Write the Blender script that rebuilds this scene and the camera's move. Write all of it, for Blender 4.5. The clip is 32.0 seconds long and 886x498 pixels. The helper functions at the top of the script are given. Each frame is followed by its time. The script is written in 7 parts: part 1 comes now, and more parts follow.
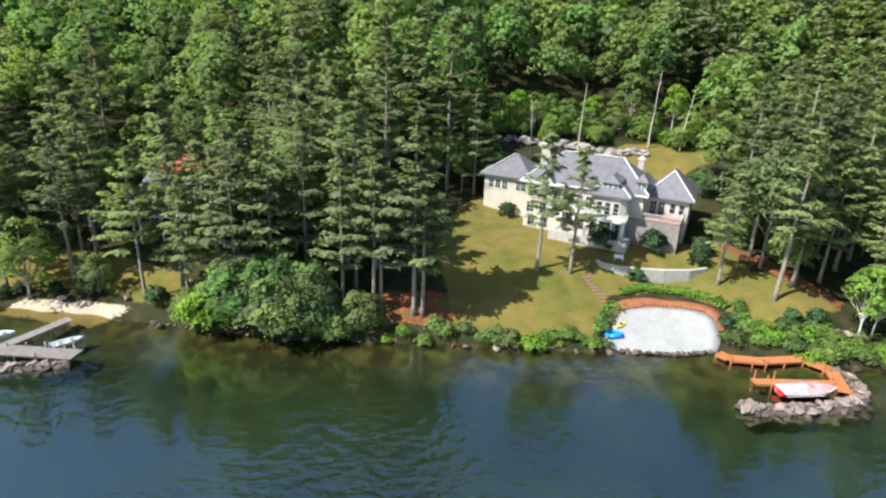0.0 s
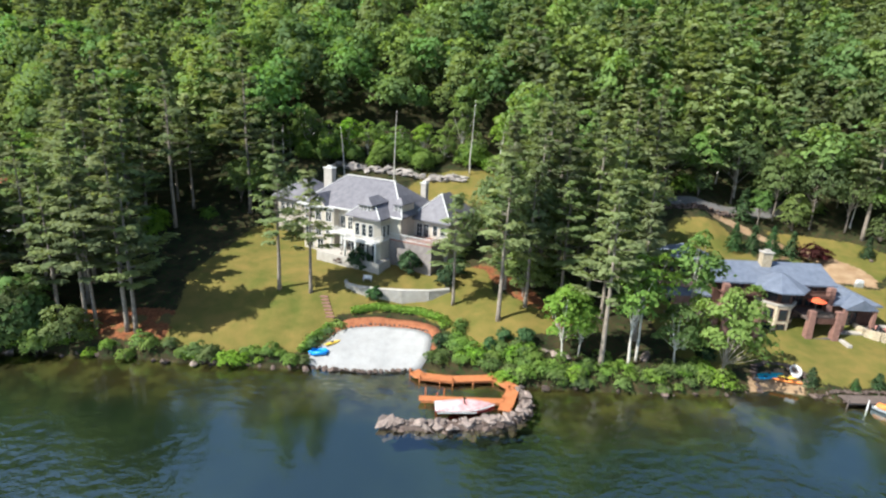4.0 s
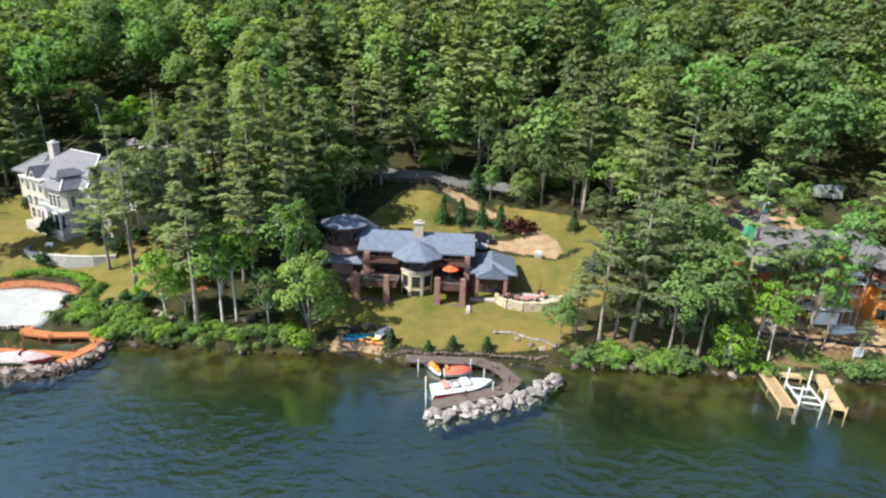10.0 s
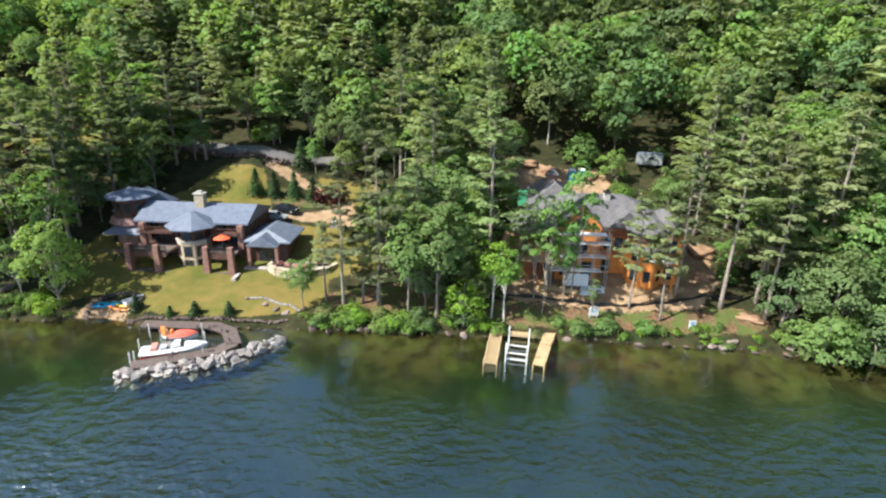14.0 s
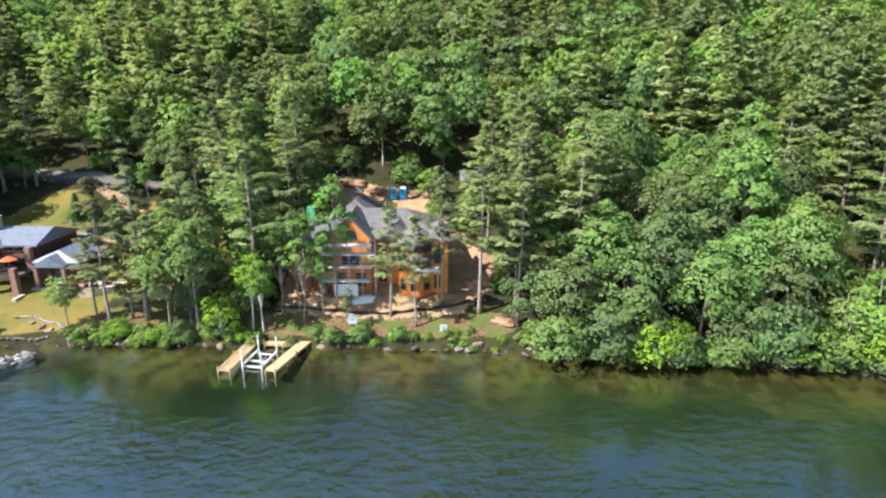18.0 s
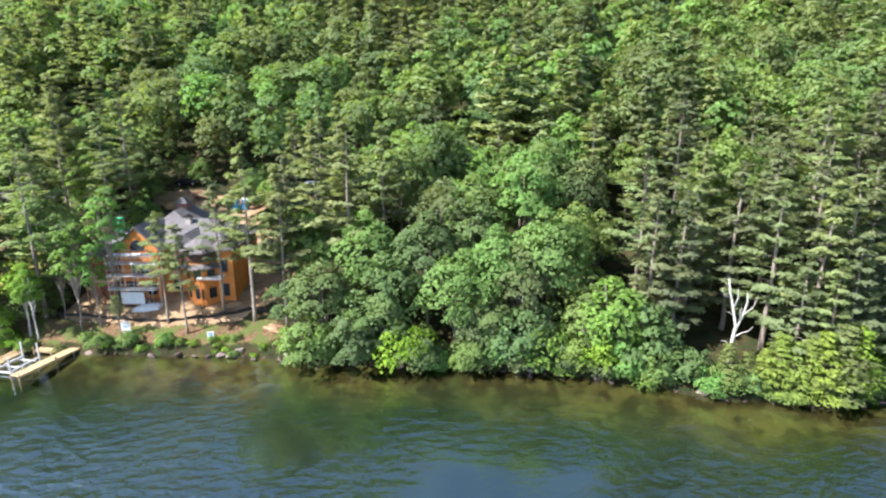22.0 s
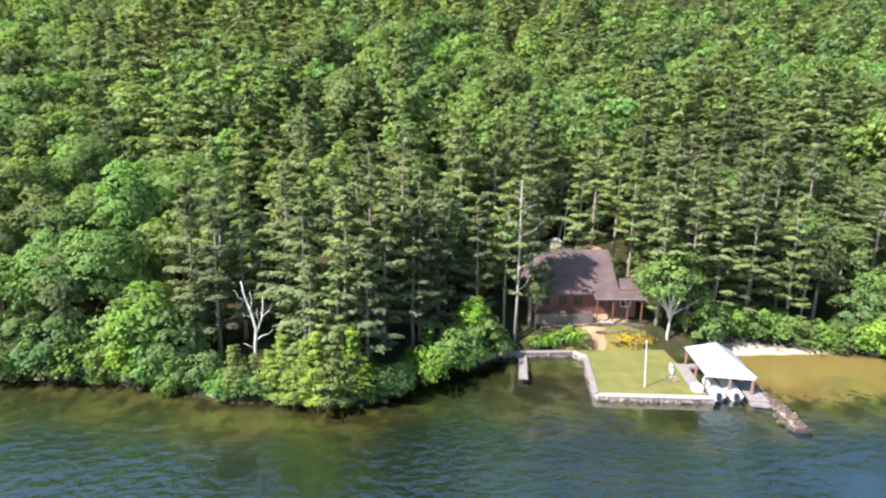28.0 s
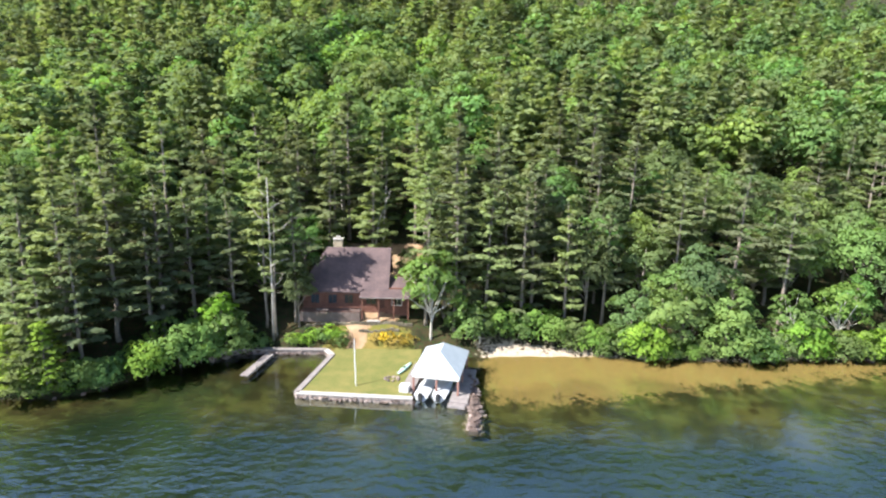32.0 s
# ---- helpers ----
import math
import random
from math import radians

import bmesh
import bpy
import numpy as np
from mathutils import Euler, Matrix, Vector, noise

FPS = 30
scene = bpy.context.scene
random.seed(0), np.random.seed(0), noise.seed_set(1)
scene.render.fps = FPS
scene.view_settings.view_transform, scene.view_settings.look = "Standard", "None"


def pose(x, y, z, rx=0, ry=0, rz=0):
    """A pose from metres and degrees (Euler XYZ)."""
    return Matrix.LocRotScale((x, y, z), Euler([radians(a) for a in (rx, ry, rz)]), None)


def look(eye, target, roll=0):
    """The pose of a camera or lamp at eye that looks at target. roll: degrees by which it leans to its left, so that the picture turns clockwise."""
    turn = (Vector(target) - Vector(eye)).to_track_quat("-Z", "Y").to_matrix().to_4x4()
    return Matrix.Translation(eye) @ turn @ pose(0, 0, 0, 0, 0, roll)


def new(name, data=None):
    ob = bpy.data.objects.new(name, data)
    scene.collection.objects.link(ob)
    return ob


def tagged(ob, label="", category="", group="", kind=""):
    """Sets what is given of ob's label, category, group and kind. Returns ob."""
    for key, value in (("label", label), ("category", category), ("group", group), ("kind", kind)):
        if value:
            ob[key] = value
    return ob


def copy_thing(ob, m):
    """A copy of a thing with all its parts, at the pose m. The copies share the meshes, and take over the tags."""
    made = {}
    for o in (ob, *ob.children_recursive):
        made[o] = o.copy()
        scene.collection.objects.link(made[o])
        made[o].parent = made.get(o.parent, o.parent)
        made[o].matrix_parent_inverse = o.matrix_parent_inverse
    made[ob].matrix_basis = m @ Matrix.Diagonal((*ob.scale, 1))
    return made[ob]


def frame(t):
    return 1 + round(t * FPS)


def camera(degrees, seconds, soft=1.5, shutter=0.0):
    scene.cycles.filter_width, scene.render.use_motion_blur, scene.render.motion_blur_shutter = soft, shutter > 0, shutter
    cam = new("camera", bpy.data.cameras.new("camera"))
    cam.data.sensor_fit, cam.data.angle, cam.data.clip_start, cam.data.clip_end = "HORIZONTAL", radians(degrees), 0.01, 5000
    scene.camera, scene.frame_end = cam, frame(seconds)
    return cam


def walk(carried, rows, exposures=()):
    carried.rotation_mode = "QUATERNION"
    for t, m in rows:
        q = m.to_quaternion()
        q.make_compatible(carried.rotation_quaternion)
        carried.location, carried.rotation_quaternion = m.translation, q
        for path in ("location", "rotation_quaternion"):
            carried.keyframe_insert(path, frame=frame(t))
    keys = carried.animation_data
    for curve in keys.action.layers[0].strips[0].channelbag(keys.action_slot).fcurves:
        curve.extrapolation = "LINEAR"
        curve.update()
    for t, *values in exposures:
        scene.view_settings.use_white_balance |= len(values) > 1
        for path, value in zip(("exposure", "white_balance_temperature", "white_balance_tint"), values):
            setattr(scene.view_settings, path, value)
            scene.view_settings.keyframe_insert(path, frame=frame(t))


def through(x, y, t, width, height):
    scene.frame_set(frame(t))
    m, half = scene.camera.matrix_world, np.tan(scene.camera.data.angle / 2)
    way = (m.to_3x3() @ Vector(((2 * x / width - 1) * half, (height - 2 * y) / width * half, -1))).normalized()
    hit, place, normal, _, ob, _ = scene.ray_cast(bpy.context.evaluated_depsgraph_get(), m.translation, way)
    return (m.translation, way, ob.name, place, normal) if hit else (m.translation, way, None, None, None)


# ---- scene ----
cam = camera(77.0, 32.0, soft=2.3)
PATH = [
    (0, (-1.723, -6.58, 35.69), (-1.675, -4.698, 35.015), 2.5),
    (0.5, (3.37, -7.058, 35.67), (3.388, -5.174, 34.999), 2.4),
    (1, (8.45, -7.39, 35.603), (8.444, -5.502, 34.943), 2.2),
    (1.5, (13.361, -7.609, 35.516), (13.346, -5.712, 34.882), 2.4),
    (2, (18.217, -7.866, 35.525), (18.199, -5.962, 34.914), 2.3),
    (2.5, (23.205, -8.024, 35.583), (23.19, -6.114, 34.988), 2.6),
    (3, (28.45, -8.096, 35.641), (28.455, -6.181, 35.065), 2.6),
    (3.5, (33.482, -8.342, 35.742), (33.496, -6.421, 35.185), 2.7),
    (5.5, (52.407, -9.629, 36.699), (52.389, -7.725, 36.086), 2.7),
    (6, (57.111, -10.036, 36.924), (57.084, -8.136, 36.301), 2.7),
    (6.5, (61.938, -10.399, 37.094), (61.905, -8.501, 36.466), 2.4),
    (7, (66.83, -10.749, 37.207), (66.796, -8.855, 36.567), 2.0),
    (7.5, (71.74, -11.092, 37.341), (71.708, -9.204, 36.68), 1.8),
    (8, (76.51, -11.486, 37.497), (76.475, -9.602, 36.828), 1.7),
    (8.5, (81.238, -11.815, 37.633), (81.209, -9.93, 36.965), 1.7),
    (9, (86.429, -12.09, 37.745), (86.396, -10.199, 37.095), 1.9),
    (9.5, (91.777, -12.166, 37.816), (91.732, -10.269, 37.186), 2.3),
    (10, (96.366, -12.23, 37.903), (96.296, -10.333, 37.273), 2.3),
    (10.5, (100.732, -12.409, 37.91), (100.642, -10.512, 37.283), 2.4),
    (11, (105.237, -12.46, 37.797), (105.131, -10.564, 37.171), 2.6),
    (11.5, (109.664, -12.455, 37.637), (109.544, -10.563, 37.001), 2.5),
    (12, (114.193, -12.574, 37.439), (114.06, -10.687, 36.788), 2.3),
    (12.5, (118.678, -12.556, 37.177), (118.548, -10.675, 36.51), 1.7),
    (13, (123.396, -12.42, 36.91), (123.284, -10.541, 36.234), 1.6),
    (13.5, (128.077, -12.329, 36.636), (127.986, -10.45, 35.957), 1.5),
    (14, (132.634, -12.304, 36.401), (132.559, -10.423, 35.726), 1.3),
    (14.5, (137.118, -12.334, 36.195), (137.048, -10.454, 35.515), 0.7),
    (16.5, (152.842, -13.79, 34.962), (152.773, -11.886, 34.354), -0.0),
    (17, (156.076, -14.904, 35.06), (156.043, -12.995, 34.463), 0.3),
    (17.5, (159.701, -15.139, 35.05), (159.688, -13.224, 34.473), 0.5),
    (18, (163.716, -15.193, 35.102), (163.714, -13.276, 34.534), 0.5),
    (18.5, (168.153, -15.428, 35.275), (168.156, -13.507, 34.72), 0.5),
    (19, (172.94, -15.644, 35.514), (172.948, -13.72, 34.967), 0.4),
    (19.5, (177.656, -15.91, 35.774), (177.654, -13.984, 35.233), 0.1),
    (20, (181.856, -16.129, 36.012), (181.848, -14.203, 35.471), -0.3),
    (20.5, (185.831, -16.39, 36.136), (185.812, -14.464, 35.597), -0.2),
    (21, (189.768, -16.647, 36.106), (189.743, -14.723, 35.561), 0.0),
    (21.5, (193.911, -16.986, 35.948), (193.887, -15.059, 35.414), -0.0),
    (22, (198.245, -17.262, 35.684), (198.222, -15.334, 35.151), 0.1),
    (22.5, (202.888, -17.746, 35.468), (202.872, -15.816, 34.943), 0.0),
    (23, (207.746, -18.034, 35.343), (207.732, -16.101, 34.828), -0.4),
    (23.5, (212.72, -18.206, 35.354), (212.714, -16.272, 34.843), -0.6),
    (24, (217.985, -18.381, 35.39), (217.978, -16.445, 34.886), -0.9),
    (24.5, (223.272, -18.572, 35.407), (223.265, -16.637, 34.901), -1.1),
    (25, (228.567, -18.841, 35.418), (228.555, -16.907, 34.908), -1.0),
    (25.5, (233.311, -18.931, 35.303), (233.312, -16.999, 34.787), -0.8),
    (27.5, (247.761, -20.23, 33.097), (247.918, -18.283, 32.668), 1.2),
    (28, (251.981, -20.834, 32.988), (252.138, -18.884, 32.575), 1.4),
    (28.5, (256.832, -21.485, 33.087), (256.968, -19.533, 32.674), 1.5),
    (29, (262.151, -21.978, 33.264), (262.274, -20.027, 32.842), 1.5),
    (29.5, (267.629, -22.286, 33.436), (267.731, -20.337, 32.999), 1.2),
    (30, (273.011, -22.43, 33.586), (273.093, -20.484, 33.128), 0.7),
    (30.5, (278.168, -22.373, 33.68), (278.239, -20.43, 33.21), 0.8),
    (31, (283.269, -22.63, 33.833), (283.353, -20.682, 33.388), 1.2),
    (31.5, (288.067, -22.83, 33.939), (288.148, -20.879, 33.509), 1.3),
    (32, (292.815, -22.98, 34.027), (292.888, -21.026, 33.603), 1.5),
]
walk(cam, [(t, look(eye, target, roll)) for t, eye, target, roll in PATH], ((0, 0.90, 6150, 6), (10, 0.95, 6150, 6), (18, 1.32, 6120, 10), (23, 1.50, 5990, 14), (28, 1.46, 6080, 12), (32, 1.44, 6110, 11)))

# ---- light: clear summer day, sun low over the lake to the west ----
SUN_TO = Vector((-0.66, -0.33, 0.80)).normalized()
world = bpy.data.worlds.new("sky")
scene.world = world
world.use_nodes = True
wn = world.node_tree
sky = wn.nodes.new("ShaderNodeTexSky")
sky.sky_type, sky.sun_disc = "NISHITA", False
sky.sun_elevation = math.asin(SUN_TO.z)
sky.sun_rotation = math.atan2(SUN_TO.x, SUN_TO.y)
wn.links.new(sky.outputs[0], wn.nodes["Background"].inputs[0])
wn.nodes["Background"].inputs[1].default_value = 0.092
sun = new("sun", bpy.data.lights.new("sun", "SUN"))
sun.data.energy, sun.data.angle, sun.data.color = 5.0, radians(0.53), (1.0, 0.93, 0.82)
sun.matrix_basis = look((0, 0, 200), Vector((0, 0, 200)) - SUN_TO)


# ---- plan of the shore: waterline and height of the ground ----
SHORE_X = (-500, -75, -59, -46, -31, -20, 2, 20, 36, 50, 60, 75, 79, 85, 90, 110, 134, 148, 166, 180, 195, 210, 220, 232, 245, 250, 256, 262, 269, 279, 292, 304, 313, 340, 366, 420, 900)
SHORE_Y = (75, 64.5, 63, 61.5, 58.4, 57, 56.7, 55.8, 57.4, 54, 53.5, 54, 55.3, 55.2, 53.6, 54.8, 54.9, 54.6, 54.4, 52.4, 51.6, 50, 48, 43.5, 41.6, 43, 49.6, 54.6, 58, 57.4, 57, 56.5, 57.2, 55.8, 57.5, 58, 70)
# heights at these distances from the waterline, for some places along it
RISE_D = (0, 1, 4, 8, 12, 16, 20, 25, 30, 36, 42, 50, 60, 80, 120, 250, 700)
RISE = (
    (-70, (0, .3, .8, 1.3, 1.8, 2.5, 3.3, 4.5, 6, 8, 10, 13, 17, 24, 40, 100, 240)),
    (-20, (0, 1, 2.2, 3.2, 4.2, 5.2, 6.2, 7.4, 8.6, 10, 11.5, 14, 17.5, 25, 42, 100, 240)),
    (15, (0, .9, 2, 3.3, 4.6, 5.7, 6.3, 6.8, 7.4, 8.6, 10.6, 14, 18, 26, 43, 100, 240)),
    (30, (0, .6, 1.4, 2.6, 4.2, 6.2, 7.0, 7.3, 7.5, 8.8, 11.2, 15, 18.5, 26, 43, 100, 240)),
    (47, (0, 1, 2.3, 4, 5.2, 6.2, 7, 7.8, 8.8, 10, 12, 15.5, 18.5, 26, 43, 100, 240)),
    (65, (0, .9, 1.9, 2.8, 3.6, 4.4, 5.4, 6.6, 7.8, 9.4, 12, 15.5, 18.5, 26, 43, 100, 240)),
    (85, (0, .8, 1.7, 2.2, 2.7, 3.6, 4.8, 6.4, 7.6, 9.3, 13.5, 16.5, 19, 26, 43, 100, 240)),
    (105, (0, .8, 1.7, 2.2, 2.6, 3.4, 4.6, 5.8, 7, 8.3, 10, 13, 17, 25, 42, 100, 240)),
    (125, (0, .8, 1.7, 2.6, 3.4, 4.2, 5.2, 6.5, 8, 9.6, 11.5, 14, 18, 26, 43, 100, 240)),
    (150, (0, .9, 2.1, 3.6, 4.4, 5, 5.6, 7, 8.8, 10.4, 12, 15, 19, 27, 43, 100, 240)),
    (200, (0, .8, 1.6, 2.6, 3.8, 5, 6.2, 7.8, 9.4, 11.4, 13.4, 16.2, 20, 28, 44, 102, 240)),
    (250, (0, .8, 1.8, 3, 4.2, 5.5, 6.8, 8.4, 10, 12, 14, 17, 20.5, 28, 44, 102, 240)),
    (283, (0, .9, 3.2, 5, 5.4, 6.2, 7.4, 9, 10.6, 12.6, 14.6, 17.4, 21, 28, 44, 102, 240)),
    (320, (0, .3, .9, 1.8, 3, 4.2, 5.6, 7.4, 9.2, 11.4, 13.6, 16.8, 20.5, 28, 44, 102, 240)),
)
RISE_X = np.array([r[0] for r in RISE], float)
RISE_Z = np.array([r[1] for r in RISE], float)
SHORE_XS = np.linspace(-500, 900, 2801)
_k = np.exp(-np.linspace(-2, 2, 9) ** 2)
SHORE_YS = np.convolve(np.pad(np.interp(SHORE_XS, SHORE_X, SHORE_Y), 4, mode="edge"), _k / _k.sum(), mode="valid")


def shore(x):
    return np.interp(x, SHORE_XS, SHORE_YS)


def height(x, y):
    """Height of the bare ground or lake bed, for numbers or arrays."""
    x, y = np.asarray(x, float), np.asarray(y, float)
    d = y - shore(x) + 0.35 * np.sin(x * 0.9) * np.cos(x * 0.37 + 1)
    cols = np.stack([np.interp(d, RISE_D, z) for z in RISE_Z])
    i = np.clip(np.searchsorted(RISE_X, x) - 1, 0, len(RISE_X) - 2)
    k = np.clip((x - RISE_X[i]) / (RISE_X[i + 1] - RISE_X[i]), 0, 1)
    k = k * k * (3 - 2 * k)
    flat, ii, kk = cols.reshape(len(RISE_Z), -1), np.atleast_1d(i).ravel(), np.atleast_1d(k).ravel()
    n = np.arange(flat.shape[1])
    z = (flat[ii, n] * (1 - kk) + flat[ii + 1, n] * kk).reshape(d.shape)
    bed = -np.interp(-d, (0, 0.6, 4, 12, 30, 200), (0, 0.35, 0.9, 2.2, 6, 9))
    bed = bed * (1 - 0.68 * np.clip(np.minimum(x - 260, 378 - x) / 8, 0, 1) * np.clip((42 + d) / 22, 0, 1))
    lumps = 0.12 * np.sin(x * 0.31 + y * 0.23) * np.sin(y * 0.41 - x * 0.17) + 0.5 * np.clip((d - 60) / 60, 0, 3) * np.sin(x * 0.07 + 1) * np.sin(y * 0.05)
    return np.where(d > 0, z + lumps * np.clip(d / 6, 0, 1), bed)


# ---- mesh and material helpers ----
def lin(h):
    """Linear colour from a hex string."""
    c = [int(h[i:i + 2], 16) / 255 for i in (0, 2, 4)]
    return tuple(v / 12.92 if v < 0.04045 else ((v + 0.055) / 1.055) ** 2.4 for v in c) + (1,)


def noise_mat(name, dark, light, scale=1.0, rough=0.8, bump=0.3, metal=0.0, fine=8.0, coords="Object", spec=0.4, per_object=0.0):
    """A surface whose colour wanders between two tones at two scales, with fine relief."""
    m = bpy.data.materials.new(name)
    m.use_nodes = True
    nt, n = m.node_tree, m.node_tree.nodes
    b = n["Principled BSDF"]
    tc = n.new("ShaderNodeTexCoord")
    src = tc.outputs[coords]
    n1, n2, mix, ramp = n.new("ShaderNodeTexNoise"), n.new("ShaderNodeTexNoise"), n.new("ShaderNodeMix"), n.new("ShaderNodeMapRange")
    n1.inputs["Scale"].default_value, n1.inputs["Detail"].default_value = scale, 4
    n2.inputs["Scale"].default_value, n2.inputs["Detail"].default_value = scale * fine, 3
    for t in (n1, n2):
        nt.links.new(src, t.inputs["Vector"])
    add = n.new("ShaderNodeMath")
    add.operation = "MULTIPLY_ADD"
    nt.links.new(n2.outputs[0], add.inputs[0])
    add.inputs[1].default_value = 0.6
    nt.links.new(n1.outputs[0], add.inputs[2])
    ramp.inputs["From Min"].default_value, ramp.inputs["From Max"].default_value = 0.5, 1.1
    nt.links.new(add.outputs[0], ramp.inputs["Value"])
    mix.data_type = "RGBA"
    mix.inputs[6].default_value, mix.inputs[7].default_value = dark, light
    nt.links.new(ramp.outputs[0], mix.inputs[0])
    out = mix.outputs[2]
    if per_object:
        info, hsv, mr = n.new("ShaderNodeObjectInfo"), n.new("ShaderNodeHueSaturation"), n.new("ShaderNodeMapRange")
        mr.inputs["To Min"].default_value, mr.inputs["To Max"].default_value = 1 - per_object, 1 + per_object
        nt.links.new(info.outputs["Random"], mr.inputs["Value"])
        nt.links.new(mr.outputs[0], hsv.inputs["Value"])
        nt.links.new(out, hsv.inputs["Color"])
        out = hsv.outputs[0]
    nt.links.new(out, b.inputs["Base Color"])
    b.inputs["Roughness"].default_value, b.inputs["Metallic"].default_value, b.inputs["Specular IOR Level"].default_value = rough, metal, spec
    if bump:
        bp = n.new("ShaderNodeBump")
        bp.inputs["Strength"].default_value, bp.inputs["Distance"].default_value = bump, 0.05
        nt.links.new(n2.outputs[0], bp.inputs["Height"])
        nt.links.new(bp.outputs[0], b.inputs["Normal"])
    return m


def leaf_mat(name, dark, light, hue=0.03, through=0.35):
    """Foliage: varies leaf by leaf and tree by tree, and lets some light through."""
    m = bpy.data.materials.new(name)
    m.use_nodes = True
    nt, n = m.node_tree, m.node_tree.nodes
    n.remove(n["Principled BSDF"])

    def maths(op, a, b):
        nd = n.new("ShaderNodeMath")
        nd.operation = op
        for i, v in enumerate((a, b)):
            if isinstance(v, (int, float)):
                nd.inputs[i].default_value = v
            else:
                nt.links.new(v, nd.inputs[i])
        return nd.outputs[0]

    geo, info, tint = n.new("ShaderNodeNewGeometry"), n.new("ShaderNodeObjectInfo"), n.new("ShaderNodeAttribute")
    tint.attribute_name = "tint"
    mix = n.new("ShaderNodeMix")
    mix.data_type = "RGBA"
    mix.inputs[6].default_value, mix.inputs[7].default_value = dark, light
    nt.links.new(geo.outputs["Random Per Island"], mix.inputs[0])
    own = maths("FRACT", maths("ADD", info.outputs["Random"], tint.outputs["Fac"]), 0.0)
    other = maths("FRACT", maths("MULTIPLY", own, 7.31), 0.0)
    hsv = n.new("ShaderNodeHueSaturation")
    nt.links.new(maths("ADD", maths("MULTIPLY", own, 1.1 * hue), 0.5 - hue), hsv.inputs["Hue"])
    nt.links.new(maths("ADD", maths("MULTIPLY", other, 0.30), 0.80), hsv.inputs["Saturation"])
    nt.links.new(maths("ADD", maths("MULTIPLY", other, 0.62), 0.72), hsv.inputs["Value"])
    nt.links.new(mix.outputs[2], hsv.inputs["Color"])
    dif, tr, ms = n.new("ShaderNodeBsdfDiffuse"), n.new("ShaderNodeBsdfTranslucent"), n.new("ShaderNodeMixShader")
    nt.links.new(hsv.outputs[0], dif.inputs[0])
    warm = n.new("ShaderNodeMix")
    warm.data_type, warm.blend_type = "RGBA", "MULTIPLY"
    warm.inputs[0].default_value, warm.inputs[7].default_value = 1, (1.2, 1.2, 0.6, 1)
    nt.links.new(hsv.outputs[0], warm.inputs[6])
    nt.links.new(warm.outputs[2], tr.inputs[0])
    ms.inputs[0].default_value = through
    nt.links.new(dif.outputs[0], ms.inputs[1])
    nt.links.new(tr.outputs[0], ms.inputs[2])
    nt.links.new(ms.outputs[0], n["Material Output"].inputs[0])
    return m


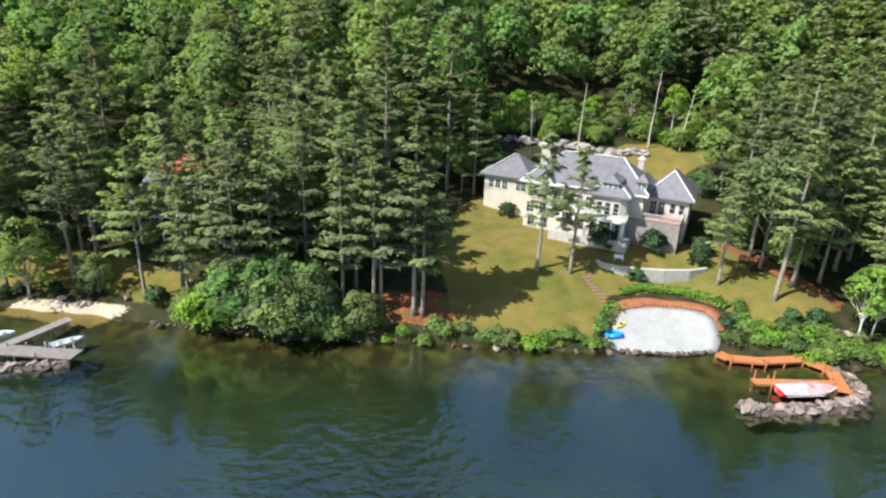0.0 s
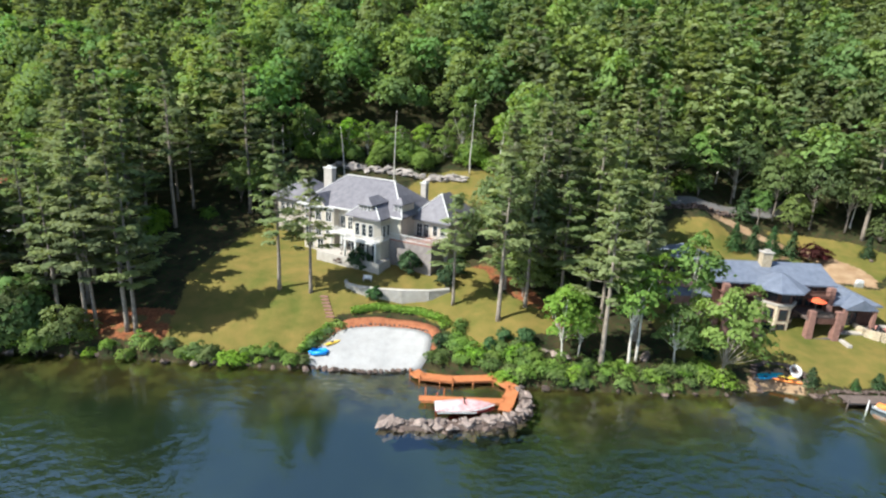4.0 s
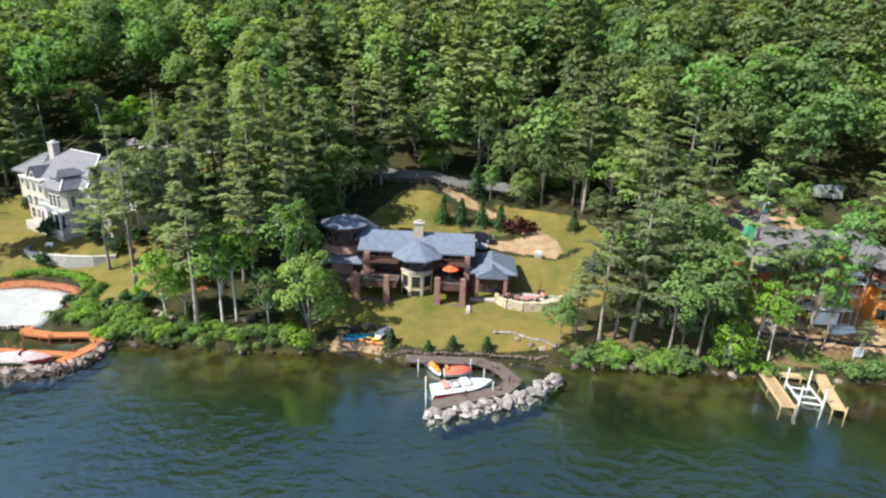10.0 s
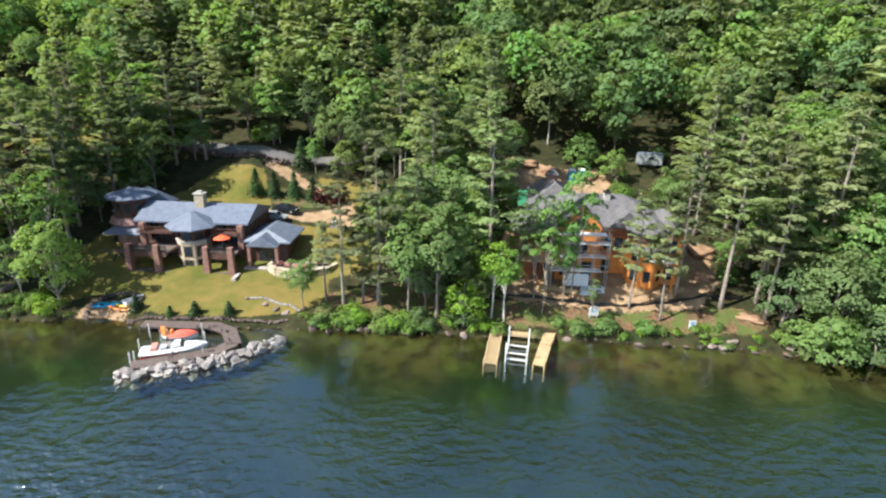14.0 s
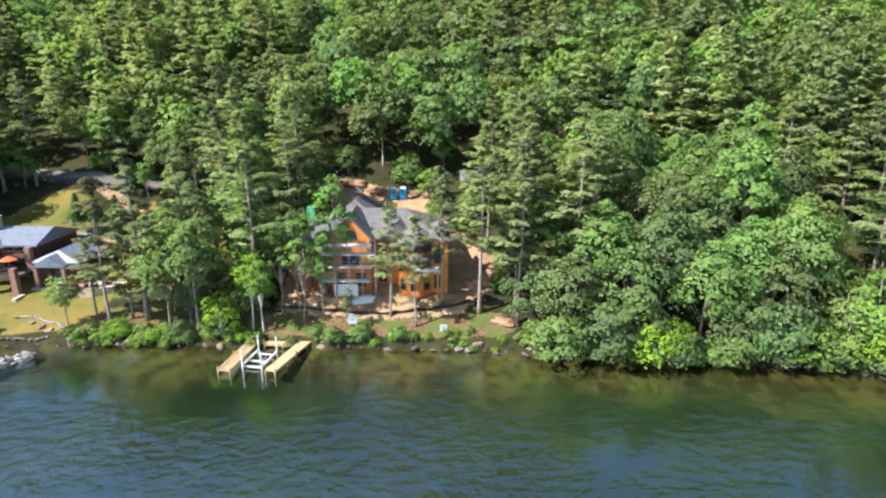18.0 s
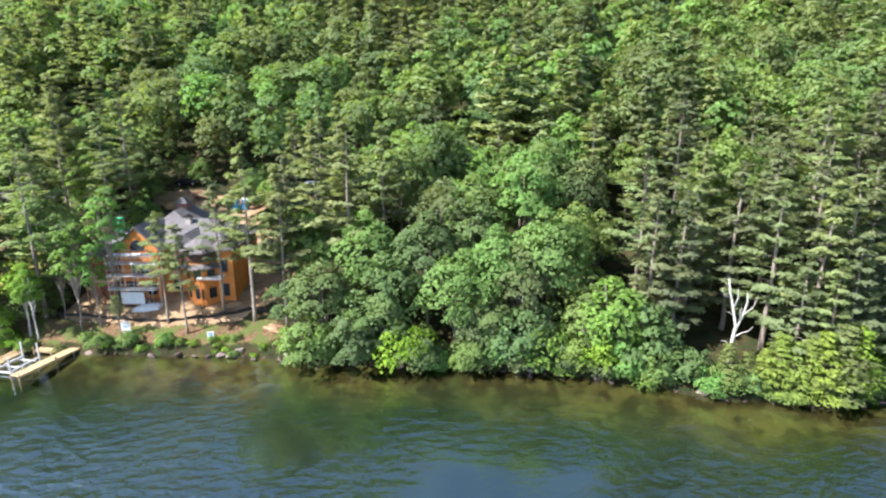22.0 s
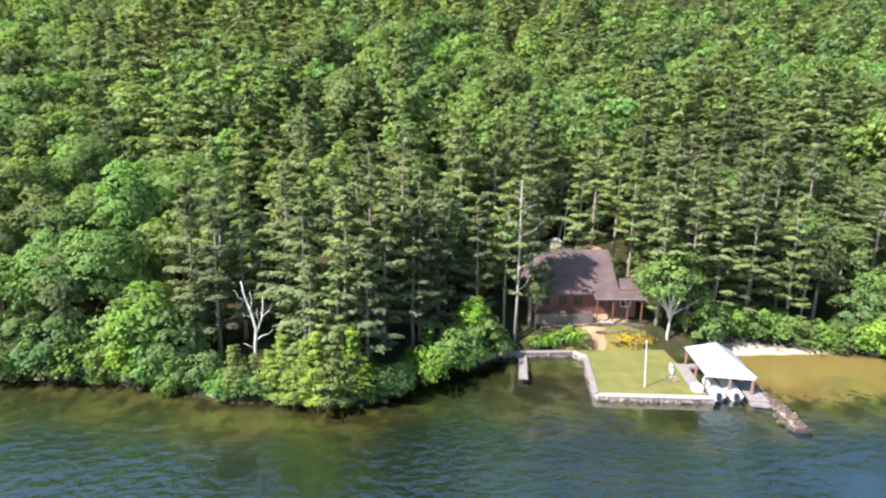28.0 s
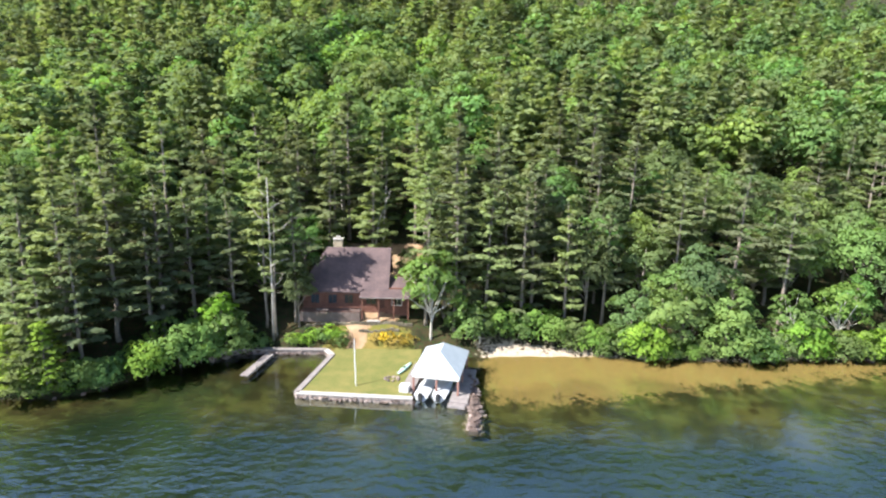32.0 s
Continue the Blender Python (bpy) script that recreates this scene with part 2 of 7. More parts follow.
class Geo:
    """Collects faces of one part; boxes, prisms, tubes and roofs in the thing's own coordinates."""
    def __init__(self):
        self.v, self.f = [], []

    def add(self, verts, faces):
        k = len(self.v)
        self.v += [tuple(p) for p in verts]
        self.f += [tuple(i + k for i in f) for f in faces]
        return self

    def box(self, x0, y0, z0, x1, y1, z1):
        return self.add([(x, y, z) for z in (z0, z1) for y in (y0, y1) for x in (x0, x1)],
                        [(0, 2, 3, 1), (4, 5, 7, 6), (0, 1, 5, 4), (2, 6, 7, 3), (0, 4, 6, 2), (1, 3, 7, 5)])

    def beam(self, a, b, w, h):
        """A bar of section w by h from a to b."""
        a, b = Vector(a), Vector(b)
        d = (b - a).normalized()
        s = d.cross(Vector((0, 0, 1)))
        s = s.normalized() if s.length > 1e-4 else Vector((1, 0, 0))
        u = s.cross(d)
        q = [p + s * i * w / 2 + u * j * h / 2 for p in (a, b) for j in (-1, 1) for i in (-1, 1)]
        return self.add(q, [(0, 2, 3, 1), (4, 5, 7, 6), (0, 1, 5, 4), (2, 6, 7, 3), (0, 4, 6, 2), (1, 3, 7, 5)])

    def prism(self, pts, z0, z1, top=None):
        """A column over a plan outline; top scales the upper outline about its middle."""
        n = len(pts)
        cx, cy = sum(p[0] for p in pts) / n, sum(p[1] for p in pts) / n
        k = 1 if top is None else top
        vs = [(p[0], p[1], z0) for p in pts] + [(cx + (p[0] - cx) * k, cy + (p[1] - cy) * k, z1) for p in pts]
        return self.add(vs, [tuple(range(n))[::-1], tuple(range(n, 2 * n))] + [(i, (i + 1) % n, n + (i + 1) % n, n + i) for i in range(n)])

    def tube(self, pts, radii, n=8, cap=True):
        """A round, tapering tube along points."""
        pts, rings = [Vector(p) for p in pts], []
        k = len(self.v)
        for i, p in enumerate(pts):
            d = (pts[min(i + 1, len(pts) - 1)] - pts[max(i - 1, 0)]).normalized()
            s = d.cross(Vector((0.13, 1, 0.21))).normalized()
            u = d.cross(s)
            self.v += [tuple(p + (s * math.cos(a) + u * math.sin(a)) * radii[i]) for a in (2 * math.pi * j / n for j in range(n))]
        for i in range(len(pts) - 1):
            self.f += [(k + i * n + j, k + i * n + (j + 1) % n, k + (i + 1) * n + (j + 1) % n, k + (i + 1) * n + j) for j in range(n)]
        if cap:
            self.f += [tuple(range(k + n - 1, k - 1, -1)), tuple(range(k + (len(pts) - 1) * n, k + len(pts) * n))]
        return self

    def hip(self, x0, y0, x1, y1, z0, z1, run=None, thick=0.25):
        """A hipped roof with closed eaves; run: how far the ridge stops short of the ends (0: gables)."""
        run = (y1 - y0) / 2 if run is None else run
        along = x1 - x0 >= y1 - y0
        if along:
            m = (y0 + y1) / 2
            a, b = (x0 + run, m, z1), (x1 - run, m, z1)
        else:
            m = (x0 + x1) / 2
            a, b = (m, y0 + run, z1), (m, y1 - run, z1)
        lo = [(x0, y0, z0 - thick), (x1, y0, z0 - thick), (x1, y1, z0 - thick), (x0, y1, z0 - thick)]
        up = [(x0, y0, z0), (x1, y0, z0), (x1, y1, z0), (x0, y1, z0)]
        fs = [(3, 2, 1, 0), (0, 1, 5, 4), (1, 2, 6, 5), (2, 3, 7, 6), (3, 0, 4, 7)]
        fs += [(4, 5, 9, 8), (5, 6, 9), (6, 7, 8, 9), (7, 4, 8)] if along else [(4, 5, 8), (5, 6, 9, 8), (6, 7, 9), (7, 4, 8, 9)]
        return self.add(lo + up + [a, b], fs)


def mesh_of(name, geo, mat, smooth=False):
    me = bpy.data.meshes.new(name)
    if isinstance(geo, Geo):
        me.from_pydata(geo.v, [], geo.f)
    else:
        geo.to_mesh(me)
        geo.free()
    me.materials.append(mat)
    if smooth:
        me.shade_smooth()
    me.update()
    return me


def part(name, geo, mat, parent, label="", smooth=False):
    """Links a shape as one mesh under a thing or a part."""
    me = geo if isinstance(geo, bpy.types.Mesh) else mesh_of(name, geo, mat, smooth)
    ob = new(name, me)
    ob.parent = parent
    return tagged(ob, label) if label else ob


def thing(name, x, y, z, rz=0, label="", category="", group="", kind=""):
    ob = new(name)
    ob.empty_display_size = 0.2
    ob.matrix_basis = pose(x, y, z, 0, 0, rz)
    return tagged(ob, label, category, group, kind)


def solid(name, geo, mat, x, y, z, rz=0, label="", category="", group="", kind="", smooth=False):
    ob = new(name, geo if isinstance(geo, bpy.types.Mesh) else mesh_of(name, geo, mat, smooth))
    ob.matrix_basis = pose(x, y, z, 0, 0, rz)
    return tagged(ob, label, category, group, kind)


def ground(x, y):
    return float(height(x, y))


def inside(px, py, poly):
    """Whether plan points lie in a polygon (arrays)."""
    px, py = np.asarray(px, float), np.asarray(py, float)
    hit = np.zeros(px.shape, bool)
    for (xa, ya), (xb, yb) in zip(poly, poly[1:] + poly[:1]):
        cross = (ya > py) != (yb > py)
        hit ^= cross & (px < (xb - xa) * (py - ya) / (yb - ya + 1e-12) + xa)
    return hit


def edge_distance(px, py, poly):
    best = np.full(np.shape(px), 1e9)
    for (xa, ya), (xb, yb) in zip(poly, poly[1:] + poly[:1]):
        dx, dy = xb - xa, yb - ya
        k = np.clip(((px - xa) * dx + (py - ya) * dy) / (dx * dx + dy * dy), 0, 1)
        best = np.minimum(best, np.hypot(px - xa - k * dx, py - ya - k * dy))
    return np.where(inside(px, py, poly), best, -best)


# ---- what covers the ground: plan outlines ----
LAWN_WHITE = [(2, 58.5), (10, 57.6), (20, 57.6), (24, 66), (34, 68), (40, 63), (43, 59.5), (50, 60.5), (56, 63), (54, 67), (47, 71), (46, 78), (40, 79), (20, 92), (10, 96), (3, 92), (1, 82), (-1, 74), (1, 66)]
LAWN_BROWN = [(71, 60), (76, 57), (80, 59.5), (86, 59), (88, 55.5), (100, 55.5), (109, 57), (113, 60), (112, 66), (122, 70), (126, 78), (121, 92), (116, 96), (112, 92), (118, 84), (113, 80), (99, 82), (94, 92), (92, 97), (83, 97), (77, 90), (72, 80), (70, 68)]
LAWN_DRIVE = [(107, 86), (114, 82), (118, 85), (117, 95), (110, 98), (102, 99), (104, 95)]
LAWN_LEFT = [(-75, 66), (-62, 66.5), (-50, 67), (-40, 63), (-34, 62), (-32, 66), (-42, 72), (-55, 78), (-75, 80)]
LAWN_CABIN = [(278, 57.5), (292, 57.2), (291, 60.5), (287, 62), (279, 62)]
LAWN_BACK = [(30, 104), (46, 100), (58, 108), (52, 114), (34, 114)]
DIRT_SITE = [(139, 61.5), (142, 60.6), (148, 59.8), (156, 59.2), (166, 60.5), (171, 66), (172, 74), (167, 84), (162, 92), (160, 100), (150, 102), (142, 106), (133, 106), (134, 101), (142, 96), (141, 84), (138, 74)]
DRIVE = [(97, 84.3), (105, 82.6), (112.8, 80.6), (114.6, 83.5), (112.4, 88), (110, 91.4), (104, 95), (97, 99), (90, 101), (92, 98.4), (99, 95), (105.6, 91.8), (107.4, 88.4), (104.4, 86), (97, 87.2)]
DIRT_CABIN = [(274, 62), (289, 62), (291, 66), (294, 76), (293, 88), (277, 88), (275, 74)]
MULCH = [(-16, 61), (-6, 59), (3, 59.5), (5, 64), (-2, 65.5), (-12, 64.5)]
MULCH_PATH = [(43, 78), (47, 74), (50, 69), (56, 63.5), (58, 65), (54, 70), (50, 76), (46, 80)]
MULCH_BED = [(88, 88.5), (104, 88), (107, 91), (103, 93), (90, 93)]
DIRT_BANK = [(112, 57), (138, 56.2), (172, 56), (175, 57.5), (172, 61), (160, 59.5), (150, 59.5), (138, 61), (126, 66), (113, 62)]
SAND = [(-60, 61.8), (-46, 59.2), (-42, 62), (-46, 63.6), (-58, 64.6)]
SAND_EAST = [(301.5, 45), (308, 43.6), (318, 44.6), (330, 47.2), (342, 49), (354, 50.6), (366, 54), (366, 57.4), (345, 56), (324, 57), (316, 59.2), (303, 59.6)]
COVE = [(78.4, 54), (79.2, 56.6), (81, 58.2), (84.8, 58.8), (86.2, 57), (86, 54)]
PATH_CABIN = [(281, 57.5), (283.5, 57.5), (285, 62), (281, 62)]
ROAD = [(66, 107.5), (75, 104), (84, 102.6), (94, 102.4), (104, 105), (116, 109.6)]
ROAD_CLEAR = [(66, 105), (75, 101), (94, 100), (105, 102.5), (117, 107.5), (116, 112), (103, 108), (94, 105.5), (84, 105.6), (75, 107), (66, 110.5)]
LEDGE = [(15, 114.8), (22, 113.4), (28, 112.2), (34, 110.9), (39, 109.8), (44, 109.2)]
LEDGE_CLEAR = [(2, 99), (48, 97), (58, 110), (57, 121), (32, 124), (2, 126)]
CLEARINGS = [LAWN_DRIVE, ROAD_CLEAR, LEDGE_CLEAR, LAWN_WHITE, LAWN_BROWN, DIRT_SITE, DRIVE, LAWN_CABIN, SAND, LAWN_BACK]

# ---- ground and lake bed: one sheet ----
gx = np.concatenate([np.linspace(-500, -110, 24)[:-1], np.linspace(-110, -72, 30)[:-1], np.arange(-72, 372, 0.7), np.linspace(372, 430, 40)[1:], np.linspace(430, 900, 24)[1:]])
gy = np.concatenate([np.linspace(-300, 20, 20)[:-1], np.linspace(20, 40, 20)[:-1], np.arange(40, 70, 0.6), np.arange(70, 118, 1.0), np.linspace(118, 300, 50), np.linspace(310, 700, 14)])
X, Y = np.meshgrid(gx, gy)
Z = height(X, Y)


def mask(polys, soft=0.9):
    best = np.full(X.shape, -1e9)
    box = (Y > 35) & (Y < 130)
    for p in polys:
        best[box] = np.maximum(best[box], edge_distance(X[box], Y[box], p))
    return np.clip(0.5 + best / (2 * soft), 0, 1)


cover = np.zeros(X.shape + (4,))
cover[..., 0] = mask([LAWN_DRIVE, LAWN_WHITE, LAWN_BROWN, LAWN_LEFT, LAWN_CABIN, LAWN_BACK])
cover[..., 1] = mask([DIRT_SITE, DRIVE, DIRT_CABIN, PATH_CABIN, COVE])
cover[..., 2] = mask([MULCH, MULCH_PATH])
bank = mask([DIRT_BANK, MULCH_BED])
cover[..., 3] = np.maximum(mask([SAND]), mask([SAND_EAST], 5.5))
rows_n, cols_n = X.shape
me = bpy.data.meshes.new("ground")
idx = np.arange(rows_n * cols_n).reshape(rows_n, cols_n)
quads = np.stack([idx[:-1, :-1], idx[:-1, 1:], idx[1:, 1:], idx[1:, :-1]], -1).reshape(-1, 4)
me.vertices.add(X.size)
me.vertices.foreach_set("co", np.stack([X, Y, Z], -1).ravel())
me.loops.add(quads.size)
me.loops.foreach_set("vertex_index", quads.ravel())
me.polygons.add(len(quads))
me.polygons.foreach_set("loop_start", np.arange(0, quads.size, 4))
me.update(calc_edges=True)
me.shade_smooth()
for name, k in (("lawn", 0), ("dirt", 1), ("mulch", 2), ("sand", 3)):
    at = me.attributes.new(name, "FLOAT", "POINT")
    at.data.foreach_set("value", cover[..., k].ravel().astype(np.float32))
at = me.attributes.new("bank", "FLOAT", "POINT")
at.data.foreach_set("value", bank.ravel().astype(np.float32))

gm = bpy.data.materials.new("ground_cover")
gm.use_nodes = True
nt, nn = gm.node_tree, gm.node_tree.nodes
pos = nn.new("ShaderNodeNewGeometry")


def gnoise(scale, detail=4, rough=0.55):
    t = nn.new("ShaderNodeTexNoise")
    t.inputs["Scale"].default_value, t.inputs["Detail"].default_value, t.inputs["Roughness"].default_value = scale, detail, rough
    nt.links.new(pos.outputs["Position"], t.inputs["Vector"])
    return t.outputs[0]


def gmix(fac, a, b):
    m = nn.new("ShaderNodeMix")
    m.data_type = "RGBA"
    for i, v in ((0, fac), (6, a), (7, b)):
        if isinstance(v, (tuple, float, int)):
            m.inputs[i].default_value = v
        else:
            nt.links.new(v, m.inputs[i])
    return m.outputs[2]


def grange(v, a, b, c=0.0, d=1.0):
    m = nn.new("ShaderNodeMapRange")
    nt.links.new(v, m.inputs[0])
    for i, w in enumerate((a, b, c, d)):
        m.inputs[i + 1].default_value = w
    return m.outputs[0]


def gmath(op, a, b):
    m = nn.new("ShaderNodeMath")
    m.operation = op
    for i, v in enumerate((a, b)):
        if isinstance(v, (float, int)):
            m.inputs[i].default_value = v
        else:
            nt.links.new(v, m.inputs[i])
    return m.outputs[0]


big, mid, small, tiny = gnoise(0.09), gnoise(0.45), gnoise(2.2), gnoise(9.0, 2)
sep = nn.new("ShaderNodeSeparateXYZ")
nt.links.new(pos.outputs["Position"], sep.inputs[0])
wobble = gmath("MULTIPLY", gmath("ADD", gmath("SUBTRACT", mid, 0.5), gmath("SUBTRACT", small, 0.5)), 0.9)


def covered(name):
    at = nn.new("ShaderNodeAttribute")
    at.attribute_name = name
    return grange(gmath("ADD", at.outputs["Fac"], wobble), 0.42, 0.58)


floor_c = gmix(grange(mid, 0.35, 0.65), (0.018, 0.018, 0.009, 1), (0.055, 0.042, 0.020, 1))
floor_c = gmix(grange(small, 0.5, 0.62), floor_c, (0.022, 0.045, 0.012, 1))
lawn_c = gmix(grange(gmath("ADD", gmath("MULTIPLY", big, 0.55), gmath("MULTIPLY", mid, 0.45)), 0.36, 0.62), (0.088, 0.100, 0.021, 1), (0.205, 0.148, 0.045, 1))
lawn_c = gmix(grange(tiny, 0.3, 0.7, 0, 0.3), lawn_c, (0.08, 0.10, 0.018, 1))
dirt_c = gmix(grange(mid, 0.3, 0.7), (0.22, 0.135, 0.075, 1), (0.37, 0.265, 0.165, 1))
mulch_c = gmix(grange(small, 0.35, 0.65), (0.12, 0.045, 0.022, 1), (0.26, 0.10, 0.045, 1))
mulch_c = gmix(grange(mid, 0.5, 0.6), mulch_c, (0.11, 0.09, 0.035, 1))
sand_c = gmix(grange(small, 0.3, 0.7), (0.34, 0.275, 0.205, 1), (0.46, 0.39, 0.31, 1))
bank_c = gmix(grange(small, 0.38, 0.62), (0.085, 0.055, 0.032, 1), (0.19, 0.115, 0.065, 1))
bank_c = gmix(grange(mid, 0.44, 0.56), bank_c, (0.085, 0.105, 0.03, 1))
land = gmix(covered("bank"), floor_c, bank_c)
land = gmix(covered("mulch"), land, mulch_c)
land = gmix(covered("lawn"), land, lawn_c)
land = gmix(covered("dirt"), land, dirt_c)
land = gmix(covered("sand"), land, sand_c)
shelf = gmix(grange(gmath("ADD", gmath("MULTIPLY", mid, 0.65), gmath("MULTIPLY", big, 0.35)), 0.47, 0.57), (0.042, 0.032, 0.014, 1), (0.100, 0.092, 0.034, 1))
shelf = gmix(covered("sand"), shelf, (0.34, 0.235, 0.108, 1))
deep = gmix(grange(big, 0.4, 0.6), (0.012, 0.024, 0.014, 1), (0.022, 0.038, 0.021, 1))
bed = gmix(grange(gmath("ADD", sep.outputs[2], gmath("MULTIPLY", gmath("SUBTRACT", big, 0.5), 2.6)), -1.9, -0.5), deep, shelf)
total = gmix(grange(sep.outputs[2], -0.05, 0.06), bed, land)
gb = nn["Principled BSDF"]
nt.links.new(total, gb.inputs["Base Color"])
gb.inputs["Roughness"].default_value, gb.inputs["Specular IOR Level"].default_value = 0.95, 0.15
bp = nn.new("ShaderNodeBump")
bp.inputs["Strength"].default_value, bp.inputs["Distance"].default_value = 0.6, 0.12
nt.links.new(gmath("ADD", small, gmath("MULTIPLY", tiny, 0.5)), bp.inputs["Height"])
nt.links.new(bp.outputs[0], gb.inputs["Normal"])
me.materials.append(gm)
tagged(new("ground", me), "wooded hillside with lawns and bare earth sloping into the lake", "ground", kind="structure")

# ---- the lake ----
wm = bpy.data.materials.new("lake_water")
wm.use_nodes = True
nt, nn = wm.node_tree, wm.node_tree.nodes
nn.remove(nn["Principled BSDF"])
pos = nn.new("ShaderNodeNewGeometry")
stretch = nn.new("ShaderNodeMapping")
stretch.inputs["Scale"].default_value = (0.75, 1.0, 1.0)
stretch.inputs["Rotation"].default_value = (0, 0, radians(-8))
nt.links.new(pos.outputs["Position"], stretch.inputs[0])


def wave(scale, detail, src):
    t = nn.new("ShaderNodeTexNoise")
    t.inputs["Scale"].default_value, t.inputs["Detail"].default_value = scale, detail
    nt.links.new(src, t.inputs["Vector"])
    return t.outputs[0]


ripples = gmath("ADD", gmath("MULTIPLY", wave(0.30, 2, stretch.outputs[0]), 1.2), gmath("ADD", gmath("MULTIPLY", wave(0.80, 3, stretch.outputs[0]), 2.1), gmath("MULTIPLY", wave(2.2, 3, stretch.outputs[0]), 0.35)))
where = nn.new("ShaderNodeSeparateXYZ")
nt.links.new(pos.outputs["Position"], where.inputs[0])
gusts = gmath("MULTIPLY", grange(wave(0.042, 3, stretch.outputs[0]), 0.42, 0.55, 0.10, 0.88), grange(where.outputs[1], 24.0, 46.0, 1.0, 0.3))
bp = nn.new("ShaderNodeBump")
bp.inputs["Distance"].default_value = 0.33
nt.links.new(gusts, bp.inputs["Strength"])
nt.links.new(ripples, bp.inputs["Height"])
fres, gl, tp, ms = nn.new("ShaderNodeFresnel"), nn.new("ShaderNodeBsdfGlossy"), nn.new("ShaderNodeBsdfTransparent"), nn.new("ShaderNodeMixShader")
fres.inputs["IOR"].default_value = 2.95
gl.inputs["Color"].default_value, gl.inputs["Roughness"].default_value = (0.77, 0.90, 1.0, 1), 0.10
tp.inputs[0].default_value = (0.56, 0.62, 0.46, 1)
for s in (fres, gl):
    nt.links.new(bp.outputs[0], s.inputs["Normal"])
nt.links.new(fres.outputs[0], ms.inputs[0])
nt.links.new(tp.outputs[0], ms.inputs[1])
nt.links.new(gl.outputs[0], ms.inputs[2])
nt.links.new(ms.outputs[0], nn["Material Output"].inputs[0])
lake = solid("lake_water", Geo().add([(-500, -300, 0), (900, -300, 0), (900, 90, 0), (-500, 90, 0)], [(0, 1, 2, 3)]), wm, 0, 0, 0, 0, "clear green-brown lake water with light ripples", "water", kind="structure")
lake.visible_shadow = False


# ---- trees: a few grown shapes of each kind, then planted ----
bark_pine = noise_mat("bark_pine", (0.15, 0.12, 0.095, 1), (0.34, 0.295, 0.25, 1), 2.5, 0.95, 0.6)
bark_birch = noise_mat("bark_birch", (0.30, 0.27, 0.23, 1), (0.72, 0.69, 0.63, 1), 1.6, 0.8, 0.3)
bark_dead = noise_mat("bark_dead", (0.40, 0.38, 0.35, 1), (0.70, 0.68, 0.64, 1), 1.6, 0.8, 0.3)
leaf_pine = leaf_mat("needles_pine", (0.156, 0.208, 0.100, 1), (0.210, 0.266, 0.122, 1), 0.03, 0.38)
leaf_spruce = leaf_mat("needles_spruce", (0.035, 0.075, 0.034, 1), (0.080, 0.145, 0.060, 1), 0.02, 0.2)
leaf_blue = leaf_mat("needles_blue", (0.06, 0.09, 0.085, 1), (0.16, 0.21, 0.19, 1), 0.01, 0.15)
leaf_maple = leaf_mat("leaves_maple", (0.108, 0.198, 0.070, 1), (0.175, 0.290, 0.098, 1), 0.05, 0.42)
leaf_bright = leaf_mat("leaves_bright", (0.105, 0.205, 0.042, 1), (0.21, 0.34, 0.070, 1), 0.02, 0.4)
leaf_hemlock = leaf_mat("needles_hemlock", (0.155, 0.225, 0.052, 1), (0.26, 0.36, 0.085, 1), 0.015, 0.4)
leaf_red = leaf_mat("leaves_red", (0.035, 0.012, 0.012, 1), (0.085, 0.030, 0.028, 1), 0.01, 0.3)
leaf_yellow = leaf_mat("leaves_yellow", (0.32, 0.24, 0.03, 1), (0.55, 0.42, 0.05, 1), 0.01, 0.3)
rng = np.random.default_rng(5)


def leaf_cards(spots, size, up=0.4, spray=0.0, r=None, loose=0.55):
    """Small folded leaf clumps, one kinked quad for each spot (place and outward direction). Returns points with normals."""
    r = r or rng
    n = len(spots)
    centres, out = spots[:, :3], spots[:, 3:]
    nrm = r.normal(size=(n, 3)) * loose + (0, 0, up) + 0.6 * (1 - 0.6 * spray) * out
    nrm /= np.linalg.norm(nrm, axis=1)[:, None]
    a = np.cross(nrm, r.normal(size=(n, 3)))
    if spray:
        a = out + r.normal(size=(n, 3)) * (0.45, 0.45, 0.12)
        a -= nrm * (a * nrm).sum(1)[:, None]
    a /= np.linalg.norm(a, axis=1)[:, None] + 1e-6
    b = np.cross(nrm, a)
    s = np.broadcast_to(size, (n,)) * r.uniform(0.6, 1.35, n)
    sa, sb = (a.T * s * (0.62 + 0.3 * spray)).T, (b.T * s * (0.44 - 0.2 * spray)).T
    fold = (nrm.T * s * 0.16).T
    pts = np.stack([centres - sa, centres - sb * r.uniform(.7, 1.3, (n, 1)) + fold, centres + sa, centres + sb * r.uniform(.7, 1.3, (n, 1)) + fold], 1)
    soft = 0.40 * nrm + 0.95 * out + (0, 0, up * 0.2)
    soft /= np.linalg.norm(soft, axis=1)[:, None]
    return np.concatenate([pts, np.repeat(soft[:, None], 4, 1)], 2).reshape(-1, 6)


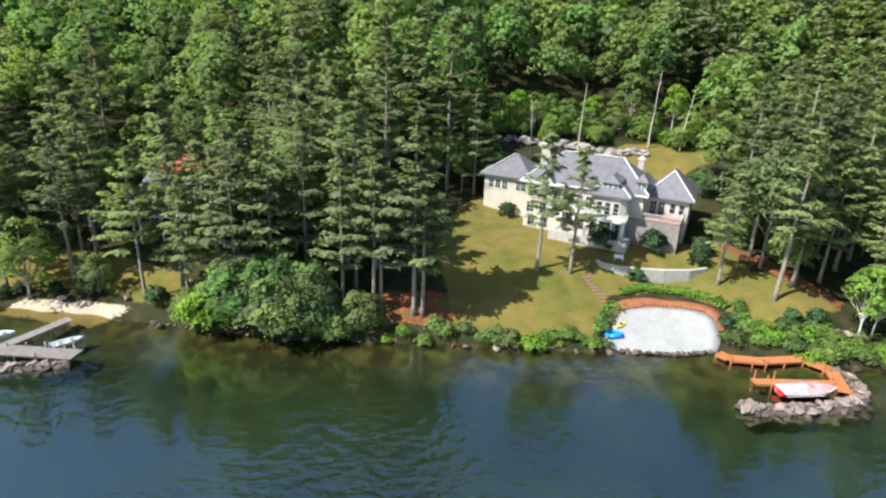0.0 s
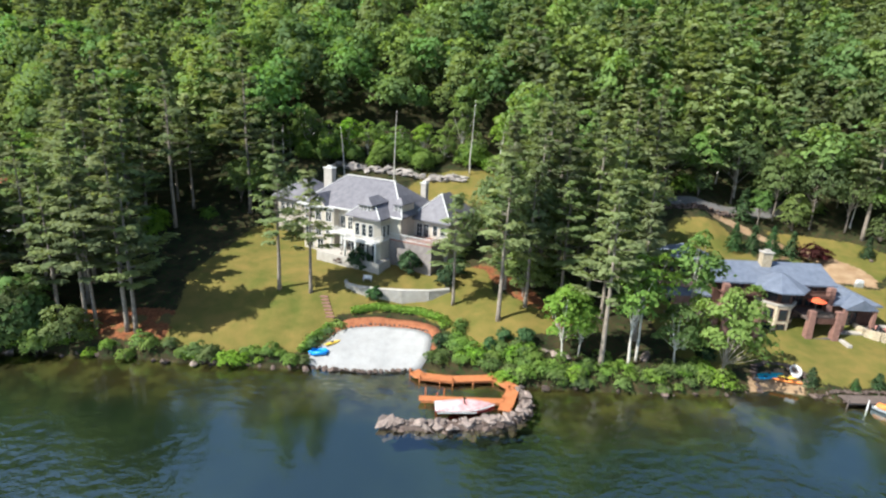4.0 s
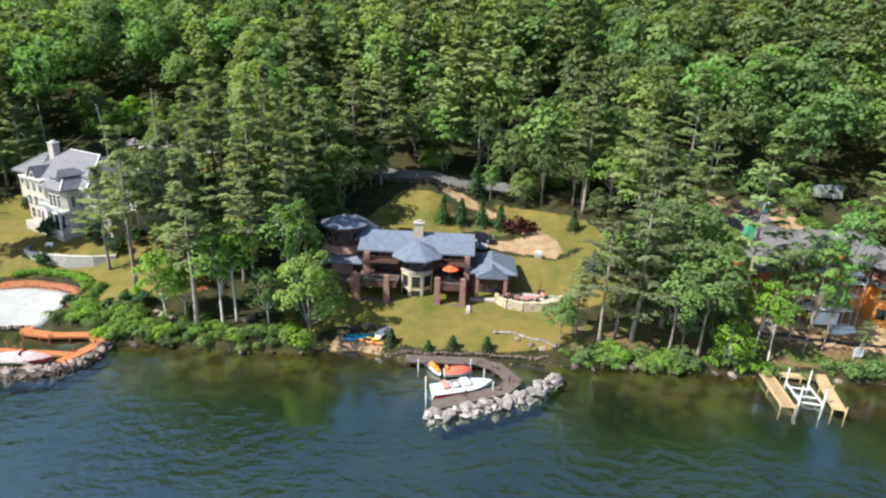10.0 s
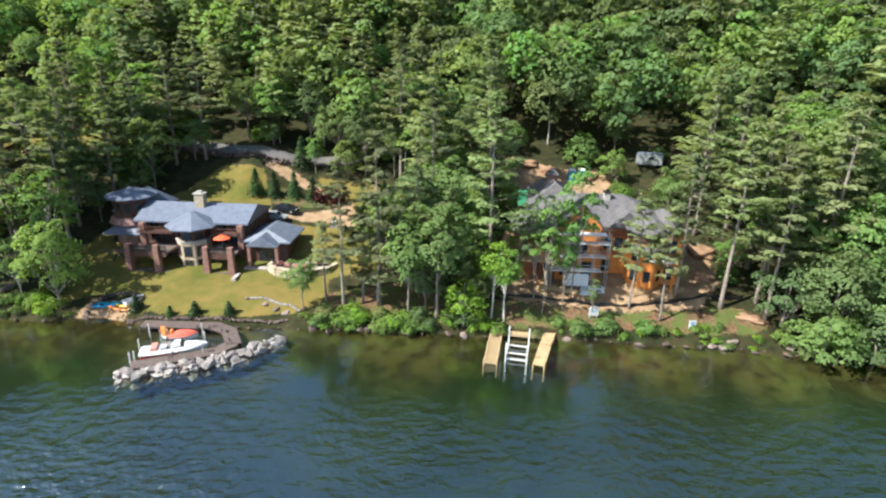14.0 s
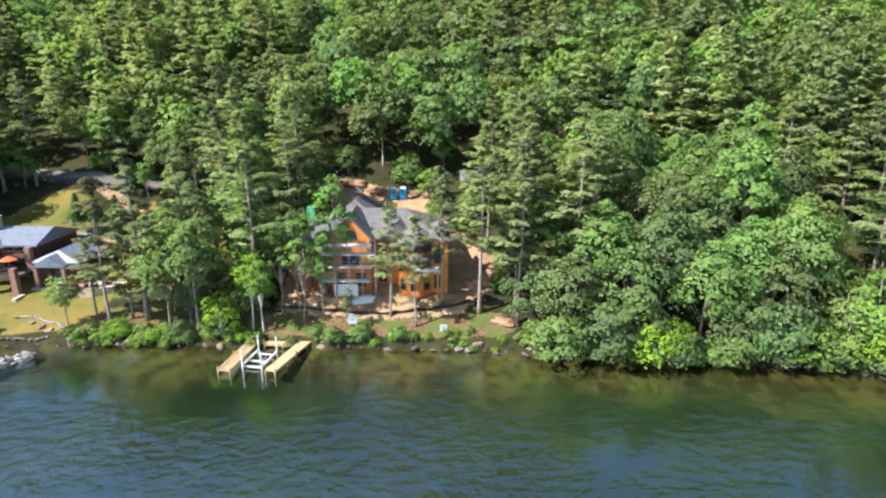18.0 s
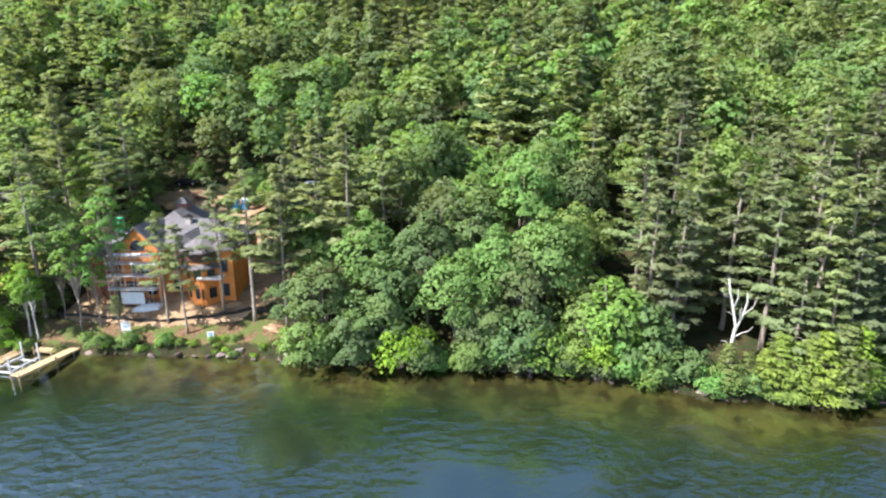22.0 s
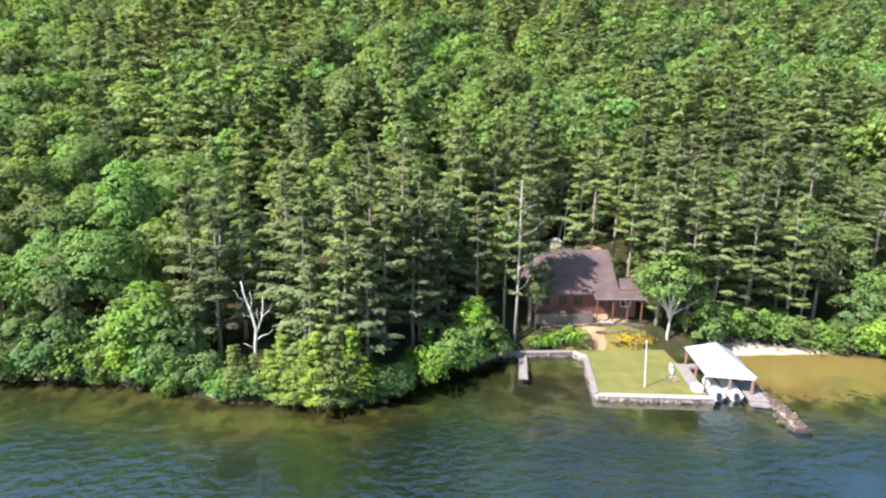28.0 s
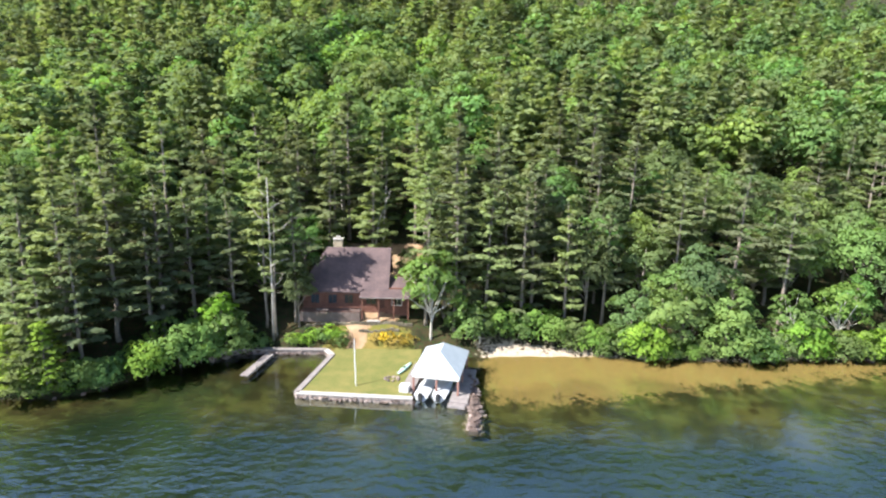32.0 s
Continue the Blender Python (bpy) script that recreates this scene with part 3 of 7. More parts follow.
def card_mesh(name, pts, mat, tint=None):
    me = bpy.data.meshes.new(name)
    n = len(pts)
    me.vertices.add(n)
    me.vertices.foreach_set("co", np.ascontiguousarray(pts[:, :3], dtype=np.float32).ravel())
    me.loops.add(n)
    me.loops.foreach_set("vertex_index", np.arange(n))
    me.polygons.add(n // 4)
    me.polygons.foreach_set("loop_start", np.arange(0, n, 4))
    me.update(calc_edges=True)
    at = me.attributes.new("custom_normal", "FLOAT_VECTOR", "POINT")
    at.data.foreach_set("vector", np.ascontiguousarray(pts[:, 3:], dtype=np.float32).ravel())
    if tint is not None:
        at = me.attributes.new("tint", "FLOAT", "POINT")
        at.data.foreach_set("value", np.ascontiguousarray(tint, dtype=np.float32))
    me.materials.append(mat)
    return me


def tuft(centre, way, n, w, thick, droop, r):
    """Leaf spots of one shallow, drooping dome of foliage, with outward directions."""
    a, rho = r.uniform(0, 2 * math.pi, n), np.sqrt(r.uniform(0, 1, n)) * r.uniform(0.75, 1.15, n)
    c, s = np.cos(a) * rho, np.sin(a) * rho
    z = thick * (1 - rho * rho) * r.uniform(0.2, 1.0, n) - droop * rho * rho
    out = 0.45 * np.stack([c, s, np.full(n, 0.55)], 1) + np.asarray(way)
    return np.c_[centre[0] + c * w, centre[1] + s * w, centre[2] + z, out / np.linalg.norm(out, axis=1)[:, None]]


def pine_points(h, bare, reach, whorls, per, clumps, r):
    """White pine: separate level boughs that carry ragged plumes of needles. Returns limb lines and needle spots."""
    limbs, cs = [], []
    lean = r.uniform(0, 2 * math.pi)
    gap = (0.97 - bare) * h / whorls
    for i in range(whorls):
        k = i / (whorls - 1)
        z = h * (bare + (0.97 - bare) * k)
        long = reach * (0.62 + 0.38 * math.sin(math.pi * min(1, 0.3 + 0.8 * k))) * (1 - k ** 1.7 * 0.80)
        for j in range(per):
            if r.random() < 0.14:
                continue
            a = 2 * math.pi * (j + r.uniform(-.3, .3)) / per + i * 1.9
            l = max(0.7, long * r.uniform(0.45, 1.2) * (1 + 0.18 * math.cos(a - lean)))
            rise = r.uniform(-0.06, 0.12) + 0.45 * k * k
            d = np.array([math.cos(a), math.sin(a), 0])
            side = np.array([-d[1], d[0], 0])
            base = np.array([0, 0, z + r.uniform(-.36, .36) * gap])
            limbs.append((base, base + d * l * 0.85 + (0, 0, l * rise)))
            m = max(2, int(round(l / 0.7)))
            for q in range(m):
                t = 1 - 0.66 * (q + r.uniform(-.25, .25)) / m
                c = base + d * t * l + side * r.uniform(-.26, .26) * l * (1.3 - t) + (0, 0, t * l * rise + 0.16 * l * t * t)
                cs.append(tuft(c, d * 0.8 + (0, 0, .55), clumps, r.uniform(.65, 1.05) * (0.46 + 0.15 * l), 0.20, 0.16, r))
    for q in range(3):
        cs.append(tuft(np.array([0, 0, h * (0.94 + 0.025 * q)]), np.array([0, 0, 1.0]), clumps, 0.55 - .14 * q, 0.35, 0.2, r))
    return limbs, np.concatenate(cs)


def bush_points(n, rx, rz, z0, lobes, r):
    """Leaf spots of an uneven crown: drooping domes of leaves at many heights with gaps between."""
    cs = []
    p1, p2 = r.uniform(0, 2 * math.pi, 2)
    for i in range(lobes):
        a = i * 2.39996 + r.uniform(-.5, .5)
        e = math.asin(max(-.8, min(1, -0.62 + 1.62 * (i + r.uniform(0, 1)) / lobes)))
        w = r.uniform(0.62, 1.0) * (1 + 0.16 * math.sin(2 * a + p1) + 0.12 * math.sin(3 * a + p2))
        c = np.array([math.cos(a) * rx * w * math.cos(e), math.sin(a) * rx * w * math.cos(e), z0 + rz + rz * .92 * w * math.sin(e)])
        s = rx * r.uniform(0.26, 0.54) * min(1.3, (24 / lobes) ** 0.35)
        way = np.array([math.cos(a) * math.cos(e), math.sin(a) * math.cos(e), math.sin(e) * .8])
        cs.append(tuft(c, way, max(6, int(n / lobes * r.uniform(.7, 1.3))), s, s * .5, s * .42, r))
    return np.concatenate(cs)


def trunk_geo(h, r0, bend, r, top=0.03, n=7):
    p = [np.array([0, 0, -0.4])] + [np.array([bend[0] * k * k + r.normal(0, 0.05), bend[1] * k * k + r.normal(0, 0.05), h * k]) for k in (0.06, 0.25, 0.5, 0.75, 1.0)]
    return Geo().tube(p, [r0 * 1.35, r0, r0 * 0.85, r0 * 0.62, r0 * 0.38, top], n)


def limb_geo(g, limbs, r0):
    for a, b in limbs:
        m = (np.array(a) + b) / 2 + (0, 0, -0.08)
        g.tube([a, m, b], [r0, r0 * 0.6, r0 * 0.25], 4, False)
    return g


def grown(name, kind_label, trunk, crown_me, bark, category="tree"):
    ob = new(name)
    ob.empty_display_size = 0.3
    tagged(ob, kind_label, category)
    part("trunk", trunk, bark, ob, smooth=True)
    part("crown", crown_me, None, ob)
    return ob


def make_pine(seed, h, bare, reach, whorls=15, per=6, clumps=14, size=0.54, r0=0.3, mat=None):
    r = np.random.default_rng(seed)
    limbs, cs = pine_points(h, bare, reach, whorls, per, clumps, r)
    tr = limb_geo(trunk_geo(h * 0.97, r0, (r.normal(0, .3), r.normal(0, .3)), r), limbs, 0.06)
    return grown("white_pine", "tall white pine with bare lower trunk and ragged level boughs", tr, card_mesh("crown", leaf_cards(cs, size, 1.0, 0.75, r, 0.3), mat or leaf_pine), bark_pine)


def make_maple(seed, h, rx, low, leaves=1300, size=0.5, mat=None, bark=None, label="broad leafy maple with a full green crown", name="maple_tree", r0=0.22, lobes=15, limbed=True):
    r = np.random.default_rng(seed)
    rz = h * (1 - low) / 2
    cs = bush_points(leaves, rx, rz, h * low, lobes, r)
    limbs = [(np.array([0, 0, h * low * r.uniform(.8, 1.3)]), c) for c in cs[:: max(1, leaves // 12), :3]] if limbed else []
    tr = limb_geo(trunk_geo(h * 0.8, r0, (r.normal(0, .4), r.normal(0, .4)), r), limbs, 0.07)
    return grown(name, label, tr, card_mesh("crown", leaf_cards(cs, size, 0.6, 0, r, 0.6), mat or leaf_maple), bark or bark_pine)


def make_spruce(seed, h, reach, size=0.3, mat=None, label="young dark green spruce on the lawn", n=26):
    r = np.random.default_rng(seed)
    limbs, cs = [], []
    for i in range(n):
        k = i / n
        l = reach * (1 - k) + 0.12
        for j in range(9):
            a = 2 * math.pi * (j + r.random()) / 9
            m = max(2, int(7 * l / reach))
            t = r.uniform(0.2, 1, m)
            cs.append(np.c_[np.cos(a) * t * l + r.normal(0, .05, m), np.sin(a) * t * l + r.normal(0, .05, m), h * (0.05 + 0.94 * k) - t * l * 0.22, np.full(m, math.cos(a)), np.full(m, math.sin(a)), np.zeros(m)])
    return grown("spruce_tree", label, trunk_geo(h * 0.95, 0.07 + h * .008, (0, 0), r, 0.02, 6), card_mesh("crown", leaf_cards(np.concatenate(cs), size, 0.5, 0.8, r), mat or leaf_spruce), bark_pine)


PINES = [make_pine(11, 25, 0.40, 5.0, 9, 6), make_pine(12, 23, 0.32, 4.7, 9, 6), make_pine(13, 27, 0.36, 5.4, 10, 6), make_pine(14, 20, 0.22, 4.6, 9, 6), make_pine(15, 24, 0.14, 5.0, 12, 6)]
MAPLES = [make_maple(21, 15, 4.8, 0.2, 3500, .42, lobes=32), make_maple(22, 18, 5.2, 0.28, 4000, .42, lobes=36), make_maple(23, 12, 4.2, 0.1, 3000, .4, lobes=28), make_maple(24, 17, 4.0, 0.34, 3200, .42, lobes=32)]
BRIGHTS = [make_maple(31, 8, 3.0, 0.14, 1700, 0.36, leaf_bright, bark_birch, "young birch with bright yellow-green leaves", "birch_tree", 0.12, 22), make_maple(32, 11, 3.0, 0.25, 1900, 0.36, leaf_bright, bark_birch, "young birch with bright yellow-green leaves", "birch_tree", 0.14, 22)]
TALL_BIRCH = make_maple(33, 15, 3.0, 0.42, 2000, 0.36, leaf_bright, bark_birch, "tall birch with a pale bare trunk and bright leaves", "birch_tree", 0.2, 24)
POPLAR = make_maple(34, 17, 2.1, 0.30, 1100, 0.36, leaf_maple, bark_pine, "slim poplar with a grey trunk and thin grey-green crown", "poplar_tree", 0.09, 24)


def make_shrub(seed, w, h, mat, label, leaves=420, size=0.34, name="shrub", lobes=9):
    r = np.random.default_rng(seed)
    cs = bush_points(leaves, w, h / 2, 0, lobes, r)
    cs[:, 2] = np.abs(cs[:, 2])
    stem = Geo()
    for i in range(5):
        a = r.uniform(0, 6.28)
        stem.tube([(0, 0, -0.2), (math.cos(a) * w * .3, math.sin(a) * w * .3, h * .5)], [0.05, 0.02], 4)
    ob = new(name)
    tagged(ob, label, "shrub")
    part("stem", stem, bark_pine, ob)
    part("foliage", card_mesh("foliage", leaf_cards(cs, size, 0.4, 0, r), mat), None, ob)
    return ob


SHRUBS = [make_shrub(41, 1.9, 2.4, leaf_bright, "leafy green shrub on the rocky bank", 700, lobes=14), make_shrub(42, 2.3, 3.2, leaf_maple, "leafy green shrub on the rocky bank", 860, lobes=16), make_shrub(43, 1.3, 1.4, leaf_bright, "low bright shrub at the water's edge", 300, 0.28)]
SHRUB_LOW = make_shrub(44, 1.8, 1.9, leaf_bright, "leafy bright green shrub above the dock", 480, 0.3)
THIN_PINE = make_pine(45, 25, 0.3, 3.4, 12, 4, 9, 0.42, 0.2)
SPARE_PINE = make_pine(46, 17, 0.4, 3.2, 9, 6, 13, 0.46, 0.25)
SITE_PINE = make_pine(47, 17, 0.42, 3.1, 8, 5, 12, 0.44, 0.18)
planted = []


def plant(proto, x, y, s=1.0, turn=None, label="", group="", dz=0.0, tilt=(0, 0)):
    turn = rng.uniform(0, 360) if turn is None else turn
    m = pose(x, y, ground(x, y) + dz - 0.05, tilt[0], tilt[1], turn)
    ob = copy_thing(proto, m)
    ob.scale = (s, s, s * float(rng.uniform(0.94, 1.06)))
    planted.append((x, y))
    return tagged(ob, label, group=group)


# trees that stand by themselves or edge the clearings: kind, plan place, size
NAMED = (
    (PINES[0], ((169.0, 60.6, 1.0), (-40.6, 63.8, .85), (-55.5, 75.3, .8), (-62, 67.4, .9), (-8.8, 60.3, .9), (-8.0, 60.9, .85), (-3.6, 60.6, 1.0))),
    (PINES[1], ((-2.4, 60.6, .95), (-18.6, 65, 1.05), (-34, 62.5, .8), (-30, 64, .9), (56.7, 69.7, .85), (62.5, 67.5, .9), (68.6, 70.4, .95))),
    (PINES[2], ((-12, 66, .95), (-25, 63, .9), (48.5, 75, .9), (53, 73, 1), (57, 75, .95), (62, 74, 1.0), (66, 77, .95), (50, 83, .9), (115.9, 58.4, .78), (174.4, 58.8, .9))),
    (PINES[3], ((120.9, 59.5, 1.15), (126, 63, 1.05), (228, 52, 1.0), (230.6, 55, 1.0), (241, 46.4, .8), (244.5, 45.6, .75), (239.6, 51, 1.1), (245, 50, 1.1), (250, 53, 1.1), (254, 54.5, 1.0), (248, 47.5, .9), (236.4, 55.6, 1.1))),
    (PINES[4], ((224.5, 52.5, .95), (255, 56, .95), (248, 57, 1.05), (258, 60, .95), (264, 60, .85), (293.5, 62, .95), (298, 61, .9), (303, 62.5, .95), (309, 63, 1.0), (316, 62.5, .9), (300, 67, 1.05))),
    (SPARE_PINE, ((14.4, 70.3, 1.2), (19.2, 69.8, 1.1), (40.6, 68.1, 1.0), (47.0, 64.2, 1.3), (51.2, 67.4, 1.2), (59.9, 56.8, 1.4), (66.0, 62.7, 1.15), (118.5, 59.8, .85), (113.0, 60.2, .7), (296.5, 64, 1.1))),
    (MAPLES[1], ((112, 100, .85), (118, 98.5, .8), (124.5, 95, .85), (129, 89, .85), (133, 97, .9), (106, 103, .8), (99, 107, .85), (92, 107.5, .85), (85, 108, .85), (122, 104, .95))),
    (SITE_PINE, ((156.2, 59.9, 1.0), (159.8, 57.9, .9), (163.5, 63, 1.2), (272.8, 62.4, 1.3), (268.4, 61.5, 1.3))),
    (SPARE_PINE, ((-53, 68.6, 1.3), (-64.5, 70, 1.4), (-41, 75, 1.4), (-36.6, 66.8, 1.3), (-55, 78, 1.45), (-68, 76, 1.4), (-32, 65, 1.2))),
    (PINES[1], ((174.5, 62, 1.0), (70, 91, 1.0), (74, 97, 1.0), (66, 90, 1.0), (79, 99.5, 1.0), (68.6, 84, .95), (-27, 61.6, 1.0), (-22.4, 62, .95), (-13, 61.2, .9), (-28.5, 68, 1.0))),
    (MAPLES[0], ((-22, 59.2, .75), (-16.5, 58.6, .6), (181, 55.5, .9), (190, 55.5, .95), (199, 55, 1.0), (127.5, 58.6, .6))),
    (MAPLES[1], ((121, 67, .8), (125, 69, .95), (131, 71, 1.0), (195, 60, 1.0), (205, 57, .95), (212, 57, 1.0), (186, 61, 1.0))),
    (MAPLES[2], ((-27, 59.5, .8), (176, 57.5, .8), (203, 53, .8), (210, 52, .75), (186, 53.6, .7), (326, 59.5, .8), (334, 59, .9), (342, 60, .9))),
    (MAPLES[3], ((110.4, 57.6, .48), (125.2, 57.1, .84), (129.2, 57.2, 1.0), (134, 66, .8), (177, 63, .95), (273.5, 61.4, .6), (177.4, 66, .9))),
    (BRIGHTS[0], ((132.9, 56.0, .86), (219.8, 50.8, 1.5), (216.4, 52, 1.3), (262.5, 57, 1.0), (302, 58.8, .8), (352, 59.5, 1.2))),
    (TALL_BIRCH, ((63.4, 56.9, 1.0), (64.9, 58.2, .95), (72.5, 61.6, 1.15), (136.8, 57.6, .78), (138.4, 56.8, .7))),
    (POPLAR, ((143.9, 58.5, 1.0), (140.2, 60.6, .85), (146.6, 58.9, .8),  (148.1, 61.2, 1.25), (142.7, 60.4, 1.05), (150.4, 57.2, .4))),
    (BRIGHTS[1], ((294.4, 59.4, 1.4), (54.8, 57.8, 1.0), (69.6, 57.7, .85), (57.4, 58.6, .8), (263.2, 56.2, .8), (360, 60, 1.1))),
)
for proto, spots in NAMED:
    for x, y, s in spots:
        plant(proto, x, y, s)

# woods close behind the shore, thick enough to hide the ground
SOLID = CLEARINGS + [[(163, 92), (175, 90), (174, 104), (165, 105)], [(226, 40), (239, 40), (239, 52), (230, 52)], [(-1, 55), (54, 55), (54, 66), (-1, 66)], [(-10, 86), (6, 96), (22, 100), (46, 100), (50, 76), (44, 66), (22, 60), (0, 60)], [(72, 58), (113, 56), (119, 70), (121, 94), (110, 98), (100, 99), (78, 95), (70, 80)], [(-9, 66), (3, 62), (3, 96), (-9, 92)], [(268, 54), (296, 54), (294, 74), (268, 74)], [(276, 76), (292, 76), (291, 90), (278, 90)],
                     [(54, 55), (73, 55), (71, 72), (56, 72)], LAWN_LEFT, [(-62, 66), (-34, 66), (-34, 80), (-62, 80)], [(-52, 80), (-32, 80), (-32, 95), (-52, 95)], [(137, 56), (170, 56), (170, 84), (137, 84)], [(78, 96), (100, 96), (100, 102), (78, 102)]]
step = 6.8
for y0 in np.arange(43, 104, step):
    for x0 in np.arange(-96, 400, step):
        x, y = x0 + rng.uniform(-2.6, 2.6), y0 + rng.uniform(-2.6, 2.6)
        d = y - float(shore(x))
        if d < 1.8 or d > 44 or any(inside(x, y, p) for p in SOLID) or min(math.hypot(x - a, y - b) for a, b in planted) < 3.1:
            continue
        low = d < 8
        if 174 < x < 226 and d < 16 and rng.random() < 0.4:
            continue
        pine = math.sin(x * 0.045 + 1.2) + 0.8 * math.sin(x * 0.11 + y * 0.1) + rng.normal(0, 0.6) > (0.45 if low else -0.1)
        proto = (PINES if pine else MAPLES)[rng.integers(0, 5 if pine else 4)]
        plant(proto, x, y, rng.uniform(0.75, 1.05) if low and not pine else rng.uniform(0.95, 1.25) if 176 < x < 232 and d < 20 else rng.uniform(0.82, 1.18))

# leafy growth hanging over the water's edge
OVERHANG = [make_maple(61, 6.5, 3.0, 0.02, 2400, 0.32, leaf_maple, None, "low spreading maple overhanging the water", "bank_maple", 0.12, 30, False), make_maple(62, 5, 2.6, 0.02, 1900, 0.3, leaf_bright, None, "low bright-leaved birch overhanging the water", "bank_birch", 0.1, 26, False)]
HEMLOCK = make_pine(63, 9, 0.04, 3.0, 13, 7, 9, 0.36, 0.14, leaf_hemlock)
tagged(HEMLOCK, "young bright green hemlock drooping over the water", "tree")
HEMLOCK.name = "hemlock_tree"
for a, b, gap in ((-35, -12, 2.6), (177, 232, 2.5), (246, 264, 3.0), (318, 375, 3.0)):
    x = a
    while x < b:
        x += rng.uniform(.7, 1.3) * gap
        plant(OVERHANG[0 if rng.random() < (0.65 if x < 300 else 0.15) else 1], x, float(shore(x)) + rng.uniform(-0.3, 1.6), rng.uniform(.5, 1.45), dz=-.5)
for x in (232, 234.4, 236.4, 238, 239.6, 241, 242.2, 243.4, 244.8, 246.4):
    plant(HEMLOCK, x, float(shore(x)) + rng.uniform(.5, 1.6), rng.uniform(.5, .7) if x < 237 else rng.uniform(.75, 1.15))
for x, y, s in ((-24, 61, 1.3), (-20.5, 60.4, 1.4), (-17.5, 60.2, 1.3), (-28, 61, 1.2), (203, 53.6, 1.3), (189, 54, 1.3), (223, 49.6, 1.5)):
    plant(OVERHANG[0], x, y, s)

# undergrowth at the edges of the clearings
edge_count = 0
for _ in range(6000):
    x, y = rng.uniform(-80, 372), rng.uniform(50, 116)
    d = y - float(shore(x))
    if edge_count > 90 or d < 3 or any(inside(x, y, p) for p in SOLID) or min(math.hypot(x - a, y - b) for a, b in planted) < 1.6:
        continue
    if max(float(edge_distance(np.array([x]), np.array([y]), p)[0]) for p in SOLID) > -5:
        plant(MAPLES[(0, 2, 2, 3)[rng.integers(0, 4)]], x, y, rng.uniform(.45, .75), dz=-.8) if rng.random() < .6 else plant(OVERHANG[rng.integers(0, 2)], x, y, rng.uniform(.6, 1.2), dz=-1.2)
        edge_count += 1

# leafy growth behind the sand strip
for x, y, s in ((303, 60.6, 1.0), (305.5, 61.2, 1.2), (308.4, 60.8, 1.1), (311, 61.4, 1.2), (314, 60.8, 1.2), (317, 59.6, 1.1), (319.6, 58.6, 1.0), (322, 58.2, 1.0)):
    plant(OVERHANG[1], x, y, s, dz=-.6)

# bright young growth on the ledges behind the cream house
for _ in range(34):
    x = rng.uniform(2, 58)
    y = 117.6 - 0.16 * max(0, x - 12) + rng.uniform(0, 6)
    plant(OVERHANG[1], x, y, rng.uniform(.6, 1.3), dz=-.8)
for k in range(13):
    x = 4 + 4.2 * k + rng.uniform(-1.5, 1.5)
    plant(BRIGHTS[k % 2], x, 120 - 0.1 * x + rng.uniform(0, 5), rng.uniform(.7, 1.15))

# shrubs along the banks
BANKS = ((-36, 20, 0.55), (41, 77, 0.5), (110, 136, 0.6), (140, 176, 0.3), (176, 268, 0.75), (327, 370, 0.7))
for a, b, dens in BANKS:
    x = a
    while x < b:
        x += rng.uniform(1.1, 2.6) / dens * 0.6
        y = float(shore(x)) + rng.uniform(0.0, 2.2)
        plant(SHRUBS[rng.integers(0, 3)], x, y, rng.uniform(0.5, 1.0) * (0.75 if x < 20 or 110 < x < 176 else 0.55 if x < 78 else 1.0))

# ---- the wooded hill behind: uncountable, one mass for each look ----
def far_woods(name, mat, label, build, keep, smin, smax, protos=10, step=6.3, seed=3):
    r = np.random.default_rng(seed)
    shapes = [build(np.random.default_rng(100 + seed * 10 + i)) for i in range(protos)]
    out, tints = [], []
    for y0 in np.concatenate([np.arange(92, 172, step), np.arange(173, 232, step * 1.15), np.arange(234, 300, step * 1.9)]):
        far, gap = y0 > 172, step * (1 if y0 < 172 else 1.15 if y0 < 232 else 1.9)
        for x0 in np.arange(-150 - (y0 - 90) * 0.4, 440 + (y0 - 90) * 0.4, gap):
            x, y = x0 + r.uniform(-2.6, 2.6), y0 + r.uniform(-2.6, 2.6)
            d = y - float(shore(x))
            if d < 44 or keep(x, y, r) or any(inside(x, y, p) for p in SOLID):
                continue
            c, s, a = shapes[r.integers(0, protos)], r.uniform(smin, smax), r.uniform(0, 6.28)
            if far:
                c = c.reshape(-1, 4, 6)[::2].copy()
                c[..., :3] += 0.4 * (c[..., :3] - c[..., :3].mean(1, keepdims=True))
                c = c.reshape(-1, 6)
            ca, sa = math.cos(a) * s, math.sin(a) * s
            q = np.stack([c[:, 0] * ca - c[:, 1] * sa + x, c[:, 0] * sa + c[:, 1] * ca + y, c[:, 2] * s + ground(x, y), (c[:, 3] * ca - c[:, 4] * sa) / s, (c[:, 3] * sa + c[:, 4] * ca) / s, c[:, 5]], 1)
            out.append(q)
            tints.append(np.full(len(q), r.random()))
    tagged(new(name, card_mesh(name, np.concatenate(out), mat, np.concatenate(tints))), label, "woods", kind="stuff")


def is_pine(x, y):
    return math.sin(x * 0.05 + y * 0.02 + 1.2) + 0.9 * math.sin(x * 0.021 - y * 0.055 + 0.4)


def far_pine(r):
    _, cs = pine_points(r.uniform(20, 25), r.uniform(.3, .42), r.uniform(3.6, 4.8), 9, 6, 4, r)
    return leaf_cards(cs, 0.92, 1.0, 0.55, r, 0.32)


def far_maple(r):
    h = r.uniform(5.0, 6.6)
    return leaf_cards(bush_points(780, r.uniform(3.7, 4.7), h, 12.5 - h, 26, r), 0.66, 0.5, 0.0, r, 0.55)


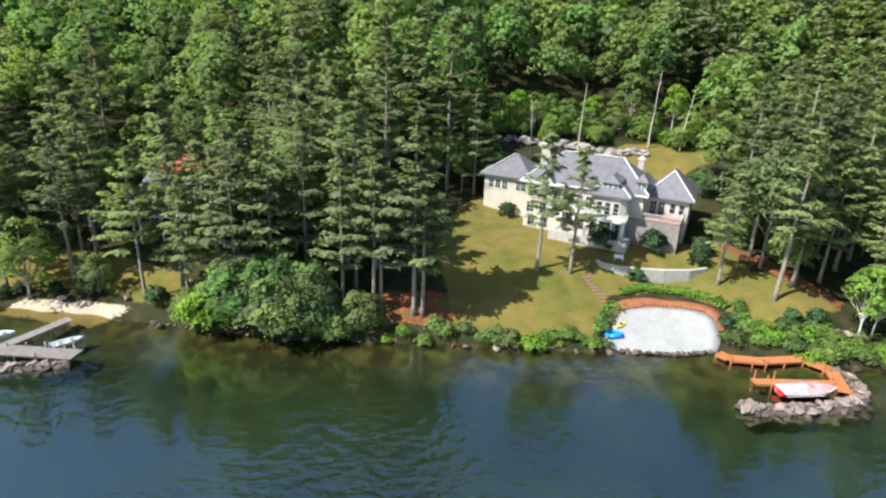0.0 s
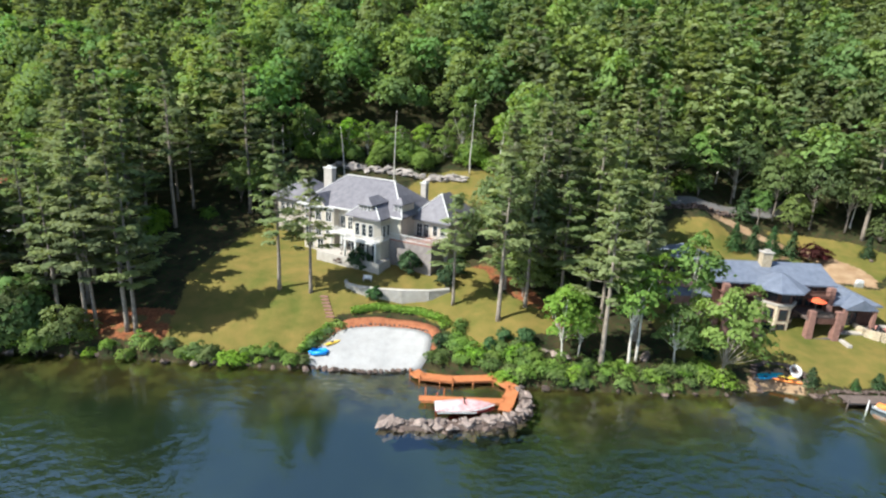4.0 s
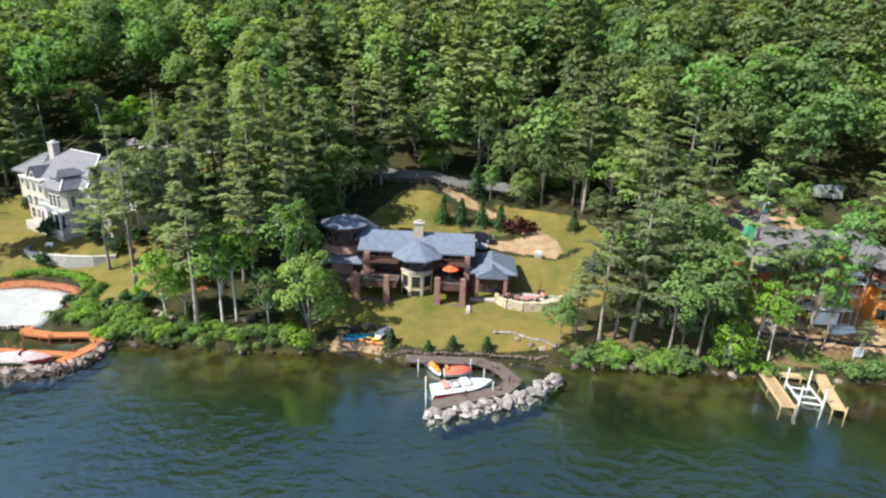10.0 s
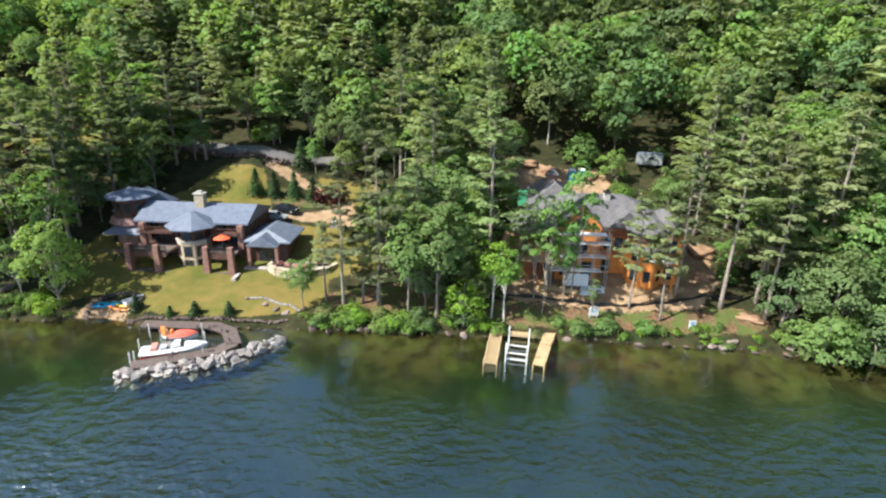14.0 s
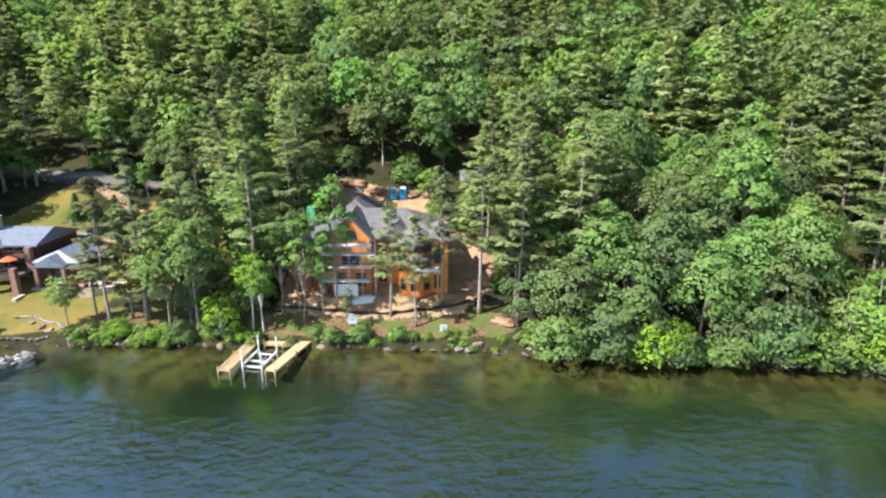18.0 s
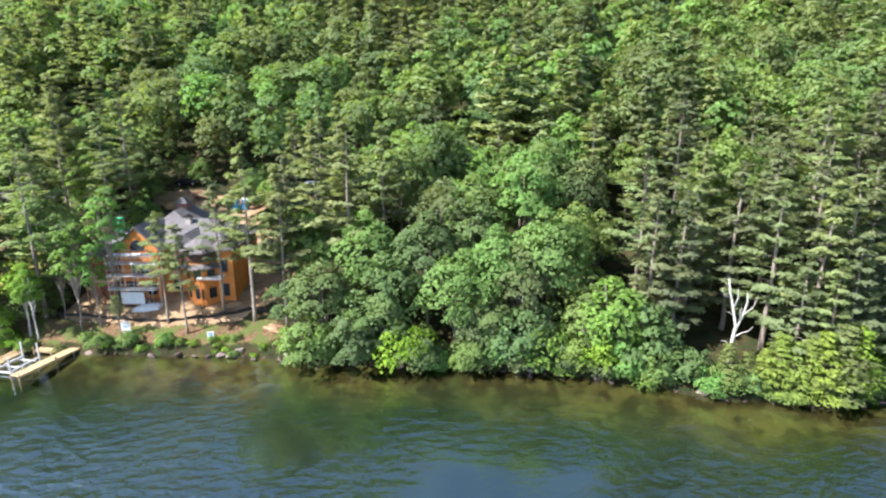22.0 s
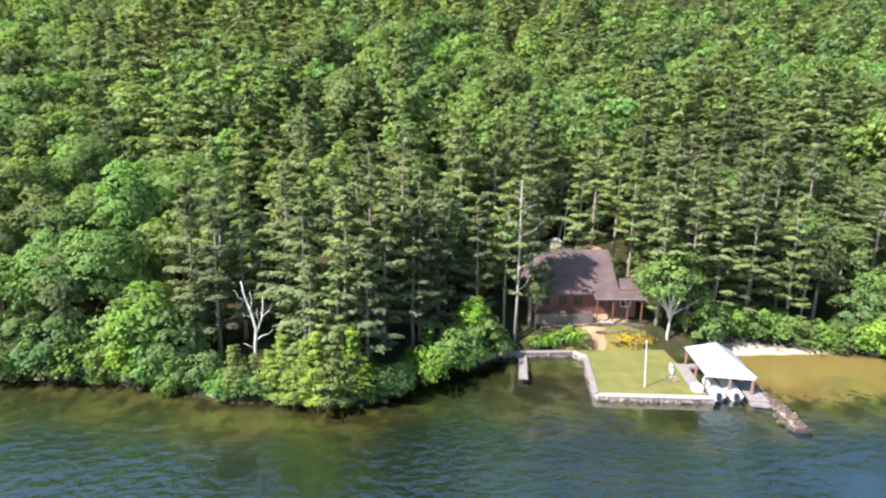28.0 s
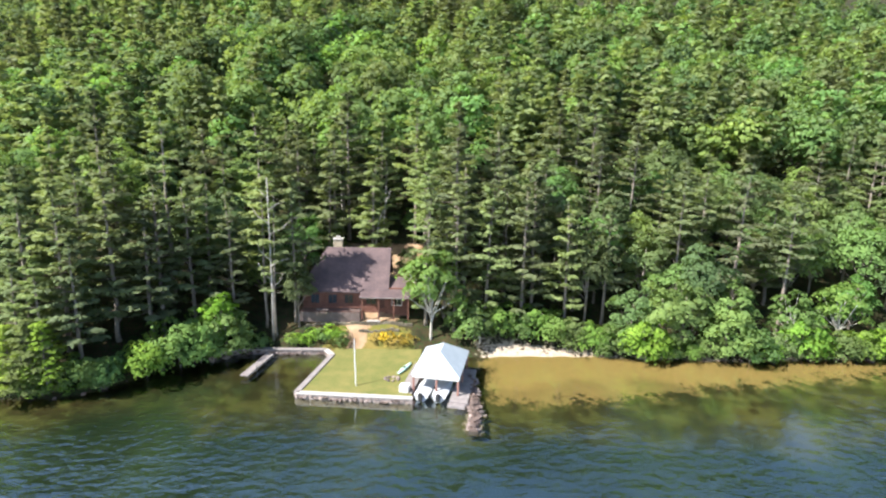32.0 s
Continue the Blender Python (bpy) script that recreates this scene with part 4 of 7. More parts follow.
far_woods("far_pine_woods", leaf_pine, "dense white pine woods on the hillside", far_pine, lambda x, y, r: is_pine(x, y) + r.normal(0, 1.1) < 0.7, 0.75, 1.3)
far_woods("far_leafy_woods", leaf_maple, "dense leafy maple and oak woods on the hillside", far_maple, lambda x, y, r: is_pine(x, y) + r.normal(0, 1.1) > 1.0, 0.75, 1.4, seed=4)
for proto in PINES + MAPLES + BRIGHTS + OVERHANG + [TALL_BIRCH, POPLAR, HEMLOCK, SPARE_PINE, SITE_PINE]:
    for o in (*proto.children_recursive, proto):
        bpy.data.objects.remove(o)


# ---- building materials ----
stucco = noise_mat("cream_stucco", (0.45, 0.41, 0.34, 1), (0.54, 0.495, 0.425, 1), 0.7, 0.85, 0.15)
trim_white = noise_mat("white_paint", (0.56, 0.555, 0.545, 1), (0.68, 0.675, 0.665, 1), 1.5, 0.5, 0.05)
slate = noise_mat("grey_slate", (0.10, 0.097, 0.115, 1), (0.185, 0.18, 0.205, 1), 1.2, 0.55, 0.5, fine=5)
slate_blue = noise_mat("blue_slate", (0.10, 0.12, 0.165, 1), (0.175, 0.20, 0.26, 1), 1.2, 0.5, 0.5, fine=5)
shingle_dark = noise_mat("dark_shingle", (0.078, 0.074, 0.078, 1), (0.165, 0.157, 0.16, 1), 1.2, 0.8, 0.5, fine=5)
shingle_brown = noise_mat("mossy_brown_shingle", (0.058, 0.042, 0.046, 1), (0.150, 0.102, 0.098, 1), 0.5, 0.85, 0.5, fine=7)
shingle_red = noise_mat("red_shingle", (0.28, 0.07, 0.04, 1), (0.42, 0.12, 0.07, 1), 0.9, 0.8, 0.4)
glass_dark = noise_mat("window_glass", (0.010, 0.014, 0.018, 1), (0.03, 0.04, 0.05, 1), 0.4, 0.08, 0.0, spec=0.6)
stone_tan = noise_mat("tan_fieldstone", (0.34, 0.27, 0.18, 1), (0.60, 0.52, 0.39, 1), 2.6, 0.9, 0.8, fine=3, per_object=0.18)
stone_white = noise_mat("pale_stone", (0.33, 0.305, 0.275, 1), (0.47, 0.44, 0.405, 1), 1.4, 0.9, 0.4)
# dark tone that paints the shade under the brown house's decks
shade_dark = noise_mat("under_deck_shade", (0.07, 0.06, 0.055, 1), (0.14, 0.125, 0.115, 1), 1.4, 0.9, 0.4)
stone_red = noise_mat("reddish_stone", (0.17, 0.085, 0.07, 1), (0.32, 0.18, 0.145, 1), 2.4, 0.9, 0.7, fine=3)
siding_brown = noise_mat("dark_brown_siding", (0.055, 0.026, 0.02, 1), (0.12, 0.06, 0.045, 1), 1.5, 0.8, 0.4)
cedar_pink = noise_mat("pinkish_shingle_siding", (0.20, 0.115, 0.10, 1), (0.34, 0.21, 0.18, 1), 1.6, 0.85, 0.5)
sheathing_brown = noise_mat("reddish_brown_siding", (0.20, 0.065, 0.03, 1), (0.36, 0.13, 0.055, 1), 0.9, 0.75, 0.3)
cedar_orange = noise_mat("orange_sheathing", (0.50, 0.17, 0.035, 1), (0.68, 0.28, 0.07, 1), 0.9, 0.7, 0.2)
log_brown = noise_mat("brown_log_siding", (0.09, 0.038, 0.026, 1), (0.19, 0.085, 0.06, 1), 1.6, 0.8, 0.5)
deck_orange = noise_mat("stained_deck_boards", (0.38, 0.125, 0.045, 1), (0.52, 0.20, 0.08, 1), 1.3, 0.75, 0.3)
deck_dark = noise_mat("dark_composite_boards", (0.095, 0.07, 0.062, 1), (0.16, 0.125, 0.112, 1), 1.3, 0.8, 0.3)
deck_new = noise_mat("new_pine_boards", (0.38, 0.265, 0.14, 1), (0.53, 0.39, 0.225, 1), 1.3, 0.75, 0.3)
deck_grey = noise_mat("weathered_boards", (0.17, 0.15, 0.145, 1), (0.28, 0.25, 0.24, 1), 1.3, 0.85, 0.3)
metal_grey = noise_mat("galvanised_metal", (0.5, 0.52, 0.54, 1), (0.68, 0.70, 0.72, 1), 2, 0.4, 0.05, metal=0.6)
iron_black = noise_mat("black_iron", (0.012, 0.012, 0.013, 1), (0.03, 0.03, 0.03, 1), 2, 0.5, 0.1)
canvas_orange = noise_mat("orange_canvas", (0.62, 0.09, 0.03, 1), (0.78, 0.15, 0.06, 1), 1.2, 0.8, 0.1)
cushion_pink = noise_mat("faded_red_cushion", (0.42, 0.17, 0.14, 1), (0.58, 0.30, 0.25, 1), 2, 0.9, 0.1)
tarp_green = noise_mat("green_tarp", (0.05, 0.28, 0.14, 1), (0.10, 0.42, 0.22, 1), 1.2, 0.5, 0.3)
plastic_blue = noise_mat("blue_plastic", (0.01, 0.22, 0.42, 1), (0.03, 0.32, 0.55, 1), 1.0, 0.45, 0.05)
black_cloth = noise_mat("black_silt_cloth", (0.012, 0.012, 0.012, 1), (0.035, 0.033, 0.03, 1), 1.2, 0.8, 0.3)
sheet_white = noise_mat("white_sheeting", (0.55, 0.58, 0.62, 1), (0.80, 0.82, 0.84, 1), 0.7, 0.5, 0.4)
roof_pale = noise_mat("pale_metal_roof", (0.34, 0.39, 0.43, 1), (0.44, 0.49, 0.53, 1), 0.8, 0.45, 0.1)
sand_white = noise_mat("white_beach_sand", (0.29, 0.288, 0.285, 1), (0.39, 0.39, 0.395, 1), 0.8, 0.95, 0.4)
mulch_red = noise_mat("red_bark_mulch", (0.20, 0.065, 0.03, 1), (0.38, 0.15, 0.07, 1), 1.6, 0.95, 0.6)
grass_terrace = noise_mat("mown_lawn", (0.095, 0.115, 0.024, 1), (0.19, 0.165, 0.05, 1), 0.5, 0.95, 0.5, fine=9)
road_grey = noise_mat("grey_road_gravel", (0.10, 0.096, 0.094, 1), (0.17, 0.163, 0.158, 1), 1.0, 0.95, 0.5)
gravel = noise_mat("grey_gravel", (0.28, 0.25, 0.22, 1), (0.44, 0.40, 0.36, 1), 1.0, 0.95, 0.5)
windows = {}


def window(parent, x, y, z, w, h, cols=2, rows=2, rz=0, frame_mat=None, name="window"):
    """A framed window with bars and a dark pane; (x, y, z) is the middle of its sill, facing local -y."""
    frame_mat = frame_mat or trim_white
    key = (round(w, 2), round(h, 2), cols, rows, frame_mat.name)
    if key not in windows:
        t = 0.09
        ring = [(-w / 2 - t, -t), (w / 2 + t, -t), (w / 2 + t, h + t), (-w / 2 - t, h + t), (-w / 2, 0), (w / 2, 0), (w / 2, h), (-w / 2, h)]
        fs = []
        for i in range(4):
            j = (i + 1) % 4
            fs += [(i, j, 4 + j, 4 + i), (8 + i, 12 + i, 12 + j, 8 + j), (i, 8 + i, 8 + j, j), (4 + i, 4 + j, 12 + j, 12 + i)]
        g = Geo().add([(a, y, b) for y in (-0.07, 0.05) for a, b in ring], fs)
        bars = []
        for i in range(1, cols):
            bars.append(mesh_of("glazing_bar", Geo().box(-w / 2 + w * i / cols - 0.03, -0.055, 0, -w / 2 + w * i / cols + 0.03, 0.03, h), frame_mat))
        for i in range(1, rows):
            bars.append(mesh_of("glazing_bar", Geo().box(-w / 2, -0.05, h * i / rows - 0.025, w / 2, 0.03, h * i / rows + 0.025), frame_mat))
        windows[key] = (mesh_of(name, g, frame_mat), mesh_of("pane", Geo().box(-w / 2, -0.03, 0, w / 2, 0.04, h), glass_dark), bars)
    ob = part(name, windows[key][0], None, parent)
    ob.matrix_basis = pose(x, y, z, 0, 0, rz)
    part("pane", windows[key][1], None, ob)
    for bar in windows[key][2]:
        part("glazing_bar", bar, None, ob)
    return ob


def railing(parent, a, b, z, mat, h=1.0, step=0.35, name="balustrade", thick=0.07):
    a, b = Vector((*a, z)), Vector((*b, z))
    n = max(1, int((b - a).length / step))
    g = Geo().beam(a + Vector((0, 0, h)), b + Vector((0, 0, h)), thick * 1.6, thick * 1.3).beam(a + Vector((0, 0, 0.12)), b + Vector((0, 0, 0.12)), thick, thick)
    for i in range(n + 1):
        p = a.lerp(b, i / n)
        g.box(p.x - thick / 2, p.y - thick / 2, z, p.x + thick / 2, p.y + thick / 2, z + h)
    return part(name, g, mat, parent)


def ngon(cx, cy, r, n, a0=0.0):
    return [(cx + r * math.cos(a0 + 2 * math.pi * i / n), cy + r * math.sin(a0 + 2 * math.pi * i / n)) for i in range(n)]


def chimney(parent, x, y, z0, z1, w, d, mat, cap):
    c = part("chimney", Geo().box(x - w / 2, y - d / 2, z0, x + w / 2, y + d / 2, z1), mat, parent)
    part("cap", Geo().box(x - w / 2 - .12, y - d / 2 - .12, z1, x + w / 2 + .12, y + d / 2 + .12, z1 + .18).box(x - w / 4, y - d / 4, z1 + .18, x + w / 4, y + d / 4, z1 + .5), cap, c)


# ---- the cream house on the lawn ----
H = thing("white_house", 27.9, 79.0, 8.8, -28, "large cream stucco house with grey slate hip roofs", "house")
H.scale = (0.93, 0.93, 0.93)
part("main_wall", Geo().box(-17, 1.5, -3.6, 4, 13, 7.0), stucco, H)
part("main_roof", Geo().hip(-17.8, .7, 4.8, 13.8, 7.1, 12.0, 6.0), slate, H)
part("ridge_cap", Geo().beam((-11.8, 7.25, 12.02), (-1.2, 7.25, 12.02), .3, .12), trim_white, H)
for x0, x1 in ((-11.8, -17.7), (-1.2, 4.7)):
    part("hip_cap", Geo().beam((x0, 7.25, 12.04), (x1, .8, 7.2), .22, .12), trim_white, H)
for a, b in (((-21.5, 7.2, 10.44), (-26.7, 2.3, 6.8)), ((-1.2, .5, 9.94), (2.4, -2.6, 7.1)), ((-1.2, .5, 9.94), (-4.8, -2.6, 7.1)), ((7.5, 9.5, 10.44), (3.3, 5.3, 6.3)), ((7.5, 9.5, 10.44), (11.7, 5.3, 6.3))):
    part("hip_cap", Geo().beam(a, b, .2, .12), trim_white, H)
part("wing_wall", Geo().box(-26, 3, -2.4, -17, 12, 6.6), stucco, H)
part("wing_roof", Geo().hip(-26.8, 2.2, -16.2, 12.8, 6.7, 10.4, 5), slate, H)
part("front_gable_wall", Geo().box(-16.5, 0, -3.6, -9.5, 1.5, 7.0).add([(-14.5, -.02, 7), (-11.5, -.02, 7), (-13, -.02, 8.9), (-14.5, 1.5, 7), (-11.5, 1.5, 7), (-13, 1.5, 8.9)], [(0, 1, 2), (5, 4, 3), (0, 2, 5, 3), (1, 4, 5, 2)]), stucco, H)
part("gable_roof", Geo().add([(-14.9, -.3, 7.0), (-13, -.3, 9.3), (-11.1, -.3, 7.0), (-14.9, 5, 7.0), (-13, 5, 9.3), (-11.1, 5, 7.0)], [(0, 1, 4, 3), (1, 2, 5, 4), (3, 4, 5), (0, 3, 5, 2)]), slate, H)
part("eave_board", Geo().box(-17.8, -.5, 6.82, -9.3, .7, 7.05).box(-17.8, .6, 6.8, 4.8, .8, 7.08), trim_white, H)
part("bay_wall", Geo().prism([(-4.2, 1.5), (-4.2, -1.3), (-3.2, -2.0), (.8, -2.0), (1.8, -1.3), (1.8, 1.5)], -3.6, 7.0), stucco, H)
part("bay_roof", Geo().hip(-4.9, -2.7, 2.5, 6, 7.0, 9.9, 3.2), slate, H)
part("band_course", Geo().box(-4.3, -2.12, 2.75, 1.9, 1.5, 3.1), trim_white, H)
for i, (x, w, y, z) in enumerate(((-1.3, 2.6, -1.5, 7.3), (3.2, 1.5, 1.9, 7.4))):
    d = part("dormer", Geo().box(x - w / 2, y, z, x + w / 2, y + 4, z + 1.75), stucco, H)
    part("dormer_roof", Geo().hip(x - w / 2 - .35, y - .4, x + w / 2 + .35, y + 5, z + 1.75, z + 2.9, 1.2, .12), slate, d)
    for k in range(3 if i == 0 else 2):
        window(H, x + (k - (1 if i == 0 else .5)) * .8, y - .02, z + .5, .6, .95, 2, 2)
chimney(H, -14.8, 5.6, 7, 13.1, 1.9, 1.3, stone_white, trim_white)
chimney(H, 1.0, 14.6, 4, 10.9, 1.1, 1.1, stone_white, trim_white)
part("east_wing_wall", Geo().box(4, 6, -3.6, 11, 16, 6.1), stucco, H)
part("east_wing_roof", Geo().hip(3.2, 5.2, 11.8, 16.8, 6.2, 10.4, 4.3), slate, H)
part("terrace_wall", Geo().box(1.9, 1.2, -3.6, 10.4, 6, 2.7), deck_grey, H)
part("terrace_paving", Geo().box(1.9, 1.2, 2.7, 10.4, 6, 2.98), stone_red, H)
for a, b in (((1.9, 1.3), (10.3, 1.3)), ((10.3, 1.3), (10.3, 6))):
    railing(H, a, b, 2.98, trim_white, 1.0, .4)
part("balcony", Geo().box(-9.5, -1.2, 2.7, -4.2, 1.5, 3.0), trim_white, H)
railing(H, (-9.4, -1.1), (-4.3, -1.1), 3.0, trim_white, 1.0, .4)
for x in (-9.2, -6.9, -4.5):
    part("column", Geo().tube([(x, -1, -.5), (x, -1, 2.7)], [.2, .17], 10), trim_white, H, smooth=True)
part("bay_balcony", Geo().box(-4.7, -3.5, 2.72, 2.3, -2.0, 3.02), trim_white, H)
for a, b in (((-4.6, -3.4), (2.2, -3.4)), ((-4.6, -3.4), (-4.6, -1.4)), ((2.2, -3.4), (2.2, -1.4))):
    railing(H, a, b, 3.02, trim_white, 1.0, .32)
for x in (-4.4, -2.2, 0, 2.0):
    part("column", Geo().tube([(x, -3.2, -.4), (x, -3.2, 2.72)], [.2, .17], 10), trim_white, H, smooth=True)
for x in (-3.4, .9):
    window(H, x, -2.02, -.2, .8, 2.3, 1, 3)
part("frieze", Geo().box(-16.6, -.06, 6.3, -9.4, 0, 6.8), trim_white, H)
part("patio", Geo().box(-10.5, -3.6, -3.6, 3, -.01, -.35), stone_white, H)
for x in (-15.4, -13, -10.6):
    window(H, x, -.02, 4.4, 1.25, 1.7, 2, 3)
    window(H, x, -.02, 1.4, 1.25, 1.9, 2, 3)
window(H, -13, -.04, 7.1, 1.1, .9, 2, 1)
for x in (-15, -12.6):
    window(H, x, -.02, -1.2, 1.3, 1.9, 2, 2)
for x in (-8.4, -6.8, -5.2):
    window(H, x, 1.48, 3.2, 1.0, 2.2, 2, 3)
    window(H, x, 1.48, -.2, 1.0, 2.3, 2, 3)
for x in (-2.6, -1.2, .2):
    window(H, x, -2.02, 3.5, .9, 2.2, 1, 3)
window(H, -1.2, -2.04, -.2, 2.0, 2.5, 4, 3, name="french_door")
for y in (-.4, .9):
    window(H, 1.82, y, 3.6, .7, 1.9, 1, 3, 90)
for x in (4.6, 6.0):
    window(H, x + .6, 5.98, 3.0, 1.0, 2.3, 2, 3)
for x in (8.4, 9.9):
    window(H, x, 5.98, 3.5, .9, 1.7, 1, 2)
for x in (-24.6, -23.2, -21.8, -19, -18):
    window(H, x, 2.98, 4.1, .95, 1.6, 2, 2)
for y in (4.5, 7, 9.5):
    window(H, -26.02, y, 3.8, 1, 1.6, 2, 2, -90)

# curved pale retaining wall below the patio
arc = [(24.0, 72.8), (24.3, 71.6), (26, 70.5), (29, 69.8), (33, 69.6), (37, 69.9), (40, 71)]
W = thing("retaining_wall", 0, 0, 0, 0, "low curved retaining wall of pale stone on the lawn", "garden wall")
pts = []
for i in range(len(arc) - 1):
    for k in range(4):
        pts.append(Vector(arc[i]).lerp(Vector(arc[i + 1]), k / 4))
pts.append(Vector(arc[-1]))
for i in range(len(pts) - 1):
    a, b = pts[i], pts[i + 1]
    z = min(ground(a.x, a.y), ground(b.x, b.y)) - .6
    part("stone_block", Geo().beam((a.x, a.y, (z + 6.1) / 2), (b.x, b.y, (z + 6.1) / 2), .5, 6.1 - z), stone_white, W)
part("coping", Geo().tube([(p.x, p.y, 6.17) for p in pts], [.3] * len(pts), 6), stone_white, W)

# ---- the brown stone and timber house ----
B = thing("brown_house", 89, 67, 2.7, 0, "large brown timber and stone house with blue slate roofs", "house")
part("lower_wall", Geo().box(-8.6, 4.2, -1, 9, 14, 3.2), siding_brown, B)
part("upper_wall", Geo().box(-8.6, 4.6, 3.2, 9, 14, 7.0), siding_brown, B)
part("main_roof", Geo().add([(-9.2, 3.4, 7.0), (9.3, 3.4, 7.0), (9.3, 8.4, 8.95), (-9.2, 8.4, 8.95), (-9.2, 14.6, 7.0), (9.3, 14.6, 7.0), (-9.2, 3.4, 6.75), (9.3, 3.4, 6.75), (-9.2, 14.6, 6.75), (9.3, 14.6, 6.75)],
     [(0, 1, 2, 3), (3, 2, 5, 4), (6, 8, 9, 7), (0, 6, 7, 1), (4, 5, 9, 8), (0, 3, 4, 8, 6), (1, 7, 9, 5, 2)]), slate_blue, B)
part("turret_wall", Geo().prism(ngon(.4, 3.4, 2.6, 8, math.pi / 8), -1, 4.4), stone_tan, B, "tan fieldstone turret wall")
part("turret_upper_wall", Geo().prism(ngon(.4, 3.4, 2.4, 8, math.pi / 8), 4.4, 6.6), siding_brown, B)
part("turret_roof", Geo().prism(ngon(.4, 3.6, 4.2, 8, math.pi / 8), 6.55, 6.75).prism(ngon(.4, 3.6, 4.2, 8, math.pi / 8), 6.75, 8.7, 0.12), slate_blue, B)
part("turret_cornice", Geo().prism(ngon(.4, 3.4, 2.75, 8, math.pi / 8), 4.3, 4.6), stone_white, B)
for a in (-135, -90, -45):
    x, y = .4 + 2.42 * math.cos(radians(a)), 3.4 + 2.42 * math.sin(radians(a))
    window(B, x, y, 2.1, 1.15, 1.6, 1, 1, a + 90, siding_brown)
    window(B, x, y, -.3, 1.15, 1.7, 1, 1, a + 90, siding_brown)
    x, y = .4 + 2.24 * math.cos(radians(a)), 3.4 + 2.24 * math.sin(radians(a))
    window(B, x, y, 4.8, 1.3, 1.4, 1, 1, a + 90, siding_brown)
for x0, x1 in ((-8.7, -2.4), (3.3, 8.2)):
    dk = part("deck", Geo().box(x0, -.3, 2.75, x1, 4.6, 3.1), deck_dark, B)
    part("fascia", Geo().box(x0 + .1, -.38, 2.35, x1 - .1, -.3, 3.2), siding_brown, dk)
    # added dark slab: puts the deck's shade into the floor colour below
    part("undercroft_paving", Geo().box(x0, -.5, -1, x1, 4.2, .06), shade_dark, B)
    railing(dk, (x0, -.2), (x1, -.2), 3.1, iron_black, 1.0, .16, "railing", .06)
    up = part("balcony", Geo().box(x0 + .4, 2.2, 5.3, x1 - .2, 4.6, 5.5), siding_brown, B)
    railing(up, (x0 + .5, 2.3), (x1 - .3, 2.3), 5.5, siding_brown, .9, .3, "railing", .06)
for x in (-8.5, -4.0, 3.8, 7.7):
    part("pier", Geo().prism([(x - .5, -.75), (x + .5, -.75), (x + .5, .25), (x - .5, .25)], -1, 4.3, .78), stone_red, B, "reddish stone pier")
part("pier", Geo().prism([(-9.9, 1), (-8.9, 1), (-8.9, 2), (-9.9, 2)], -1, 3.8, .75), stone_red, B)
for x in (-7.6, 8.2):
    part("column", Geo().box(x - .42, 2.6, 3.0, x + .42, 3.5, 6.8), stone_red, B, "reddish stone column")
for x in (-6.6, -4.8, 4.6, 6.4):
    window(B, x, 4.58, 3.3, 1.4, 2.0, 2, 1, 0, siding_brown)
    window(B, x, 4.18, -.1, 1.5, 2.2, 2, 1, 0, siding_brown)
    window(B, x, 4.58, 5.6, 1.3, 1.1, 2, 1, 0, siding_brown)
chimney(B, .1, 7.6, 7.5, 10.6, 1.5, 1.2, stone_tan, stone_white)
part("wing_wall", Geo().box(9, 3.4, -1, 15.4, 10, 4.3), siding_brown, B)
part("wing_roof", Geo().hip(8.2, 2.6, 16.2, 10.8, 4.4, 6.0, 1.6), slate_blue, B)
part("porch_gable", Geo().add([(9.6, 1.2, 4.2), (14.6, 1.2, 4.2), (12.1, 1.2, 5.7), (9.6, 6, 4.2), (14.6, 6, 4.2), (12.1, 6, 5.7), (9.6, 1.2, 4.0), (14.6, 1.2, 4.0), (12.1, 1.2, 5.3)], [(0, 2, 5, 3), (2, 1, 4, 5), (0, 6, 8, 2), (2, 8, 7, 1), (6, 7, 8)]), slate_blue, B)
for x in (9.9, 14.3):
    part("porch_post", Geo().box(x - .25, 1.3, .2, x + .25, 1.8, 4.1), stone_red, B)
part("porch_floor", Geo().box(9, 1, -.8, 15, 3.4, .5), gravel, B)
window(B, 12, 3.38, .7, 2.4, 2.4, 3, 1, 0, siding_brown, "french_door")
part("link_wall", Geo().box(-14, 7.5, 0, -8.6, 14, 7.5), siding_brown, B)
part("link_roof", Geo().hip(-14.6, 6.8, -7.6, 15.2, 7.5, 10.4, 3), slate_blue, B)
part("tower_wall", Geo().prism(ngon(-12.3, 9, 3.3, 12), 1, 6.2), cedar_pink, B)
part("tower_flare", Geo().prism(ngon(-12.3, 9, 3.9, 12), 5.4, 6.4, .85), cedar_pink, B)
part("tower_upper_wall", Geo().prism(ngon(-12.3, 9, 3.0, 12), 6.2, 9.6), siding_brown, B)
part("tower_roof", Geo().prism(ngon(-12.3, 9, 4.0, 16), 9.55, 9.75).prism(ngon(-12.3, 9, 4.0, 16), 9.75, 11.0, .05), slate_blue, B)
part("tower_porch_roof", Geo().hip(-15.5, 4.6, -8.7, 8.4, 4.2, 5.4, 1.6), slate_blue, B)
part("tower_deck", Geo().box(-16, 3.6, 1.2, -9, 8, 1.6), deck_dark, B)
for i in range(12):
    a = radians(i * 30 + 15)
    if math.sin(a) < .4:
        window(B, -12.3 + 2.92 * math.cos(a), 9 + 2.92 * math.sin(a), 7.3, .9, 1.4, 1, 1, i * 30 + 105, siding_brown)
